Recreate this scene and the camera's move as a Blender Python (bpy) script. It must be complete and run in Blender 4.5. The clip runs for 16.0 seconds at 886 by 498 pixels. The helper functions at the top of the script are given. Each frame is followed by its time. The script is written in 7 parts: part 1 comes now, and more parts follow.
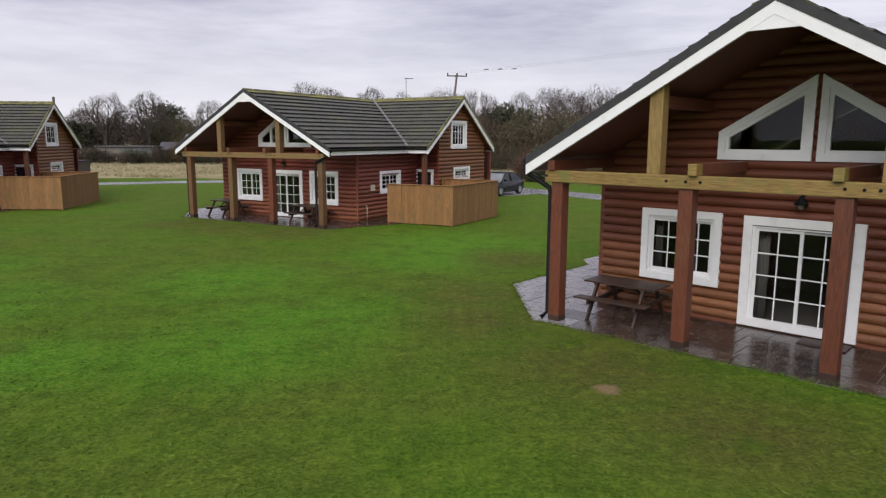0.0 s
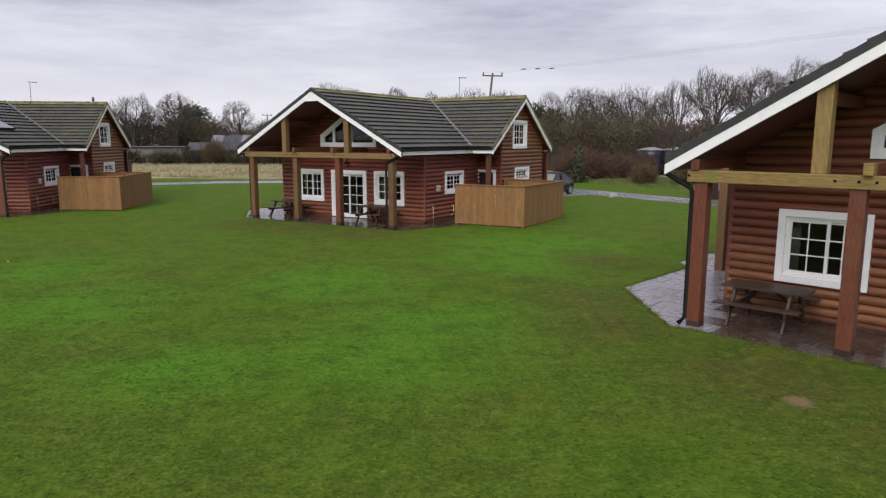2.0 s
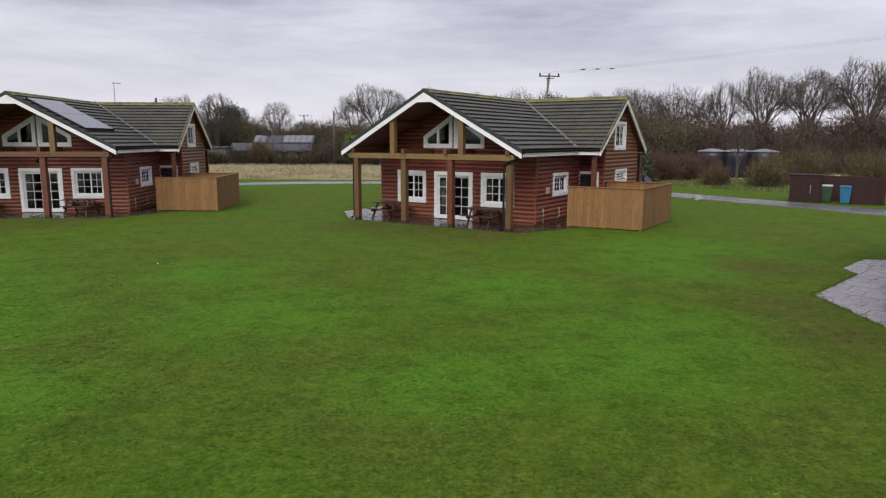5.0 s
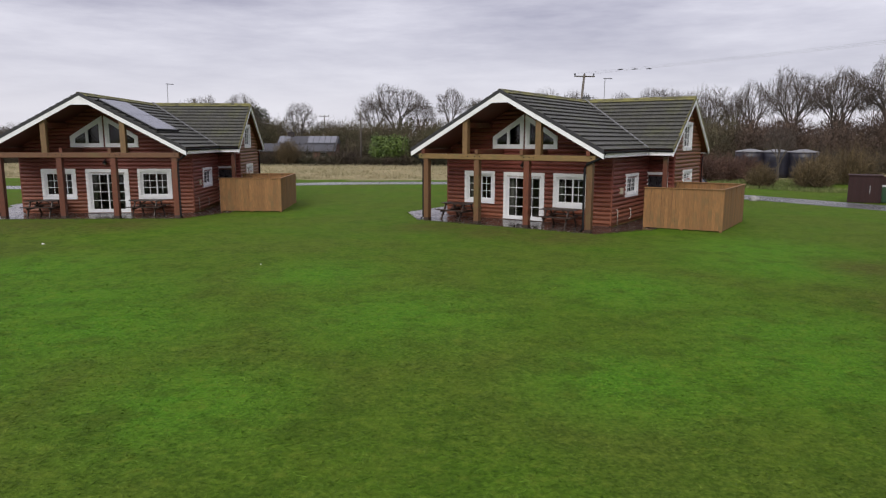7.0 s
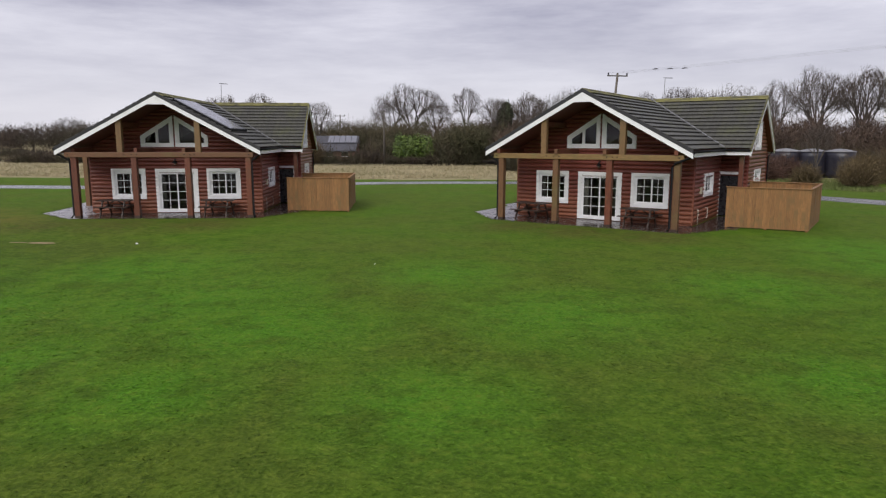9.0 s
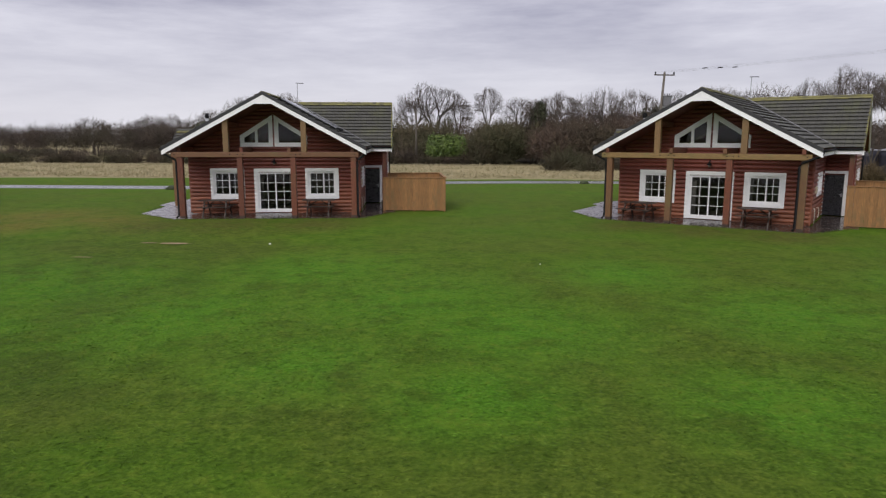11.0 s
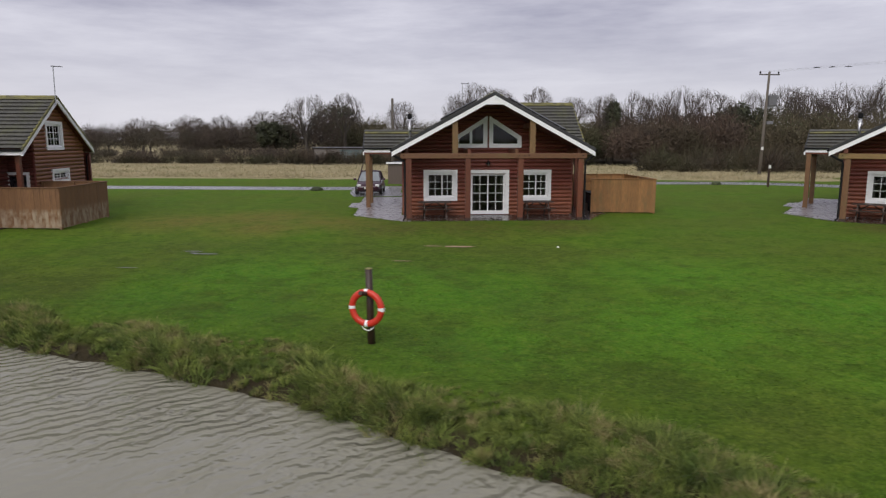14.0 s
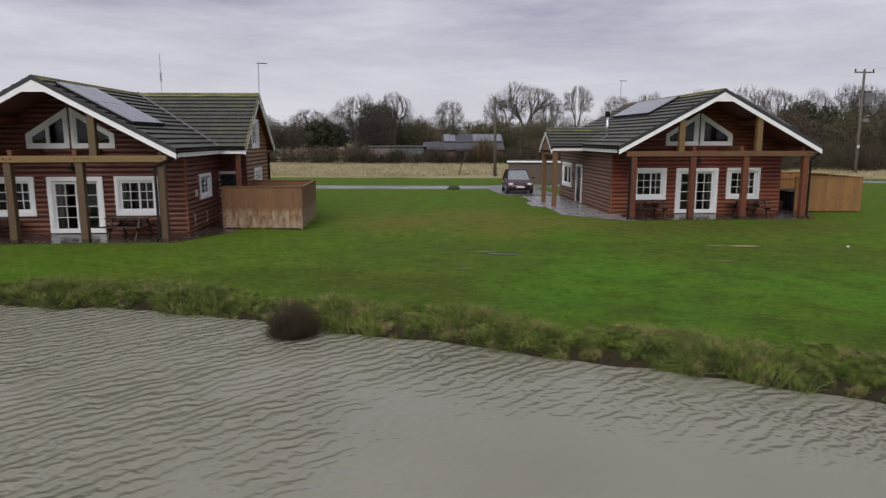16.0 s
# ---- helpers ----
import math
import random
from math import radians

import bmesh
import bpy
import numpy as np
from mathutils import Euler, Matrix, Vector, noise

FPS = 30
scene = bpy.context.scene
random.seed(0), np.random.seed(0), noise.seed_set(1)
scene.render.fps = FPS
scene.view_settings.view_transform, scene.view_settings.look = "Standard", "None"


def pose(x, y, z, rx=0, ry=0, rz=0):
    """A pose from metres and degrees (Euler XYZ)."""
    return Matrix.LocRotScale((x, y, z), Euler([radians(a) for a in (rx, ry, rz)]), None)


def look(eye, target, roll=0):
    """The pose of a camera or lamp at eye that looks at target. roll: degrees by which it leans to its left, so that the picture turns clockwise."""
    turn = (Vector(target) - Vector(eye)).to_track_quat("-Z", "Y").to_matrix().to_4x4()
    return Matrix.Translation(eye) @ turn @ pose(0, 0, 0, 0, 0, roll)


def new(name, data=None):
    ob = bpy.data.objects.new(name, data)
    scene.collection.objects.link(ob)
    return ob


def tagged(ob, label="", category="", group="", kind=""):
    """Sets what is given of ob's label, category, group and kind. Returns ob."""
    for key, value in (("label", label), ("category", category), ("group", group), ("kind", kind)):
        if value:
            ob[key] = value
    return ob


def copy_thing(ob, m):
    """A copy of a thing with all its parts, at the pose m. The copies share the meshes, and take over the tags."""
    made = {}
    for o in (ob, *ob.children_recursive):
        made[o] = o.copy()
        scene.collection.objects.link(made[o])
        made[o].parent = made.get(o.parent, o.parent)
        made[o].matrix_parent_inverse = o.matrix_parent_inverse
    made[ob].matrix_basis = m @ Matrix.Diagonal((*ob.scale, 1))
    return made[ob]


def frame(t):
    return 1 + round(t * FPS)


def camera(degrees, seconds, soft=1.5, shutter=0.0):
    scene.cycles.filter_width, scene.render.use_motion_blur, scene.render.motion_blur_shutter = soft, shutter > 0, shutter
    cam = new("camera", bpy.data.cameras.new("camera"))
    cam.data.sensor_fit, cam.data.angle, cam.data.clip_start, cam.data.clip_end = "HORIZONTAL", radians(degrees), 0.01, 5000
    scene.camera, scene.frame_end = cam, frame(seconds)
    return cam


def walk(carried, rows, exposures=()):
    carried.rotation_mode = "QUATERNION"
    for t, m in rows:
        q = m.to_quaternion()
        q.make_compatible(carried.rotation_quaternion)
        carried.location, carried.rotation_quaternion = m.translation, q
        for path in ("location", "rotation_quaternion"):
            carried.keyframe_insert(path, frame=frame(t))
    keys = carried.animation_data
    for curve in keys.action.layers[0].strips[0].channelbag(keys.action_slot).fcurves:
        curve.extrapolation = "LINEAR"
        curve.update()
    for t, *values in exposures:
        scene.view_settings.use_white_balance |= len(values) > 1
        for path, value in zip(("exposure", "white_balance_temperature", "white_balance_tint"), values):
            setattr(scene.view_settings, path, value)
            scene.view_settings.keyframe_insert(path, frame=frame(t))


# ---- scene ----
cam = camera(66.87, 16.0, soft=1.25, shutter=0.25)
# seconds, x, y, z in metres, then yaw, pitch, roll in degrees
PATH = [
    (0.0, 0.000, 0.000, 3.683, 0.020, -9.335, -0.114),
    (0.5, -0.574, 0.079, 3.687, 0.275, -9.360, -0.113),
    (1.0, -1.192, 0.157, 3.676, 0.577, -9.351, -0.113),
    (1.5, -1.771, 0.311, 3.666, 0.880, -9.324, -0.074),
    (2.0, -2.385, 0.447, 3.640, 1.159, -9.287, -0.072),
    (2.5, -2.975, 0.481, 3.654, 1.431, -9.300, -0.083),
    (3.0, -3.650, 0.555, 3.659, 1.680, -9.273, -0.087),
    (3.5, -4.354, 0.622, 3.647, 1.951, -9.239, -0.113),
    (4.0, -5.014, 0.685, 3.656, 2.217, -9.247, -0.126),
    (6.5, -8.487, 0.627, 3.680, 3.407, -9.237, -0.139),
    (7.0, -9.218, 0.620, 3.672, 3.475, -9.216, -0.113),
    (7.5, -9.996, 0.577, 3.672, 3.537, -9.224, -0.119),
    (8.0, -10.808, 0.529, 3.671, 3.562, -9.233, -0.117),
    (8.5, -11.641, 0.489, 3.668, 3.601, -9.240, -0.103),
    (11.0, -17.480, 0.282, 3.652, 3.727, -9.284, -0.026),
    (11.5, -18.884, 0.253, 3.650, 3.842, -9.281, 0.013),
    (12.0, -20.347, 0.175, 3.656, 3.976, -9.273, 0.027),
    (12.5, -21.833, 0.126, 3.677, 4.087, -9.286, -0.024),
    (13.0, -23.608, 0.101, 3.671, 4.176, -9.288, 0.002),
    (13.5, -25.579, 0.062, 3.695, 4.230, -9.290, -0.014),
    (14.0, -27.726, 0.032, 3.701, 4.263, -9.289, 0.009),
    (14.5, -29.941, -0.005, 3.687, 4.269, -9.290, 0.002),
    (15.0, -32.429, -0.078, 3.695, 4.220, -9.332, 0.106),
    (15.5, -35.128, -0.125, 3.683, 4.129, -9.362, 0.081),
    (16.0, -37.957, -0.188, 3.654, 4.015, -9.370, 0.080),
]
walk(cam, [(t, pose(x, y, z, 90 + pitch, roll, yaw)) for t, x, y, z, yaw, pitch, roll in PATH],
     exposures=[(0.0, 0.08), (4.0, 0.0), (8.5, -0.05), (11.0, -0.10), (12.5, -0.12), (14.0, -0.16), (15.0, -0.25), (16.0, -0.25)])

# ---- world and light: overcast winter day ----
SKY_ELEV, SKY_TURN = radians(42), radians(198.4)
world = bpy.data.worlds.new("overcast_sky")
scene.world = world
world.use_nodes = True
wn, wl = world.node_tree.nodes, world.node_tree.links
wn.clear()
w_out, w_bg = wn.new("ShaderNodeOutputWorld"), wn.new("ShaderNodeBackground")
w_sky = wn.new("ShaderNodeTexSky")
w_sky.sky_type, w_sky.sun_disc = "NISHITA", False
w_sky.sun_elevation, w_sky.sun_rotation = SKY_ELEV, SKY_TURN
w_dim = wn.new("ShaderNodeMix")
w_dim.data_type, w_dim.blend_type = "RGBA", "MULTIPLY"
w_dim.inputs[0].default_value = 1.0
w_dim.inputs[7].default_value = (0.1, 0.1, 0.1, 1)
wl.new(w_sky.outputs[0], w_dim.inputs[6])
w_co, w_map = wn.new("ShaderNodeTexCoord"), wn.new("ShaderNodeMapping")
w_map.inputs["Scale"].default_value = (1.5, 1.5, 9.0)
wl.new(w_co.outputs["Generated"], w_map.inputs[0])
w_noise = wn.new("ShaderNodeTexNoise")
w_noise.inputs["Scale"].default_value, w_noise.inputs["Detail"].default_value, w_noise.inputs["Roughness"].default_value = 1.9, 8, 0.60
wl.new(w_map.outputs[0], w_noise.inputs["Vector"])
w_ramp = wn.new("ShaderNodeValToRGB")
w_ramp.color_ramp.elements[0].position, w_ramp.color_ramp.elements[0].color = 0.32, (0.455, 0.445, 0.56, 1)
w_ramp.color_ramp.elements[1].position, w_ramp.color_ramp.elements[1].color = 0.66, (0.80, 0.785, 0.885, 1)
wl.new(w_noise.outputs["Fac"], w_ramp.inputs[0])
# paler band of thin cloud low over the horizon
w_sep, w_low = wn.new("ShaderNodeSeparateXYZ"), wn.new("ShaderNodeMapRange")
wl.new(w_co.outputs["Generated"], w_sep.inputs[0])
w_low.inputs["From Min"].default_value, w_low.inputs["From Max"].default_value = 0.02, 0.17
w_low.inputs["To Min"].default_value, w_low.inputs["To Max"].default_value = 0.75, 0.0
wl.new(w_sep.outputs["Z"], w_low.inputs["Value"])
w_pale = wn.new("ShaderNodeMix")
w_pale.data_type = "RGBA"
w_pale.inputs[7].default_value = (0.84, 0.825, 0.90, 1)
wl.new(w_low.outputs[0], w_pale.inputs[0])
wl.new(w_ramp.outputs[0], w_pale.inputs[6])
w_mix = wn.new("ShaderNodeMix")
w_mix.data_type = "RGBA"
w_mix.inputs[0].default_value = 0.92
wl.new(w_dim.outputs[2], w_mix.inputs[6])
wl.new(w_pale.outputs[2], w_mix.inputs[7])
wl.new(w_mix.outputs[2], w_bg.inputs["Color"])
w_bg.inputs["Strength"].default_value = 1.0
wl.new(w_bg.outputs[0], w_out.inputs[0])

sun = new("sun", bpy.data.lights.new("sun", "SUN"))
sun.data.energy, sun.data.angle, sun.data.color = 2.5, radians(50), (1.0, 0.96, 0.91)
sun.matrix_world = look((-34, -32, 40), (-20, 10, 0))


# ---- materials ----
def ramp_node(nt, stops):
    r = nt.nodes.new("ShaderNodeValToRGB")
    el = r.color_ramp.elements
    while len(el) < len(stops):
        el.new(0.5)
    for e, (p, c) in zip(el, stops):
        e.position, e.color = p, (*c, 1)
    return r


def noise_node(nt, co, scale, detail=4, rough=0.55, stretch=(1, 1, 1)):
    m = nt.nodes.new("ShaderNodeMapping")
    m.inputs["Scale"].default_value = stretch
    nt.links.new(co, m.inputs[0])
    n = nt.nodes.new("ShaderNodeTexNoise")
    n.inputs["Scale"].default_value, n.inputs["Detail"].default_value, n.inputs["Roughness"].default_value = scale, detail, rough
    nt.links.new(m.outputs[0], n.inputs["Vector"])
    return n.outputs["Fac"]


def mix_node(nt, fac, a, b, mode="MIX"):
    m = nt.nodes.new("ShaderNodeMix")
    m.data_type, m.blend_type = "RGBA", mode
    for socket, value in ((m.inputs[0], fac), (m.inputs[6], a), (m.inputs[7], b)):
        if isinstance(value, (int, float)):
            socket.default_value = value
        elif isinstance(value, tuple):
            socket.default_value = (*value, 1)
        else:
            nt.links.new(value, socket)
    return m.outputs[2]


def range_node(nt, value, a, b, c=0.0, d=1.0):
    m = nt.nodes.new("ShaderNodeMapRange")
    for k, v in zip(("From Min", "From Max", "To Min", "To Max"), (a, b, c, d)):
        m.inputs[k].default_value = v
    nt.links.new(value, m.inputs["Value"])
    return m.outputs[0]


def bump_node(nt, height, strength, distance):
    b = nt.nodes.new("ShaderNodeBump")
    b.inputs["Strength"].default_value, b.inputs["Distance"].default_value = strength, distance
    nt.links.new(height, b.inputs["Height"])
    return b.outputs[0]


def blank(name):
    m = bpy.data.materials.new(name)
    m.use_nodes = True
    nt = m.node_tree
    return m, nt, nt.nodes["Principled BSDF"]


def surface(name, dark, light, scale=6.0, stretch=(1, 1, 1), rough=0.7, bump=0.3, depth=0.01, vary=0.25, metal=0.0,
            coarse=None, coarse_at=0.6, coarse_scale=0.8, space="Object", island=False, faded=None, coarse_below=None):
    """Two-scale mottled surface: fine grain between two colours, piece-to-piece variation, and a coarser stain."""
    m, nt, p = blank(name)
    co = nt.nodes.new("ShaderNodeTexCoord").outputs[space]
    raw = co
    info = nt.nodes.new("ShaderNodeObjectInfo")
    shift = nt.nodes.new("ShaderNodeVectorMath")
    shift.operation = "MULTIPLY_ADD"
    shift.inputs[1].default_value = (1, 1, 1)
    off = nt.nodes.new("ShaderNodeCombineXYZ")
    big = nt.nodes.new("ShaderNodeMath")
    big.operation = "MULTIPLY"
    big.inputs[1].default_value = 37.0
    nt.links.new(info.outputs["Random"], big.inputs[0])
    for k in range(3):
        nt.links.new(big.outputs[0], off.inputs[k])
    nt.links.new(co, shift.inputs[0])
    nt.links.new(off.outputs[0], shift.inputs[2])
    co = shift.outputs[0]
    fine = noise_node(nt, co, scale, 6, 0.62, stretch)
    r = ramp_node(nt, [(0.32, dark), (0.68, light)])
    nt.links.new(fine, r.inputs[0])
    colour = r.outputs[0]
    if faded:
        # the lower courses blend to a second, paler pair of colours, broken by noise
        place = nt.nodes.new("ShaderNodeSeparateXYZ")
        nt.links.new(nt.nodes.new("ShaderNodeNewGeometry").outputs["Position"], place.inputs[0])
        low_mix = nt.nodes.new("ShaderNodeMath")
        low_mix.operation = "MULTIPLY_ADD"
        low_mix.inputs[1].default_value = 1.6
        nt.links.new(noise_node(nt, co, 1.1, 4, 0.6), low_mix.inputs[0])
        nt.links.new(place.outputs["Z"], low_mix.inputs[2])
        r2 = ramp_node(nt, [(0.32, faded[0]), (0.68, faded[1])])
        nt.links.new(fine, r2.inputs[0])
        colour = mix_node(nt, range_node(nt, low_mix.outputs[0], 1.2, 2.7, 0.85, 0.0), colour, r2.outputs[0])
    rand = info.outputs["Random"]
    if island:
        rand = nt.nodes.new("ShaderNodeNewGeometry").outputs["Random Per Island"]
    g = range_node(nt, rand, 0, 1, 1 - vary, 1 + vary)
    grey = nt.nodes.new("ShaderNodeCombineXYZ")
    for k in range(3):
        nt.links.new(g, grey.inputs[k])
    colour = mix_node(nt, 1.0, colour, grey.outputs[0], "MULTIPLY")
    if coarse:
        c = noise_node(nt, co, coarse_scale, 5, 0.6)
        share = range_node(nt, c, coarse_at - 0.08, coarse_at + 0.12)
        if coarse_below:
            place = nt.nodes.new("ShaderNodeSeparateXYZ")
            nt.links.new(raw, place.inputs[0])
            both = nt.nodes.new("ShaderNodeMath")
            both.operation = "MULTIPLY"
            nt.links.new(share, both.inputs[0])
            nt.links.new(range_node(nt, place.outputs["Z"], coarse_below * 0.8, coarse_below * 1.1, 0.9, 0.0), both.inputs[1])
            share = both.outputs[0]
        colour = mix_node(nt, share, colour, coarse)
    nt.links.new(colour, p.inputs["Base Color"])
    nt.links.new(range_node(nt, fine, 0.3, 0.7, max(rough - 0.12, 0.02), min(rough + 0.12, 1)), p.inputs["Roughness"])
    p.inputs["Metallic"].default_value = metal
    if bump:
        nt.links.new(bump_node(nt, fine, bump, depth), p.inputs["Normal"])
    return m


LOG = surface("stained_log", (0.096, 0.022, 0.015), (0.225, 0.054, 0.036), 7, (1.2, 14, 14), 0.5, 0.35, 0.006, 0.18, coarse=(0.100, 0.033, 0.018), coarse_at=0.70, coarse_scale=1.4, faded=((0.135, 0.042, 0.020), (0.340, 0.124, 0.062)))
LOG_TAN = surface("tan_log", (0.090, 0.024, 0.013), (0.215, 0.062, 0.031), 7, (1.2, 14, 14), 0.5, 0.35, 0.006, 0.18, coarse=(0.100, 0.033, 0.018), coarse_at=0.70, coarse_scale=1.4, faded=((0.130, 0.048, 0.018), (0.345, 0.150, 0.058)))
LOG_DARK = surface("dark_log", (0.066, 0.018, 0.013), (0.155, 0.044, 0.032), 7, (1.2, 14, 14), 0.5, 0.35, 0.006, 0.18, coarse=(0.085, 0.030, 0.018), coarse_at=0.70, coarse_scale=1.4, faded=((0.088, 0.030, 0.018), (0.220, 0.082, 0.049)))
LOG_FADED = surface("faded_log", (0.100, 0.034, 0.014), (0.270, 0.104, 0.042), 7, (1.2, 14, 14), 0.5, 0.35, 0.006, 0.20, coarse=(0.12, 0.046, 0.022), coarse_at=0.68, coarse_scale=1.4)
LOG_GREYED = surface("greyed_log", (0.088, 0.042, 0.026), (0.210, 0.112, 0.070), 7, (1.2, 14, 14), 0.55, 0.35, 0.006, 0.18, coarse=(0.11, 0.062, 0.040), coarse_at=0.66, coarse_scale=1.4)
POST = surface("stained_post", (0.068, 0.019, 0.010), (0.185, 0.056, 0.026), 6, (12, 12, 0.9), 0.5, 0.4, 0.006, 0.15, coarse=(0.12, 0.075, 0.030), coarse_at=0.62, coarse_scale=1.2)
BEAM = surface("weathered_beam", (0.14, 0.082, 0.022), (0.33, 0.22, 0.068), 6, (0.9, 12, 12), 0.6, 0.4, 0.006, 0.12, coarse=(0.15, 0.155, 0.035), coarse_at=0.56, coarse_scale=1.8)
WEATHERED = surface("weathered_brown_beam", (0.126, 0.074, 0.025), (0.285, 0.180, 0.064), 6, (0.9, 12, 12), 0.6, 0.4, 0.006, 0.12, coarse=(0.145, 0.120, 0.040), coarse_at=0.60, coarse_scale=1.6)
WEATHERED_STUD = surface("weathered_brown_stud", (0.115, 0.062, 0.026), (0.245, 0.145, 0.058), 6, (12, 12, 0.9), 0.6, 0.4, 0.006, 0.12, coarse=(0.135, 0.105, 0.036), coarse_at=0.60, coarse_scale=1.6)
STUD = surface("weathered_stud", (0.14, 0.085, 0.026), (0.31, 0.21, 0.07), 6, (12, 12, 0.9), 0.6, 0.4, 0.006, 0.12, coarse=(0.14, 0.12, 0.035), coarse_at=0.58, coarse_scale=1.6)
SOFFIT = surface("stained_soffit", (0.085, 0.023, 0.013), (0.150, 0.041, 0.021), 5, (10, 1.0, 10), 0.6, 0.2, 0.004, 0.1)
BROWNED = surface("browned_timber", (0.085, 0.040, 0.018), (0.200, 0.100, 0.040), 6, (12, 12, 0.9), 0.6, 0.4, 0.006, 0.15, coarse=(0.13, 0.092, 0.032), coarse_at=0.58, coarse_scale=1.2)
DARKENED = surface("darkened_timber", (0.052, 0.030, 0.016), (0.128, 0.076, 0.036), 6, (12, 12, 0.9), 0.6, 0.4, 0.006, 0.15, coarse=(0.10, 0.075, 0.028), coarse_at=0.60, coarse_scale=1.2)
BROWNED_BEAM = surface("browned_beam", (0.085, 0.038, 0.018), (0.190, 0.088, 0.038), 6, (0.9, 12, 12), 0.6, 0.4, 0.006, 0.15, coarse=(0.13, 0.092, 0.032), coarse_at=0.62, coarse_scale=1.2)
DRAIN = surface("pale_drain", (0.42, 0.36, 0.30), (0.56, 0.50, 0.43), 5, rough=0.5, bump=0.05, vary=0.05)
WHITE = surface("white_trim", (0.80, 0.80, 0.81), (0.87, 0.87, 0.87), 3, (1, 1, 1), 0.35, 0.05, 0.002, 0.02, coarse=(0.70, 0.70, 0.66), coarse_at=0.70, coarse_scale=2.0)
BLACK = surface("black_plastic", (0.006, 0.006, 0.006), (0.012, 0.012, 0.013), 8, rough=0.65, bump=0.05, vary=0.1)
BLACK.node_tree.nodes["Principled BSDF"].inputs["Specular IOR Level"].default_value = 0.15
VERGE_TILE = surface("dark_verge_tile", (0.022, 0.022, 0.024), (0.050, 0.049, 0.052), 5, rough=0.8, bump=0.3, depth=0.006, vary=0.1)
DOORM = surface("dark_door", (0.010, 0.010, 0.013), (0.020, 0.020, 0.026), 6, rough=0.3, bump=0.05, vary=0.1)
LEAD = surface("valley_lead", (0.11, 0.11, 0.115), (0.20, 0.20, 0.205), 5, rough=0.55, bump=0.15, vary=0.08)
PLASTER = surface("inside_plaster", (0.20, 0.17, 0.14), (0.27, 0.23, 0.19), 3, rough=0.9, bump=0.05)
CURTAIN = surface("curtain_cloth", (0.17, 0.16, 0.14), (0.28, 0.26, 0.23), 12, (6, 6, 0.5), 0.9, 0.3, 0.01)
FENCE = surface("fence_board", (0.165, 0.078, 0.025), (0.325, 0.162, 0.055), 5, (9, 9, 0.7), 0.65, 0.4, 0.005, 0.13, coarse=(0.170, 0.104, 0.038), coarse_at=0.58, coarse_scale=1.2)
FENCE_STAINED = surface("limescaled_board", (0.115, 0.053, 0.022), (0.215, 0.108, 0.043), 5, (9, 9, 0.7), 0.6, 0.4, 0.005, 0.10, coarse=(0.34, 0.27, 0.19), coarse_at=0.50, coarse_scale=1.6, coarse_below=0.75)
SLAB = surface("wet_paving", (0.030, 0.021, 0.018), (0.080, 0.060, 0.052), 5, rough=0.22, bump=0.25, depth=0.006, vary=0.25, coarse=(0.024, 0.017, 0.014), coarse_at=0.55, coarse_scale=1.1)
# paler copy of the paving, with the sky's reflection put into its colour
SKYLIT_SLAB = surface("skylit_paving", (0.19, 0.175, 0.185), (0.29, 0.27, 0.285), 5, rough=0.30, bump=0.25, depth=0.006, vary=0.12, coarse=(0.12, 0.105, 0.105), coarse_at=0.62, coarse_scale=1.3)
JOINT = surface("paving_joint", (0.11, 0.10, 0.092), (0.19, 0.175, 0.16), 20, rough=0.85)
TABLE = surface("dark_table_wood", (0.020, 0.011, 0.007), (0.055, 0.030, 0.019), 6, (1.2, 12, 12), 0.5, 0.3, 0.004, 0.2)
STEEL = surface("flue_steel", (0.45, 0.45, 0.46), (0.6, 0.6, 0.62), 9, rough=0.28, bump=0.03, metal=1.0, vary=0.05)
GALV = surface("galvanised", (0.30, 0.31, 0.32), (0.42, 0.43, 0.44), 8, rough=0.45, bump=0.05, metal=0.6, vary=0.1)
DULL_STEEL = surface("dull_steel", (0.10, 0.10, 0.11), (0.17, 0.17, 0.18), 8, rough=0.6, bump=0.05, vary=0.1)
POLE = surface("pole_wood", (0.060, 0.050, 0.040), (0.120, 0.105, 0.085), 5, (10, 10, 0.6), 0.8, 0.3, 0.01)
PANEL = surface("solar_glass", (0.16, 0.165, 0.19), (0.20, 0.205, 0.235), 3, rough=0.16, bump=0.0, vary=0.04)
STONE = surface("grey_stone", (0.20, 0.19, 0.18), (0.38, 0.37, 0.35), 7, rough=0.85, bump=0.6, depth=0.03, vary=0.2)
BARK = surface("bark", (0.038, 0.032, 0.025), (0.096, 0.082, 0.065), 4, (6, 6, 1), 0.9, 0.4, 0.02, 0.25)
TWIG = surface("twigs", (0.043, 0.034, 0.027), (0.098, 0.077, 0.062), 1.5, rough=0.9, bump=0, vary=0.3, island=True)
BRUSH = surface("winter_scrub", (0.030, 0.021, 0.014), (0.080, 0.058, 0.036), 0.5, rough=0.95, bump=0, vary=0.45, coarse=(0.048, 0.048, 0.020), coarse_at=0.50, coarse_scale=0.11, island=True)
OLIVEBRUSH = surface("olive_thicket", (0.049, 0.038, 0.022), (0.128, 0.100, 0.057), 0.3, rough=0.95, bump=0, vary=0.25, coarse=(0.056, 0.058, 0.024), coarse_at=0.50, coarse_scale=0.10, island=True)
IVYBRUSH = surface("ivied_thicket", (0.051, 0.041, 0.024), (0.127, 0.102, 0.061), 0.3, rough=0.95, bump=0, vary=0.25, coarse=(0.056, 0.062, 0.026), coarse_at=0.54, coarse_scale=0.10, island=True)
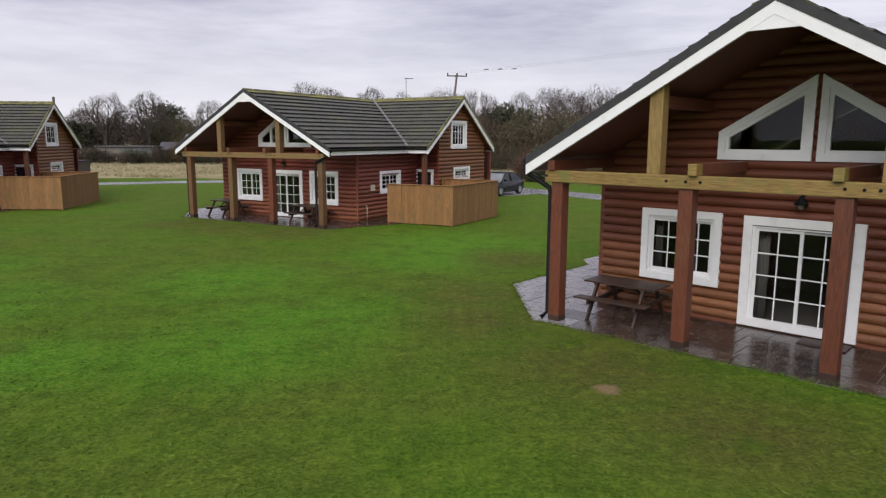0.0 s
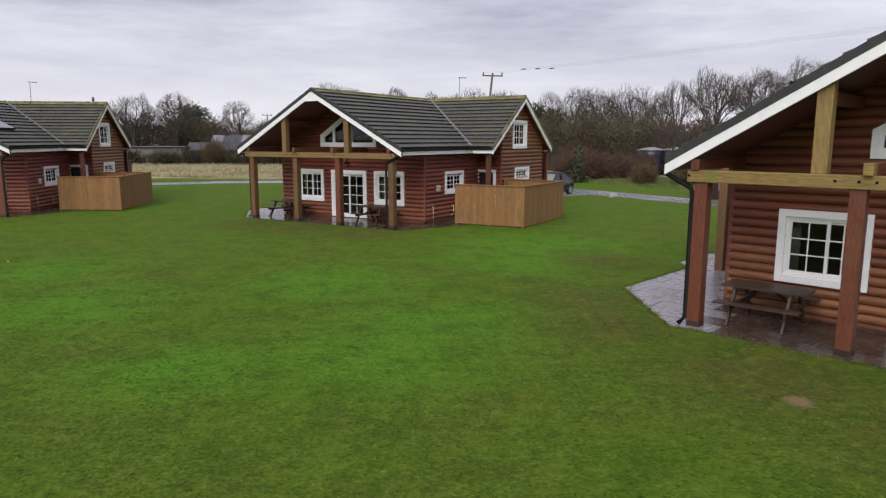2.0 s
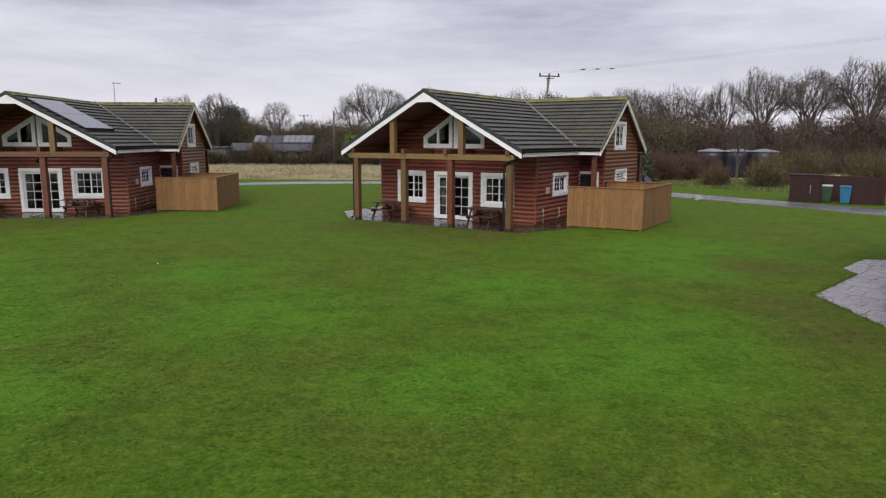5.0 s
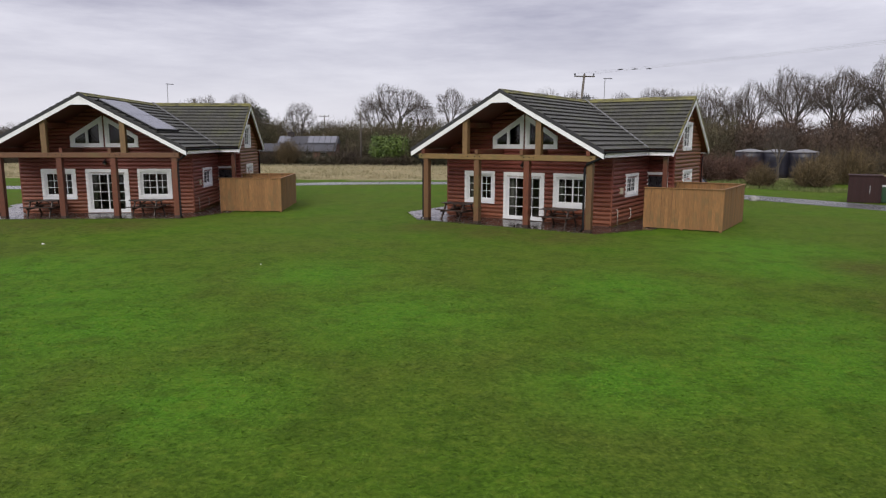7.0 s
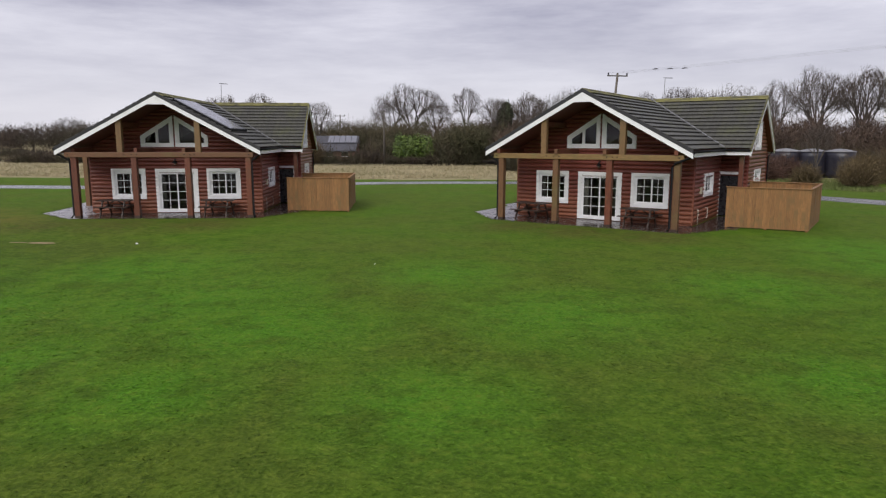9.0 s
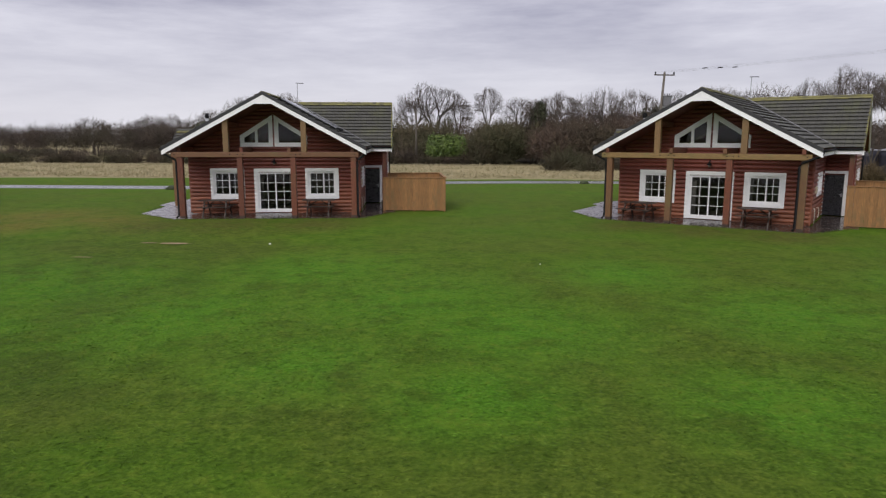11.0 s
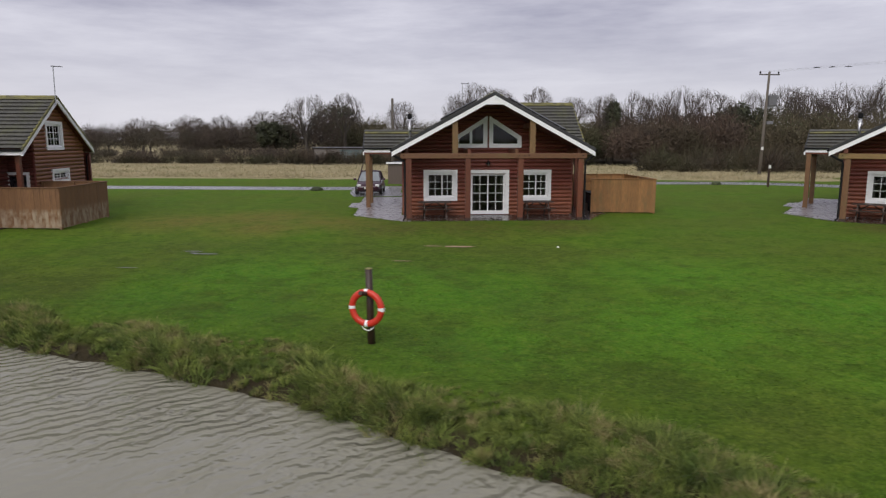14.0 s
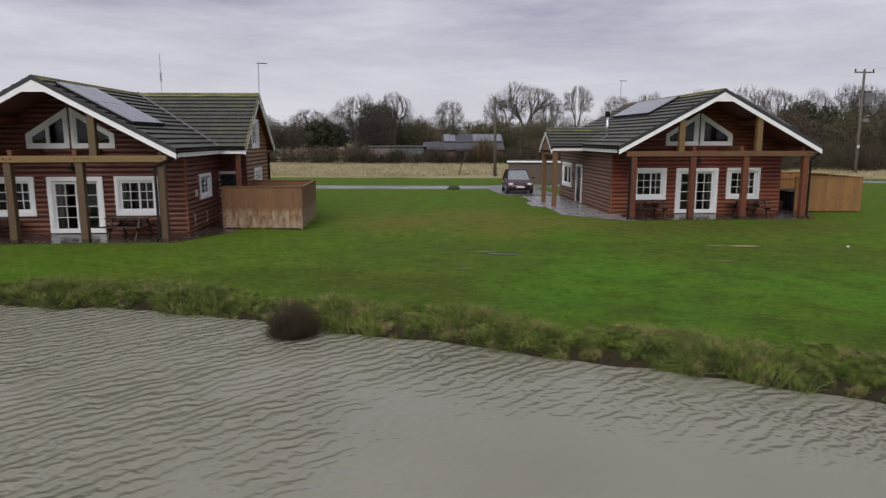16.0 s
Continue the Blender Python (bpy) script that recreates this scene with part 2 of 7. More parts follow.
BELTBRUSH = surface("belt_thicket", (0.034, 0.026, 0.020), (0.090, 0.067, 0.050), 0.3, rough=0.95, bump=0, vary=0.25, coarse=(0.046, 0.044, 0.020), coarse_at=0.56, coarse_scale=0.08, island=True)
RUSSET = surface("russet_scrub", (0.050, 0.026, 0.018), (0.110, 0.058, 0.040), 0.6, rough=0.95, bump=0, vary=0.45, island=True)
WOODBRUSH = surface("woodland_scrub", (0.045, 0.030, 0.022), (0.120, 0.081, 0.059), 0.5, rough=0.95, bump=0, vary=0.25, coarse=(0.058, 0.048, 0.026), coarse_at=0.60, coarse_scale=0.08, island=True)
OCHRE = surface("ochre_scrub", (0.060, 0.042, 0.020), (0.140, 0.100, 0.045), 0.6, rough=0.95, bump=0, vary=0.45, island=True)
IVY = surface("dark_evergreen", (0.020, 0.024, 0.010), (0.054, 0.060, 0.026), 1.0, rough=0.7, bump=0, vary=0.5, island=True)
LAUREL = surface("green_hedge_leaves", (0.036, 0.068, 0.010), (0.125, 0.184, 0.028), 1.0, rough=0.6, bump=0, vary=0.45, island=True)
STRAW = surface("dry_grass", (0.25, 0.21, 0.115), (0.43, 0.37, 0.23), 0.4, rough=0.95, bump=0, vary=0.22, coarse=(0.19, 0.175, 0.085), coarse_at=0.54, coarse_scale=0.22, island=True)
SAND = surface("bare_sand", (0.22, 0.155, 0.09), (0.38, 0.275, 0.165), 9, rough=0.9, bump=0.3, depth=0.01, vary=0.05)
VERGE = surface("rough_verge", (0.070, 0.100, 0.020), (0.17, 0.19, 0.06), 0.5, rough=0.85, bump=0, vary=0.4, island=True)
SEDGE = surface("bank_grass", (0.046, 0.082, 0.010), (0.215, 0.262, 0.052), 2.2, rough=0.9, bump=0, vary=0.45, coarse=(0.330, 0.262, 0.125), coarse_at=0.60, coarse_scale=2.4, island=True)
# dark brown that stands in for shade under the bank's edge
BANK_SHADE = surface("bank_shade_blades", (0.020, 0.017, 0.008), (0.060, 0.048, 0.022), 2.0, rough=0.8, bump=0, vary=0.4, island=True)
WEATHERED_LID = surface("weathered_lid", (0.13, 0.13, 0.14), (0.24, 0.24, 0.25), 3, rough=0.5, bump=0.05, vary=0.15)
RUSH = surface("dead_rushes", (0.030, 0.021, 0.012), (0.085, 0.058, 0.034), 2.0, rough=0.9, bump=0, vary=0.4, island=True)
RED = surface("lifebuoy_red", (0.50, 0.028, 0.014), (0.62, 0.045, 0.022), 6, rough=0.4, bump=0.05, vary=0.02)
DARKPAINT = surface("graphite_paint", (0.006, 0.007, 0.009), (0.009, 0.010, 0.012), 3, rough=0.24, bump=0, vary=0.02)
REDPAINT = surface("maroon_paint", (0.034, 0.012, 0.020), (0.044, 0.015, 0.025), 3, rough=0.14, bump=0, vary=0.02)
RUBBER = surface("tyre_rubber", (0.012, 0.012, 0.012), (0.022, 0.022, 0.022), 20, rough=0.85, bump=0.1, vary=0.05)
CARGLASS = surface("car_glass", (0.010, 0.012, 0.013), (0.014, 0.016, 0.017), 3, rough=0.05, bump=0, vary=0)
# pale base colour paints the sky's reflection on the windscreen
SKY_SCREEN = surface("sky_toned_windscreen", (0.17, 0.19, 0.20), (0.24, 0.26, 0.27), 3, rough=0.05, bump=0, vary=0)
LENS = surface("lamp_lens", (0.62, 0.63, 0.65), (0.75, 0.75, 0.76), 9, rough=0.12, bump=0, vary=0.02)
CREAM = surface("cream_plastic", (0.46, 0.40, 0.29), (0.54, 0.48, 0.36), 5, rough=0.5, bump=0.02, vary=0.03)
PLATE = surface("plain_plate", (0.60, 0.60, 0.58), (0.68, 0.68, 0.66), 5, rough=0.4, bump=0, vary=0.0)
BINGREEN = surface("green_bin", (0.020, 0.055, 0.028), (0.032, 0.075, 0.040), 6, rough=0.45, bump=0.05, vary=0.1)
BINBLUE = surface("blue_bin", (0.020, 0.12, 0.24), (0.030, 0.16, 0.30), 6, rough=0.45, bump=0.05, vary=0.1)
LIDGREY = surface("pale_lid", (0.42, 0.44, 0.44), (0.54, 0.55, 0.56), 4, rough=0.5, bump=0.05, vary=0.05)
TANK = surface("dark_tank", (0.012, 0.012, 0.020), (0.025, 0.024, 0.036), 3, rough=0.4, bump=0.05, vary=0.1)
SLATE = surface("far_roof", (0.045, 0.045, 0.054), (0.088, 0.088, 0.100), 2, rough=0.85, bump=0.1, vary=0.1)
BRICK = surface("far_brick", (0.11, 0.055, 0.040), (0.19, 0.10, 0.075), 3, rough=0.9, bump=0.2, vary=0.1)
DARKBRICK = surface("sooty_brick", (0.020, 0.016, 0.016), (0.045, 0.036, 0.034), 3, rough=0.9, bump=0.2, vary=0.1)
GREENHOUSE = surface("greenhouse_glass", (0.10, 0.13, 0.13), (0.16, 0.20, 0.20), 2, rough=0.25, bump=0, vary=0.15)
RENDERED = surface("grey_boarding", (0.13, 0.115, 0.10), (0.20, 0.18, 0.16), 4, (8, 8, 0.6), 0.8, 0.2, 0.01)
PUDDLE, nt, p = blank("puddle_water")
p.inputs["Base Color"].default_value = (0.05, 0.045, 0.03, 1)
p.inputs["Roughness"].default_value = 0.30
co = nt.nodes.new("ShaderNodeTexCoord").outputs["Object"]
nt.links.new(bump_node(nt, noise_node(nt, co, 5, 3), 0.1, 0.01), p.inputs["Normal"])
BOARDING = surface("brown_boarding", (0.095, 0.070, 0.058), (0.150, 0.116, 0.096), 4, (8, 8, 0.6), 0.8, 0.2, 0.01)
STAINED_SHED = surface("stained_shed", (0.018, 0.007, 0.007), (0.040, 0.015, 0.014), 5, (9, 9, 0.8), 0.88, 0.3, 0.005, 0.2)

# roof tile: interlocking concrete courses with lichen along the top
TILE, nt, p = blank("concrete_tile")
co = nt.nodes.new("ShaderNodeTexCoord").outputs["Object"]
fine = noise_node(nt, co, 9, 6, 0.6)
r = ramp_node(nt, [(0.3, (0.044, 0.043, 0.037)), (0.7, (0.094, 0.092, 0.078))])
nt.links.new(fine, r.inputs[0])
streak = noise_node(nt, co, 1.2, 5, 0.65)
colour = mix_node(nt, range_node(nt, streak, 0.52, 0.75, 0, 0.55), r.outputs[0], (0.125, 0.12, 0.105))
wave = nt.nodes.new("ShaderNodeTexWave")
wave.wave_type, wave.bands_direction, wave.wave_profile = "BANDS", "X", "SAW"
wave.inputs["Scale"].default_value, wave.inputs["Distortion"].default_value = 0.95, 0.0
nt.links.new(co, wave.inputs["Vector"])
moss = noise_node(nt, co, 0.75, 6, 0.7)
colour = mix_node(nt, range_node(nt, moss, 0.50, 0.72, 0, 0.6), colour, (0.110, 0.115, 0.045))
joint = range_node(nt, wave.outputs["Fac"], 0.02, 0.07)
colour = mix_node(nt, joint, (0.03, 0.03, 0.03), colour)
nt.links.new(colour, p.inputs["Base Color"])
p.inputs["Roughness"].default_value = 0.6
nt.links.new(bump_node(nt, fine, 0.4, 0.006), p.inputs["Normal"])
MOSSY = surface("lichened_tile", (0.055, 0.053, 0.045), (0.15, 0.140, 0.055), 3.2, (0.6, 1.0, 1.0), 0.8, 0.5, 0.008, 0.18, coarse=(0.215, 0.20, 0.065), coarse_at=0.50, coarse_scale=1.3)

# window glass: a clear pane with a real reflection
GLASS, nt, p = blank("window_glass")
p.inputs["Base Color"].default_value = (0.02, 0.022, 0.024, 1)
p.inputs["Roughness"].default_value = 0.02
gl_t, gl_m = nt.nodes.new("ShaderNodeBsdfTransparent"), nt.nodes.new("ShaderNodeMixShader")
gl_g, gl_f = nt.nodes.new("ShaderNodeBsdfGlossy"), nt.nodes.new("ShaderNodeFresnel")
gl_g.inputs["Roughness"].default_value = 0.015
gl_f.inputs["IOR"].default_value = 1.36
gl_t.inputs["Color"].default_value = (0.72, 0.74, 0.75, 1)
nt.links.new(gl_f.outputs[0], gl_m.inputs[0])
nt.links.new(gl_t.outputs[0], gl_m.inputs[1])
nt.links.new(gl_g.outputs[0], gl_m.inputs[2])
nt.links.new(gl_m.outputs[0], nt.nodes["Material Output"].inputs[0])

# lawn: mown grass, brighter and worn patches, straw-coloured field behind the road
LUSH = [(-2.9, 13.4, 2.4), (-0.4, 21.0, 2.8), (-3.6, 11.6, 2.2), (0.2, 23.5, 3.0), (-34.3, 18.4, 3.6), (-36.1, 15.6, 2.2), (-27.9, 12.4, 2.4), (-30.5, 18.0, 3.0), (-5.6, 17.5, 2.4), (-11.0, 14.5, 2.6), (-16.8, 13.0, 2.6), (-13.8, 18.5, 2.2), (-24.0, 14.0, 3.4), (-28.5, 16.5, 3.6), (-19.5, 15.5, 3.4), (-22.5, 19.0, 3.2), (-33.5, 14.8, 2.6), (-7.0, 10.6, 1.7), (-13.4, 9.4, 1.8), (-17.6, 9.6, 1.6), (-20.5, 10.8, 1.9)]
TAN = [(-38.7, 31.2, 3.4), (-35.0, 29.6, 2.4), (-41.5, 29.6, 3.0), (-37.5, 27.6, 2.2)]
WORN = [(2.5, 10.6, 2.1), (3.8, 8.2, 1.9), (0.8, 13.4, 1.6), (0.6, 15.6, 1.5), (2.0, 20.5, 1.6), (-8.8, 27.6, 2.2), (-11.2, 29.2, 2.0), (-6.2, 26.2, 2.0), (-28.6, 28.4, 2.6), (-25.2, 28.9, 2.4), (-31.8, 27.9, 2.2)]


def patches(nt, co, spots, wobble):
    """How much a place lies in one of some irregular round patches."""
    best = None
    for x, y, r in spots:
        d = nt.nodes.new("ShaderNodeVectorMath")
        d.operation = "DISTANCE"
        d.inputs[1].default_value = (x, y, 0)
        nt.links.new(co, d.inputs[0])
        far = range_node(nt, d.outputs["Value"], 0, r * 1.5, 1.0, 0.0)
        if best is None:
            best = far
        else:
            m = nt.nodes.new("ShaderNodeMath")
            m.operation = "MAXIMUM"
            nt.links.new(best, m.inputs[0])
            nt.links.new(far, m.inputs[1])
            best = m.outputs[0]
    m = nt.nodes.new("ShaderNodeMath")
    m.operation = "MULTIPLY"
    nt.links.new(best, m.inputs[0])
    nt.links.new(range_node(nt, wobble, 0.25, 0.75, 0.25, 1.35), m.inputs[1])
    return m.outputs[0]


def turf(nt, co):
    """The lawn's colour at a place, and its fine grain."""
    blade = noise_node(nt, co, 16, 7, 0.68)
    tuft = noise_node(nt, co, 4.6, 7, 0.68)
    clump = noise_node(nt, co, 1.1, 5, 0.6)
    broad = noise_node(nt, co, 0.24, 6, 0.62)
    r = ramp_node(nt, [(0.30, (0.035, 0.060, 0.006)), (0.50, (0.076, 0.120, 0.013)), (0.72, (0.150, 0.194, 0.030))])
    nt.links.new(blade, r.inputs[0])
    lush = mix_node(nt, range_node(nt, blade, 0.3, 0.7), (0.032, 0.078, 0.004), (0.094, 0.200, 0.012))
    colour = mix_node(nt, range_node(nt, broad, 0.42, 0.62, 0, 0.75), r.outputs[0], lush)
    rich = mix_node(nt, range_node(nt, blade, 0.3, 0.7), (0.036, 0.112, 0.006), (0.106, 0.280, 0.018))
    colour = mix_node(nt, range_node(nt, patches(nt, co, LUSH, clump), 0.10, 0.75, 0, 0.85), colour, rich)
    # worn turf, darkened further to paint in the shade beside the nearest chalet
    bare = mix_node(nt, range_node(nt, blade, 0.3, 0.7), (0.042, 0.047, 0.010), (0.124, 0.110, 0.030))
    worn = noise_node(nt, co, 0.42, 7, 0.7)
    colour = mix_node(nt, range_node(nt, worn, 0.58, 0.78, 0, 0.42), colour, bare)
    colour = mix_node(nt, range_node(nt, patches(nt, co, WORN, clump), 0.10, 0.65, 0, 0.80), colour, bare)
    tan = mix_node(nt, range_node(nt, blade, 0.3, 0.7), (0.078, 0.070, 0.014), (0.215, 0.165, 0.045))
    colour = mix_node(nt, range_node(nt, patches(nt, co, TAN, clump), 0.10, 0.70, 0, 0.80), colour, tan)
    colour = mix_node(nt, range_node(nt, tuft, 0.34, 0.50, 0.42, 0.0), colour, (0.030, 0.056, 0.005))
    colour = mix_node(nt, range_node(nt, tuft, 0.52, 0.68, 0.0, 0.50), colour, (0.156, 0.208, 0.024))
    colour = mix_node(nt, range_node(nt, clump, 0.50, 0.68, 0.0, 0.40), colour, (0.112, 0.172, 0.016))
    colour = mix_node(nt, range_node(nt, clump, 0.34, 0.48, 0.34, 0.0), colour, (0.038, 0.074, 0.006))
    return colour, blade, tuft


LAWN, nt, p = blank("lawn_and_field")
co = nt.nodes.new("ShaderNodeTexCoord").outputs["Object"]
colour, blade, tuft = turf(nt, co)
sep = nt.nodes.new("ShaderNodeSeparateXYZ")
nt.links.new(co, sep.inputs[0])
wob = nt.nodes.new("ShaderNodeMath")
wob.operation = "MULTIPLY_ADD"
wob.inputs[1].default_value = 5.0
nt.links.new(noise_node(nt, co, 0.25, 4), wob.inputs[0])
nt.links.new(sep.outputs["Y"], wob.inputs[2])
straw = mix_node(nt, noise_node(nt, co, 1.4, 6, 0.7), (0.15, 0.13, 0.06), (0.44, 0.38, 0.23))
colour = mix_node(nt, range_node(nt, wob.outputs[0], 64.6, 65.8), colour, straw)
litter = mix_node(nt, noise_node(nt, co, 0.8, 6, 0.7), (0.020, 0.017, 0.010), (0.060, 0.048, 0.028))
wooded = nt.nodes.new("ShaderNodeMath")
wooded.operation = "MULTIPLY"
nt.links.new(range_node(nt, wob.outputs[0], 97.0, 101.0), wooded.inputs[0])
nt.links.new(range_node(nt, sep.outputs["X"], -70.0, -60.0), wooded.inputs[1])
colour = mix_node(nt, wooded.outputs[0], colour, litter)
mud = mix_node(nt, noise_node(nt, co, 6, 6, 0.7), (0.020, 0.016, 0.009), (0.052, 0.042, 0.023))
colour = mix_node(nt, range_node(nt, sep.outputs["Z"], -0.34, -0.12, 1.0, 0.0), colour, mud)
# bare sandy scrape in the turf
scrape = nt.nodes.new("ShaderNodeVectorMath")
scrape.operation = "DISTANCE"
scrape.inputs[1].default_value = (2.45, 9.52, 0.0)
nt.links.new(co, scrape.inputs[0])
edge = nt.nodes.new("ShaderNodeMath")
edge.operation = "MULTIPLY_ADD"
edge.inputs[1].default_value = 0.5
nt.links.new(tuft, edge.inputs[0])
nt.links.new(scrape.outputs["Value"], edge.inputs[2])
colour = mix_node(nt, range_node(nt, edge.outputs[0], 0.36, 0.50, 0.85, 0.0), colour, mix_node(nt, blade, (0.13, 0.085, 0.045), (0.32, 0.22, 0.13)))
nt.links.new(colour, p.inputs["Base Color"])
p.inputs["Roughness"].default_value = 0.9
p.inputs["Specular IOR Level"].default_value = 0.08
nt.links.new(bump_node(nt, blade, 0.9, 0.04), p.inputs["Normal"])

# the blades take the turf's colour at their place
TURF_BLADE, nt, p = blank("mown_blades")
co = nt.nodes.new("ShaderNodeTexCoord").outputs["Object"]
colour, blade, tuft = turf(nt, co)
lot = range_node(nt, nt.nodes.new("ShaderNodeNewGeometry").outputs["Random Per Island"], 0, 1, 0.80, 1.35)
grey = nt.nodes.new("ShaderNodeCombineXYZ")
for k in range(3):
    nt.links.new(lot, grey.inputs[k])
nt.links.new(mix_node(nt, 1.0, colour, grey.outputs[0], "MULTIPLY"), p.inputs["Base Color"])
p.inputs["Roughness"].default_value = 0.75
p.inputs["Specular IOR Level"].default_value = 0.2

# pond: muddy water with wind ripples
WATER, nt, p = blank("pond_water")
co = nt.nodes.new("ShaderNodeTexCoord").outputs["Object"]
turn = nt.nodes.new("ShaderNodeMapping")
turn.inputs["Rotation"].default_value = (0, 0, radians(42))
nt.links.new(co, turn.inputs[0])
crest = nt.nodes.new("ShaderNodeTexWave")
for key, value in (("Scale", 1.15), ("Distortion", 9.5), ("Detail", 3.0), ("Detail Scale", 1.25), ("Detail Roughness", 0.6)):
    crest.inputs[key].default_value = value
nt.links.new(turn.outputs[0], crest.inputs["Vector"])
chop = noise_node(nt, turn.outputs[0], 2.6, 3, 0.5, (1.6, 0.7, 1))
swell = nt.nodes.new("ShaderNodeMath")
swell.operation = "MULTIPLY_ADD"
swell.inputs[1].default_value = 1.3
nt.links.new(chop, swell.inputs[0])
nt.links.new(crest.outputs["Fac"], swell.inputs[2])
# wind ruffles the open side; the lee of the bank lies calm
place = nt.nodes.new("ShaderNodeSeparateXYZ")
nt.links.new(co, place.inputs[0])
lee = nt.nodes.new("ShaderNodeMath")
lee.operation = "MULTIPLY_ADD"
lee.inputs[1].default_value = 9.0
nt.links.new(noise_node(nt, co, 0.16, 4), lee.inputs[0])
nt.links.new(place.outputs["X"], lee.inputs[2])
ruffle = range_node(nt, lee.outputs[0], -38.0, -33.0, 1.0, 0.10)
shoreward = nt.nodes.new("ShaderNodeVectorMath")
shoreward.operation = "DOT_PRODUCT"
shoreward.inputs[1].default_value = (0.32, 0.95, 0)
nt.links.new(co, shoreward.inputs[0])
lap = range_node(nt, shoreward.outputs["Value"], -3.9, -1.1, 0.0, 1.15)
both = nt.nodes.new("ShaderNodeMath")
both.operation = "MAXIMUM"
nt.links.new(ruffle, both.inputs[0])
nt.links.new(lap, both.inputs[1])
murk = mix_node(nt, noise_node(nt, co, 0.35, 4), (0.198, 0.191, 0.145), (0.260, 0.252, 0.198))
nt.links.new(murk, p.inputs["Base Color"])
p.inputs["Roughness"].default_value = 0.06
p.inputs["IOR"].default_value = 1.33
bmp = nt.nodes.new("ShaderNodeBump")
bmp.inputs["Distance"].default_value = 0.050
gust = nt.nodes.new("ShaderNodeMath")
gust.operation = "MULTIPLY"
nt.links.new(both.outputs[0], gust.inputs[0])
nt.links.new(range_node(nt, noise_node(nt, turn.outputs[0], 0.55, 4, 0.6, (1.5, 0.8, 1)), 0.36, 0.62, 0.25, 1.0), gust.inputs[1])
nt.links.new(gust.outputs[0], bmp.inputs["Strength"])
nt.links.new(swell.outputs[0], bmp.inputs["Height"])
nt.links.new(bmp.outputs[0], p.inputs["Normal"])

ROAD = surface("wet_asphalt", (0.10, 0.10, 0.105), (0.17, 0.17, 0.18), 30, rough=0.28, bump=0.3, depth=0.01, vary=0.0, coarse=(0.22, 0.22, 0.23), coarse_at=0.55, coarse_scale=0.3)


# ---- building helpers ----
def box(bm, x0, x1, y0, y1, z0, z1, bevel=0.0):
    v = [bm.verts.new(c) for c in ((x0, y0, z0), (x1, y0, z0), (x1, y1, z0), (x0, y1, z0), (x0, y0, z1), (x1, y0, z1), (x1, y1, z1), (x0, y1, z1))]
    faces = [bm.faces.new([v[i] for i in f]) for f in ((3, 2, 1, 0), (4, 5, 6, 7), (0, 1, 5, 4), (1, 2, 6, 5), (2, 3, 7, 6), (3, 0, 4, 7))]
    if bevel:
        bmesh.ops.bevel(bm, geom=list({e for f in faces for e in f.edges}), offset=bevel, segments=2, affect="EDGES", profile=0.6)
    return bm


def cubes(*boxes, bevel=0.0):
    bm = bmesh.new()
    for b in boxes:
        box(bm, *b, bevel=bevel)
    return bm


def prism(bm, outline, axis, a, b):
    """Extrudes a flat outline of (u, v) from a to b along the axis: 'y' maps (u, v) to x, z; 'x' to y, z; 'z' to x, y."""
    def at(u, v, w):
        return {"y": (u, w, v), "x": (w, u, v), "z": (u, v, w)}[axis]
    lo, hi = [bm.verts.new(at(u, v, a)) for u, v in outline], [bm.verts.new(at(u, v, b)) for u, v in outline]
    bm.faces.new(lo), bm.faces.new(hi[::-1])
    n = len(outline)
    for i in range(n):
        bm.faces.new((lo[i], hi[i], hi[(i + 1) % n], lo[(i + 1) % n]))
    return bm


def tube(bm, points, radii, sides=8, cap=True):
    rings = []
    for i, q in enumerate(points):
        q = Vector(q)
        a, b = Vector(points[max(i - 1, 0)]), Vector(points[min(i + 1, len(points) - 1)])
        d = (b - a).normalized()
        s = d.cross(Vector((0, 0, 1)) if abs(d.z) < 0.9 else Vector((1, 0, 0))).normalized()
        t = d.cross(s)
        rr = radii[i] if isinstance(radii, (list, tuple)) else radii
        rings.append([bm.verts.new(q + rr * (math.cos(k * 2 * math.pi / sides) * s + math.sin(k * 2 * math.pi / sides) * t)) for k in range(sides)])
    for u, v in zip(rings, rings[1:]):
        for k in range(sides):
            bm.faces.new((u[k], u[(k + 1) % sides], v[(k + 1) % sides], v[k]))
    if cap:
        bm.faces.new(rings[0][::-1]), bm.faces.new(rings[-1])
    return bm


def mesh_of(name, bm, material, smooth=False):
    bmesh.ops.recalc_face_normals(bm, faces=bm.faces)
    me = bpy.data.meshes.new(name)
    bm.to_mesh(me)
    bm.free()
    me.materials.append(material)
    if smooth:
        me.polygons.foreach_set("use_smooth", [True] * len(me.polygons))
    return me


def part(name, bm, material, parent, label="", m=None, smooth=False):
    """One mesh object under a thing or a part; bm may be a ready mesh that several pieces share."""
    me = bm if isinstance(bm, bpy.types.Mesh) else mesh_of(name, bm, material, smooth)
    ob = new(name, me)
    ob.parent = parent
    if m is not None:
        ob.matrix_basis = m
    return tagged(ob, label) if label else ob


def thing(name, label, category, group="", kind="", m=None):
    ob = tagged(new(name), label, category, group, kind)
    ob.empty_display_size = 0.3
    if m is not None:
        ob.matrix_basis = m
    return ob


def solid(name, bm, material, label, category, group="", kind="", m=None, smooth=False):
    ob = tagged(new(name, mesh_of(name, bm, material, smooth)), label, category, group, kind)
    if m is not None:
        ob.matrix_basis = m
    return ob


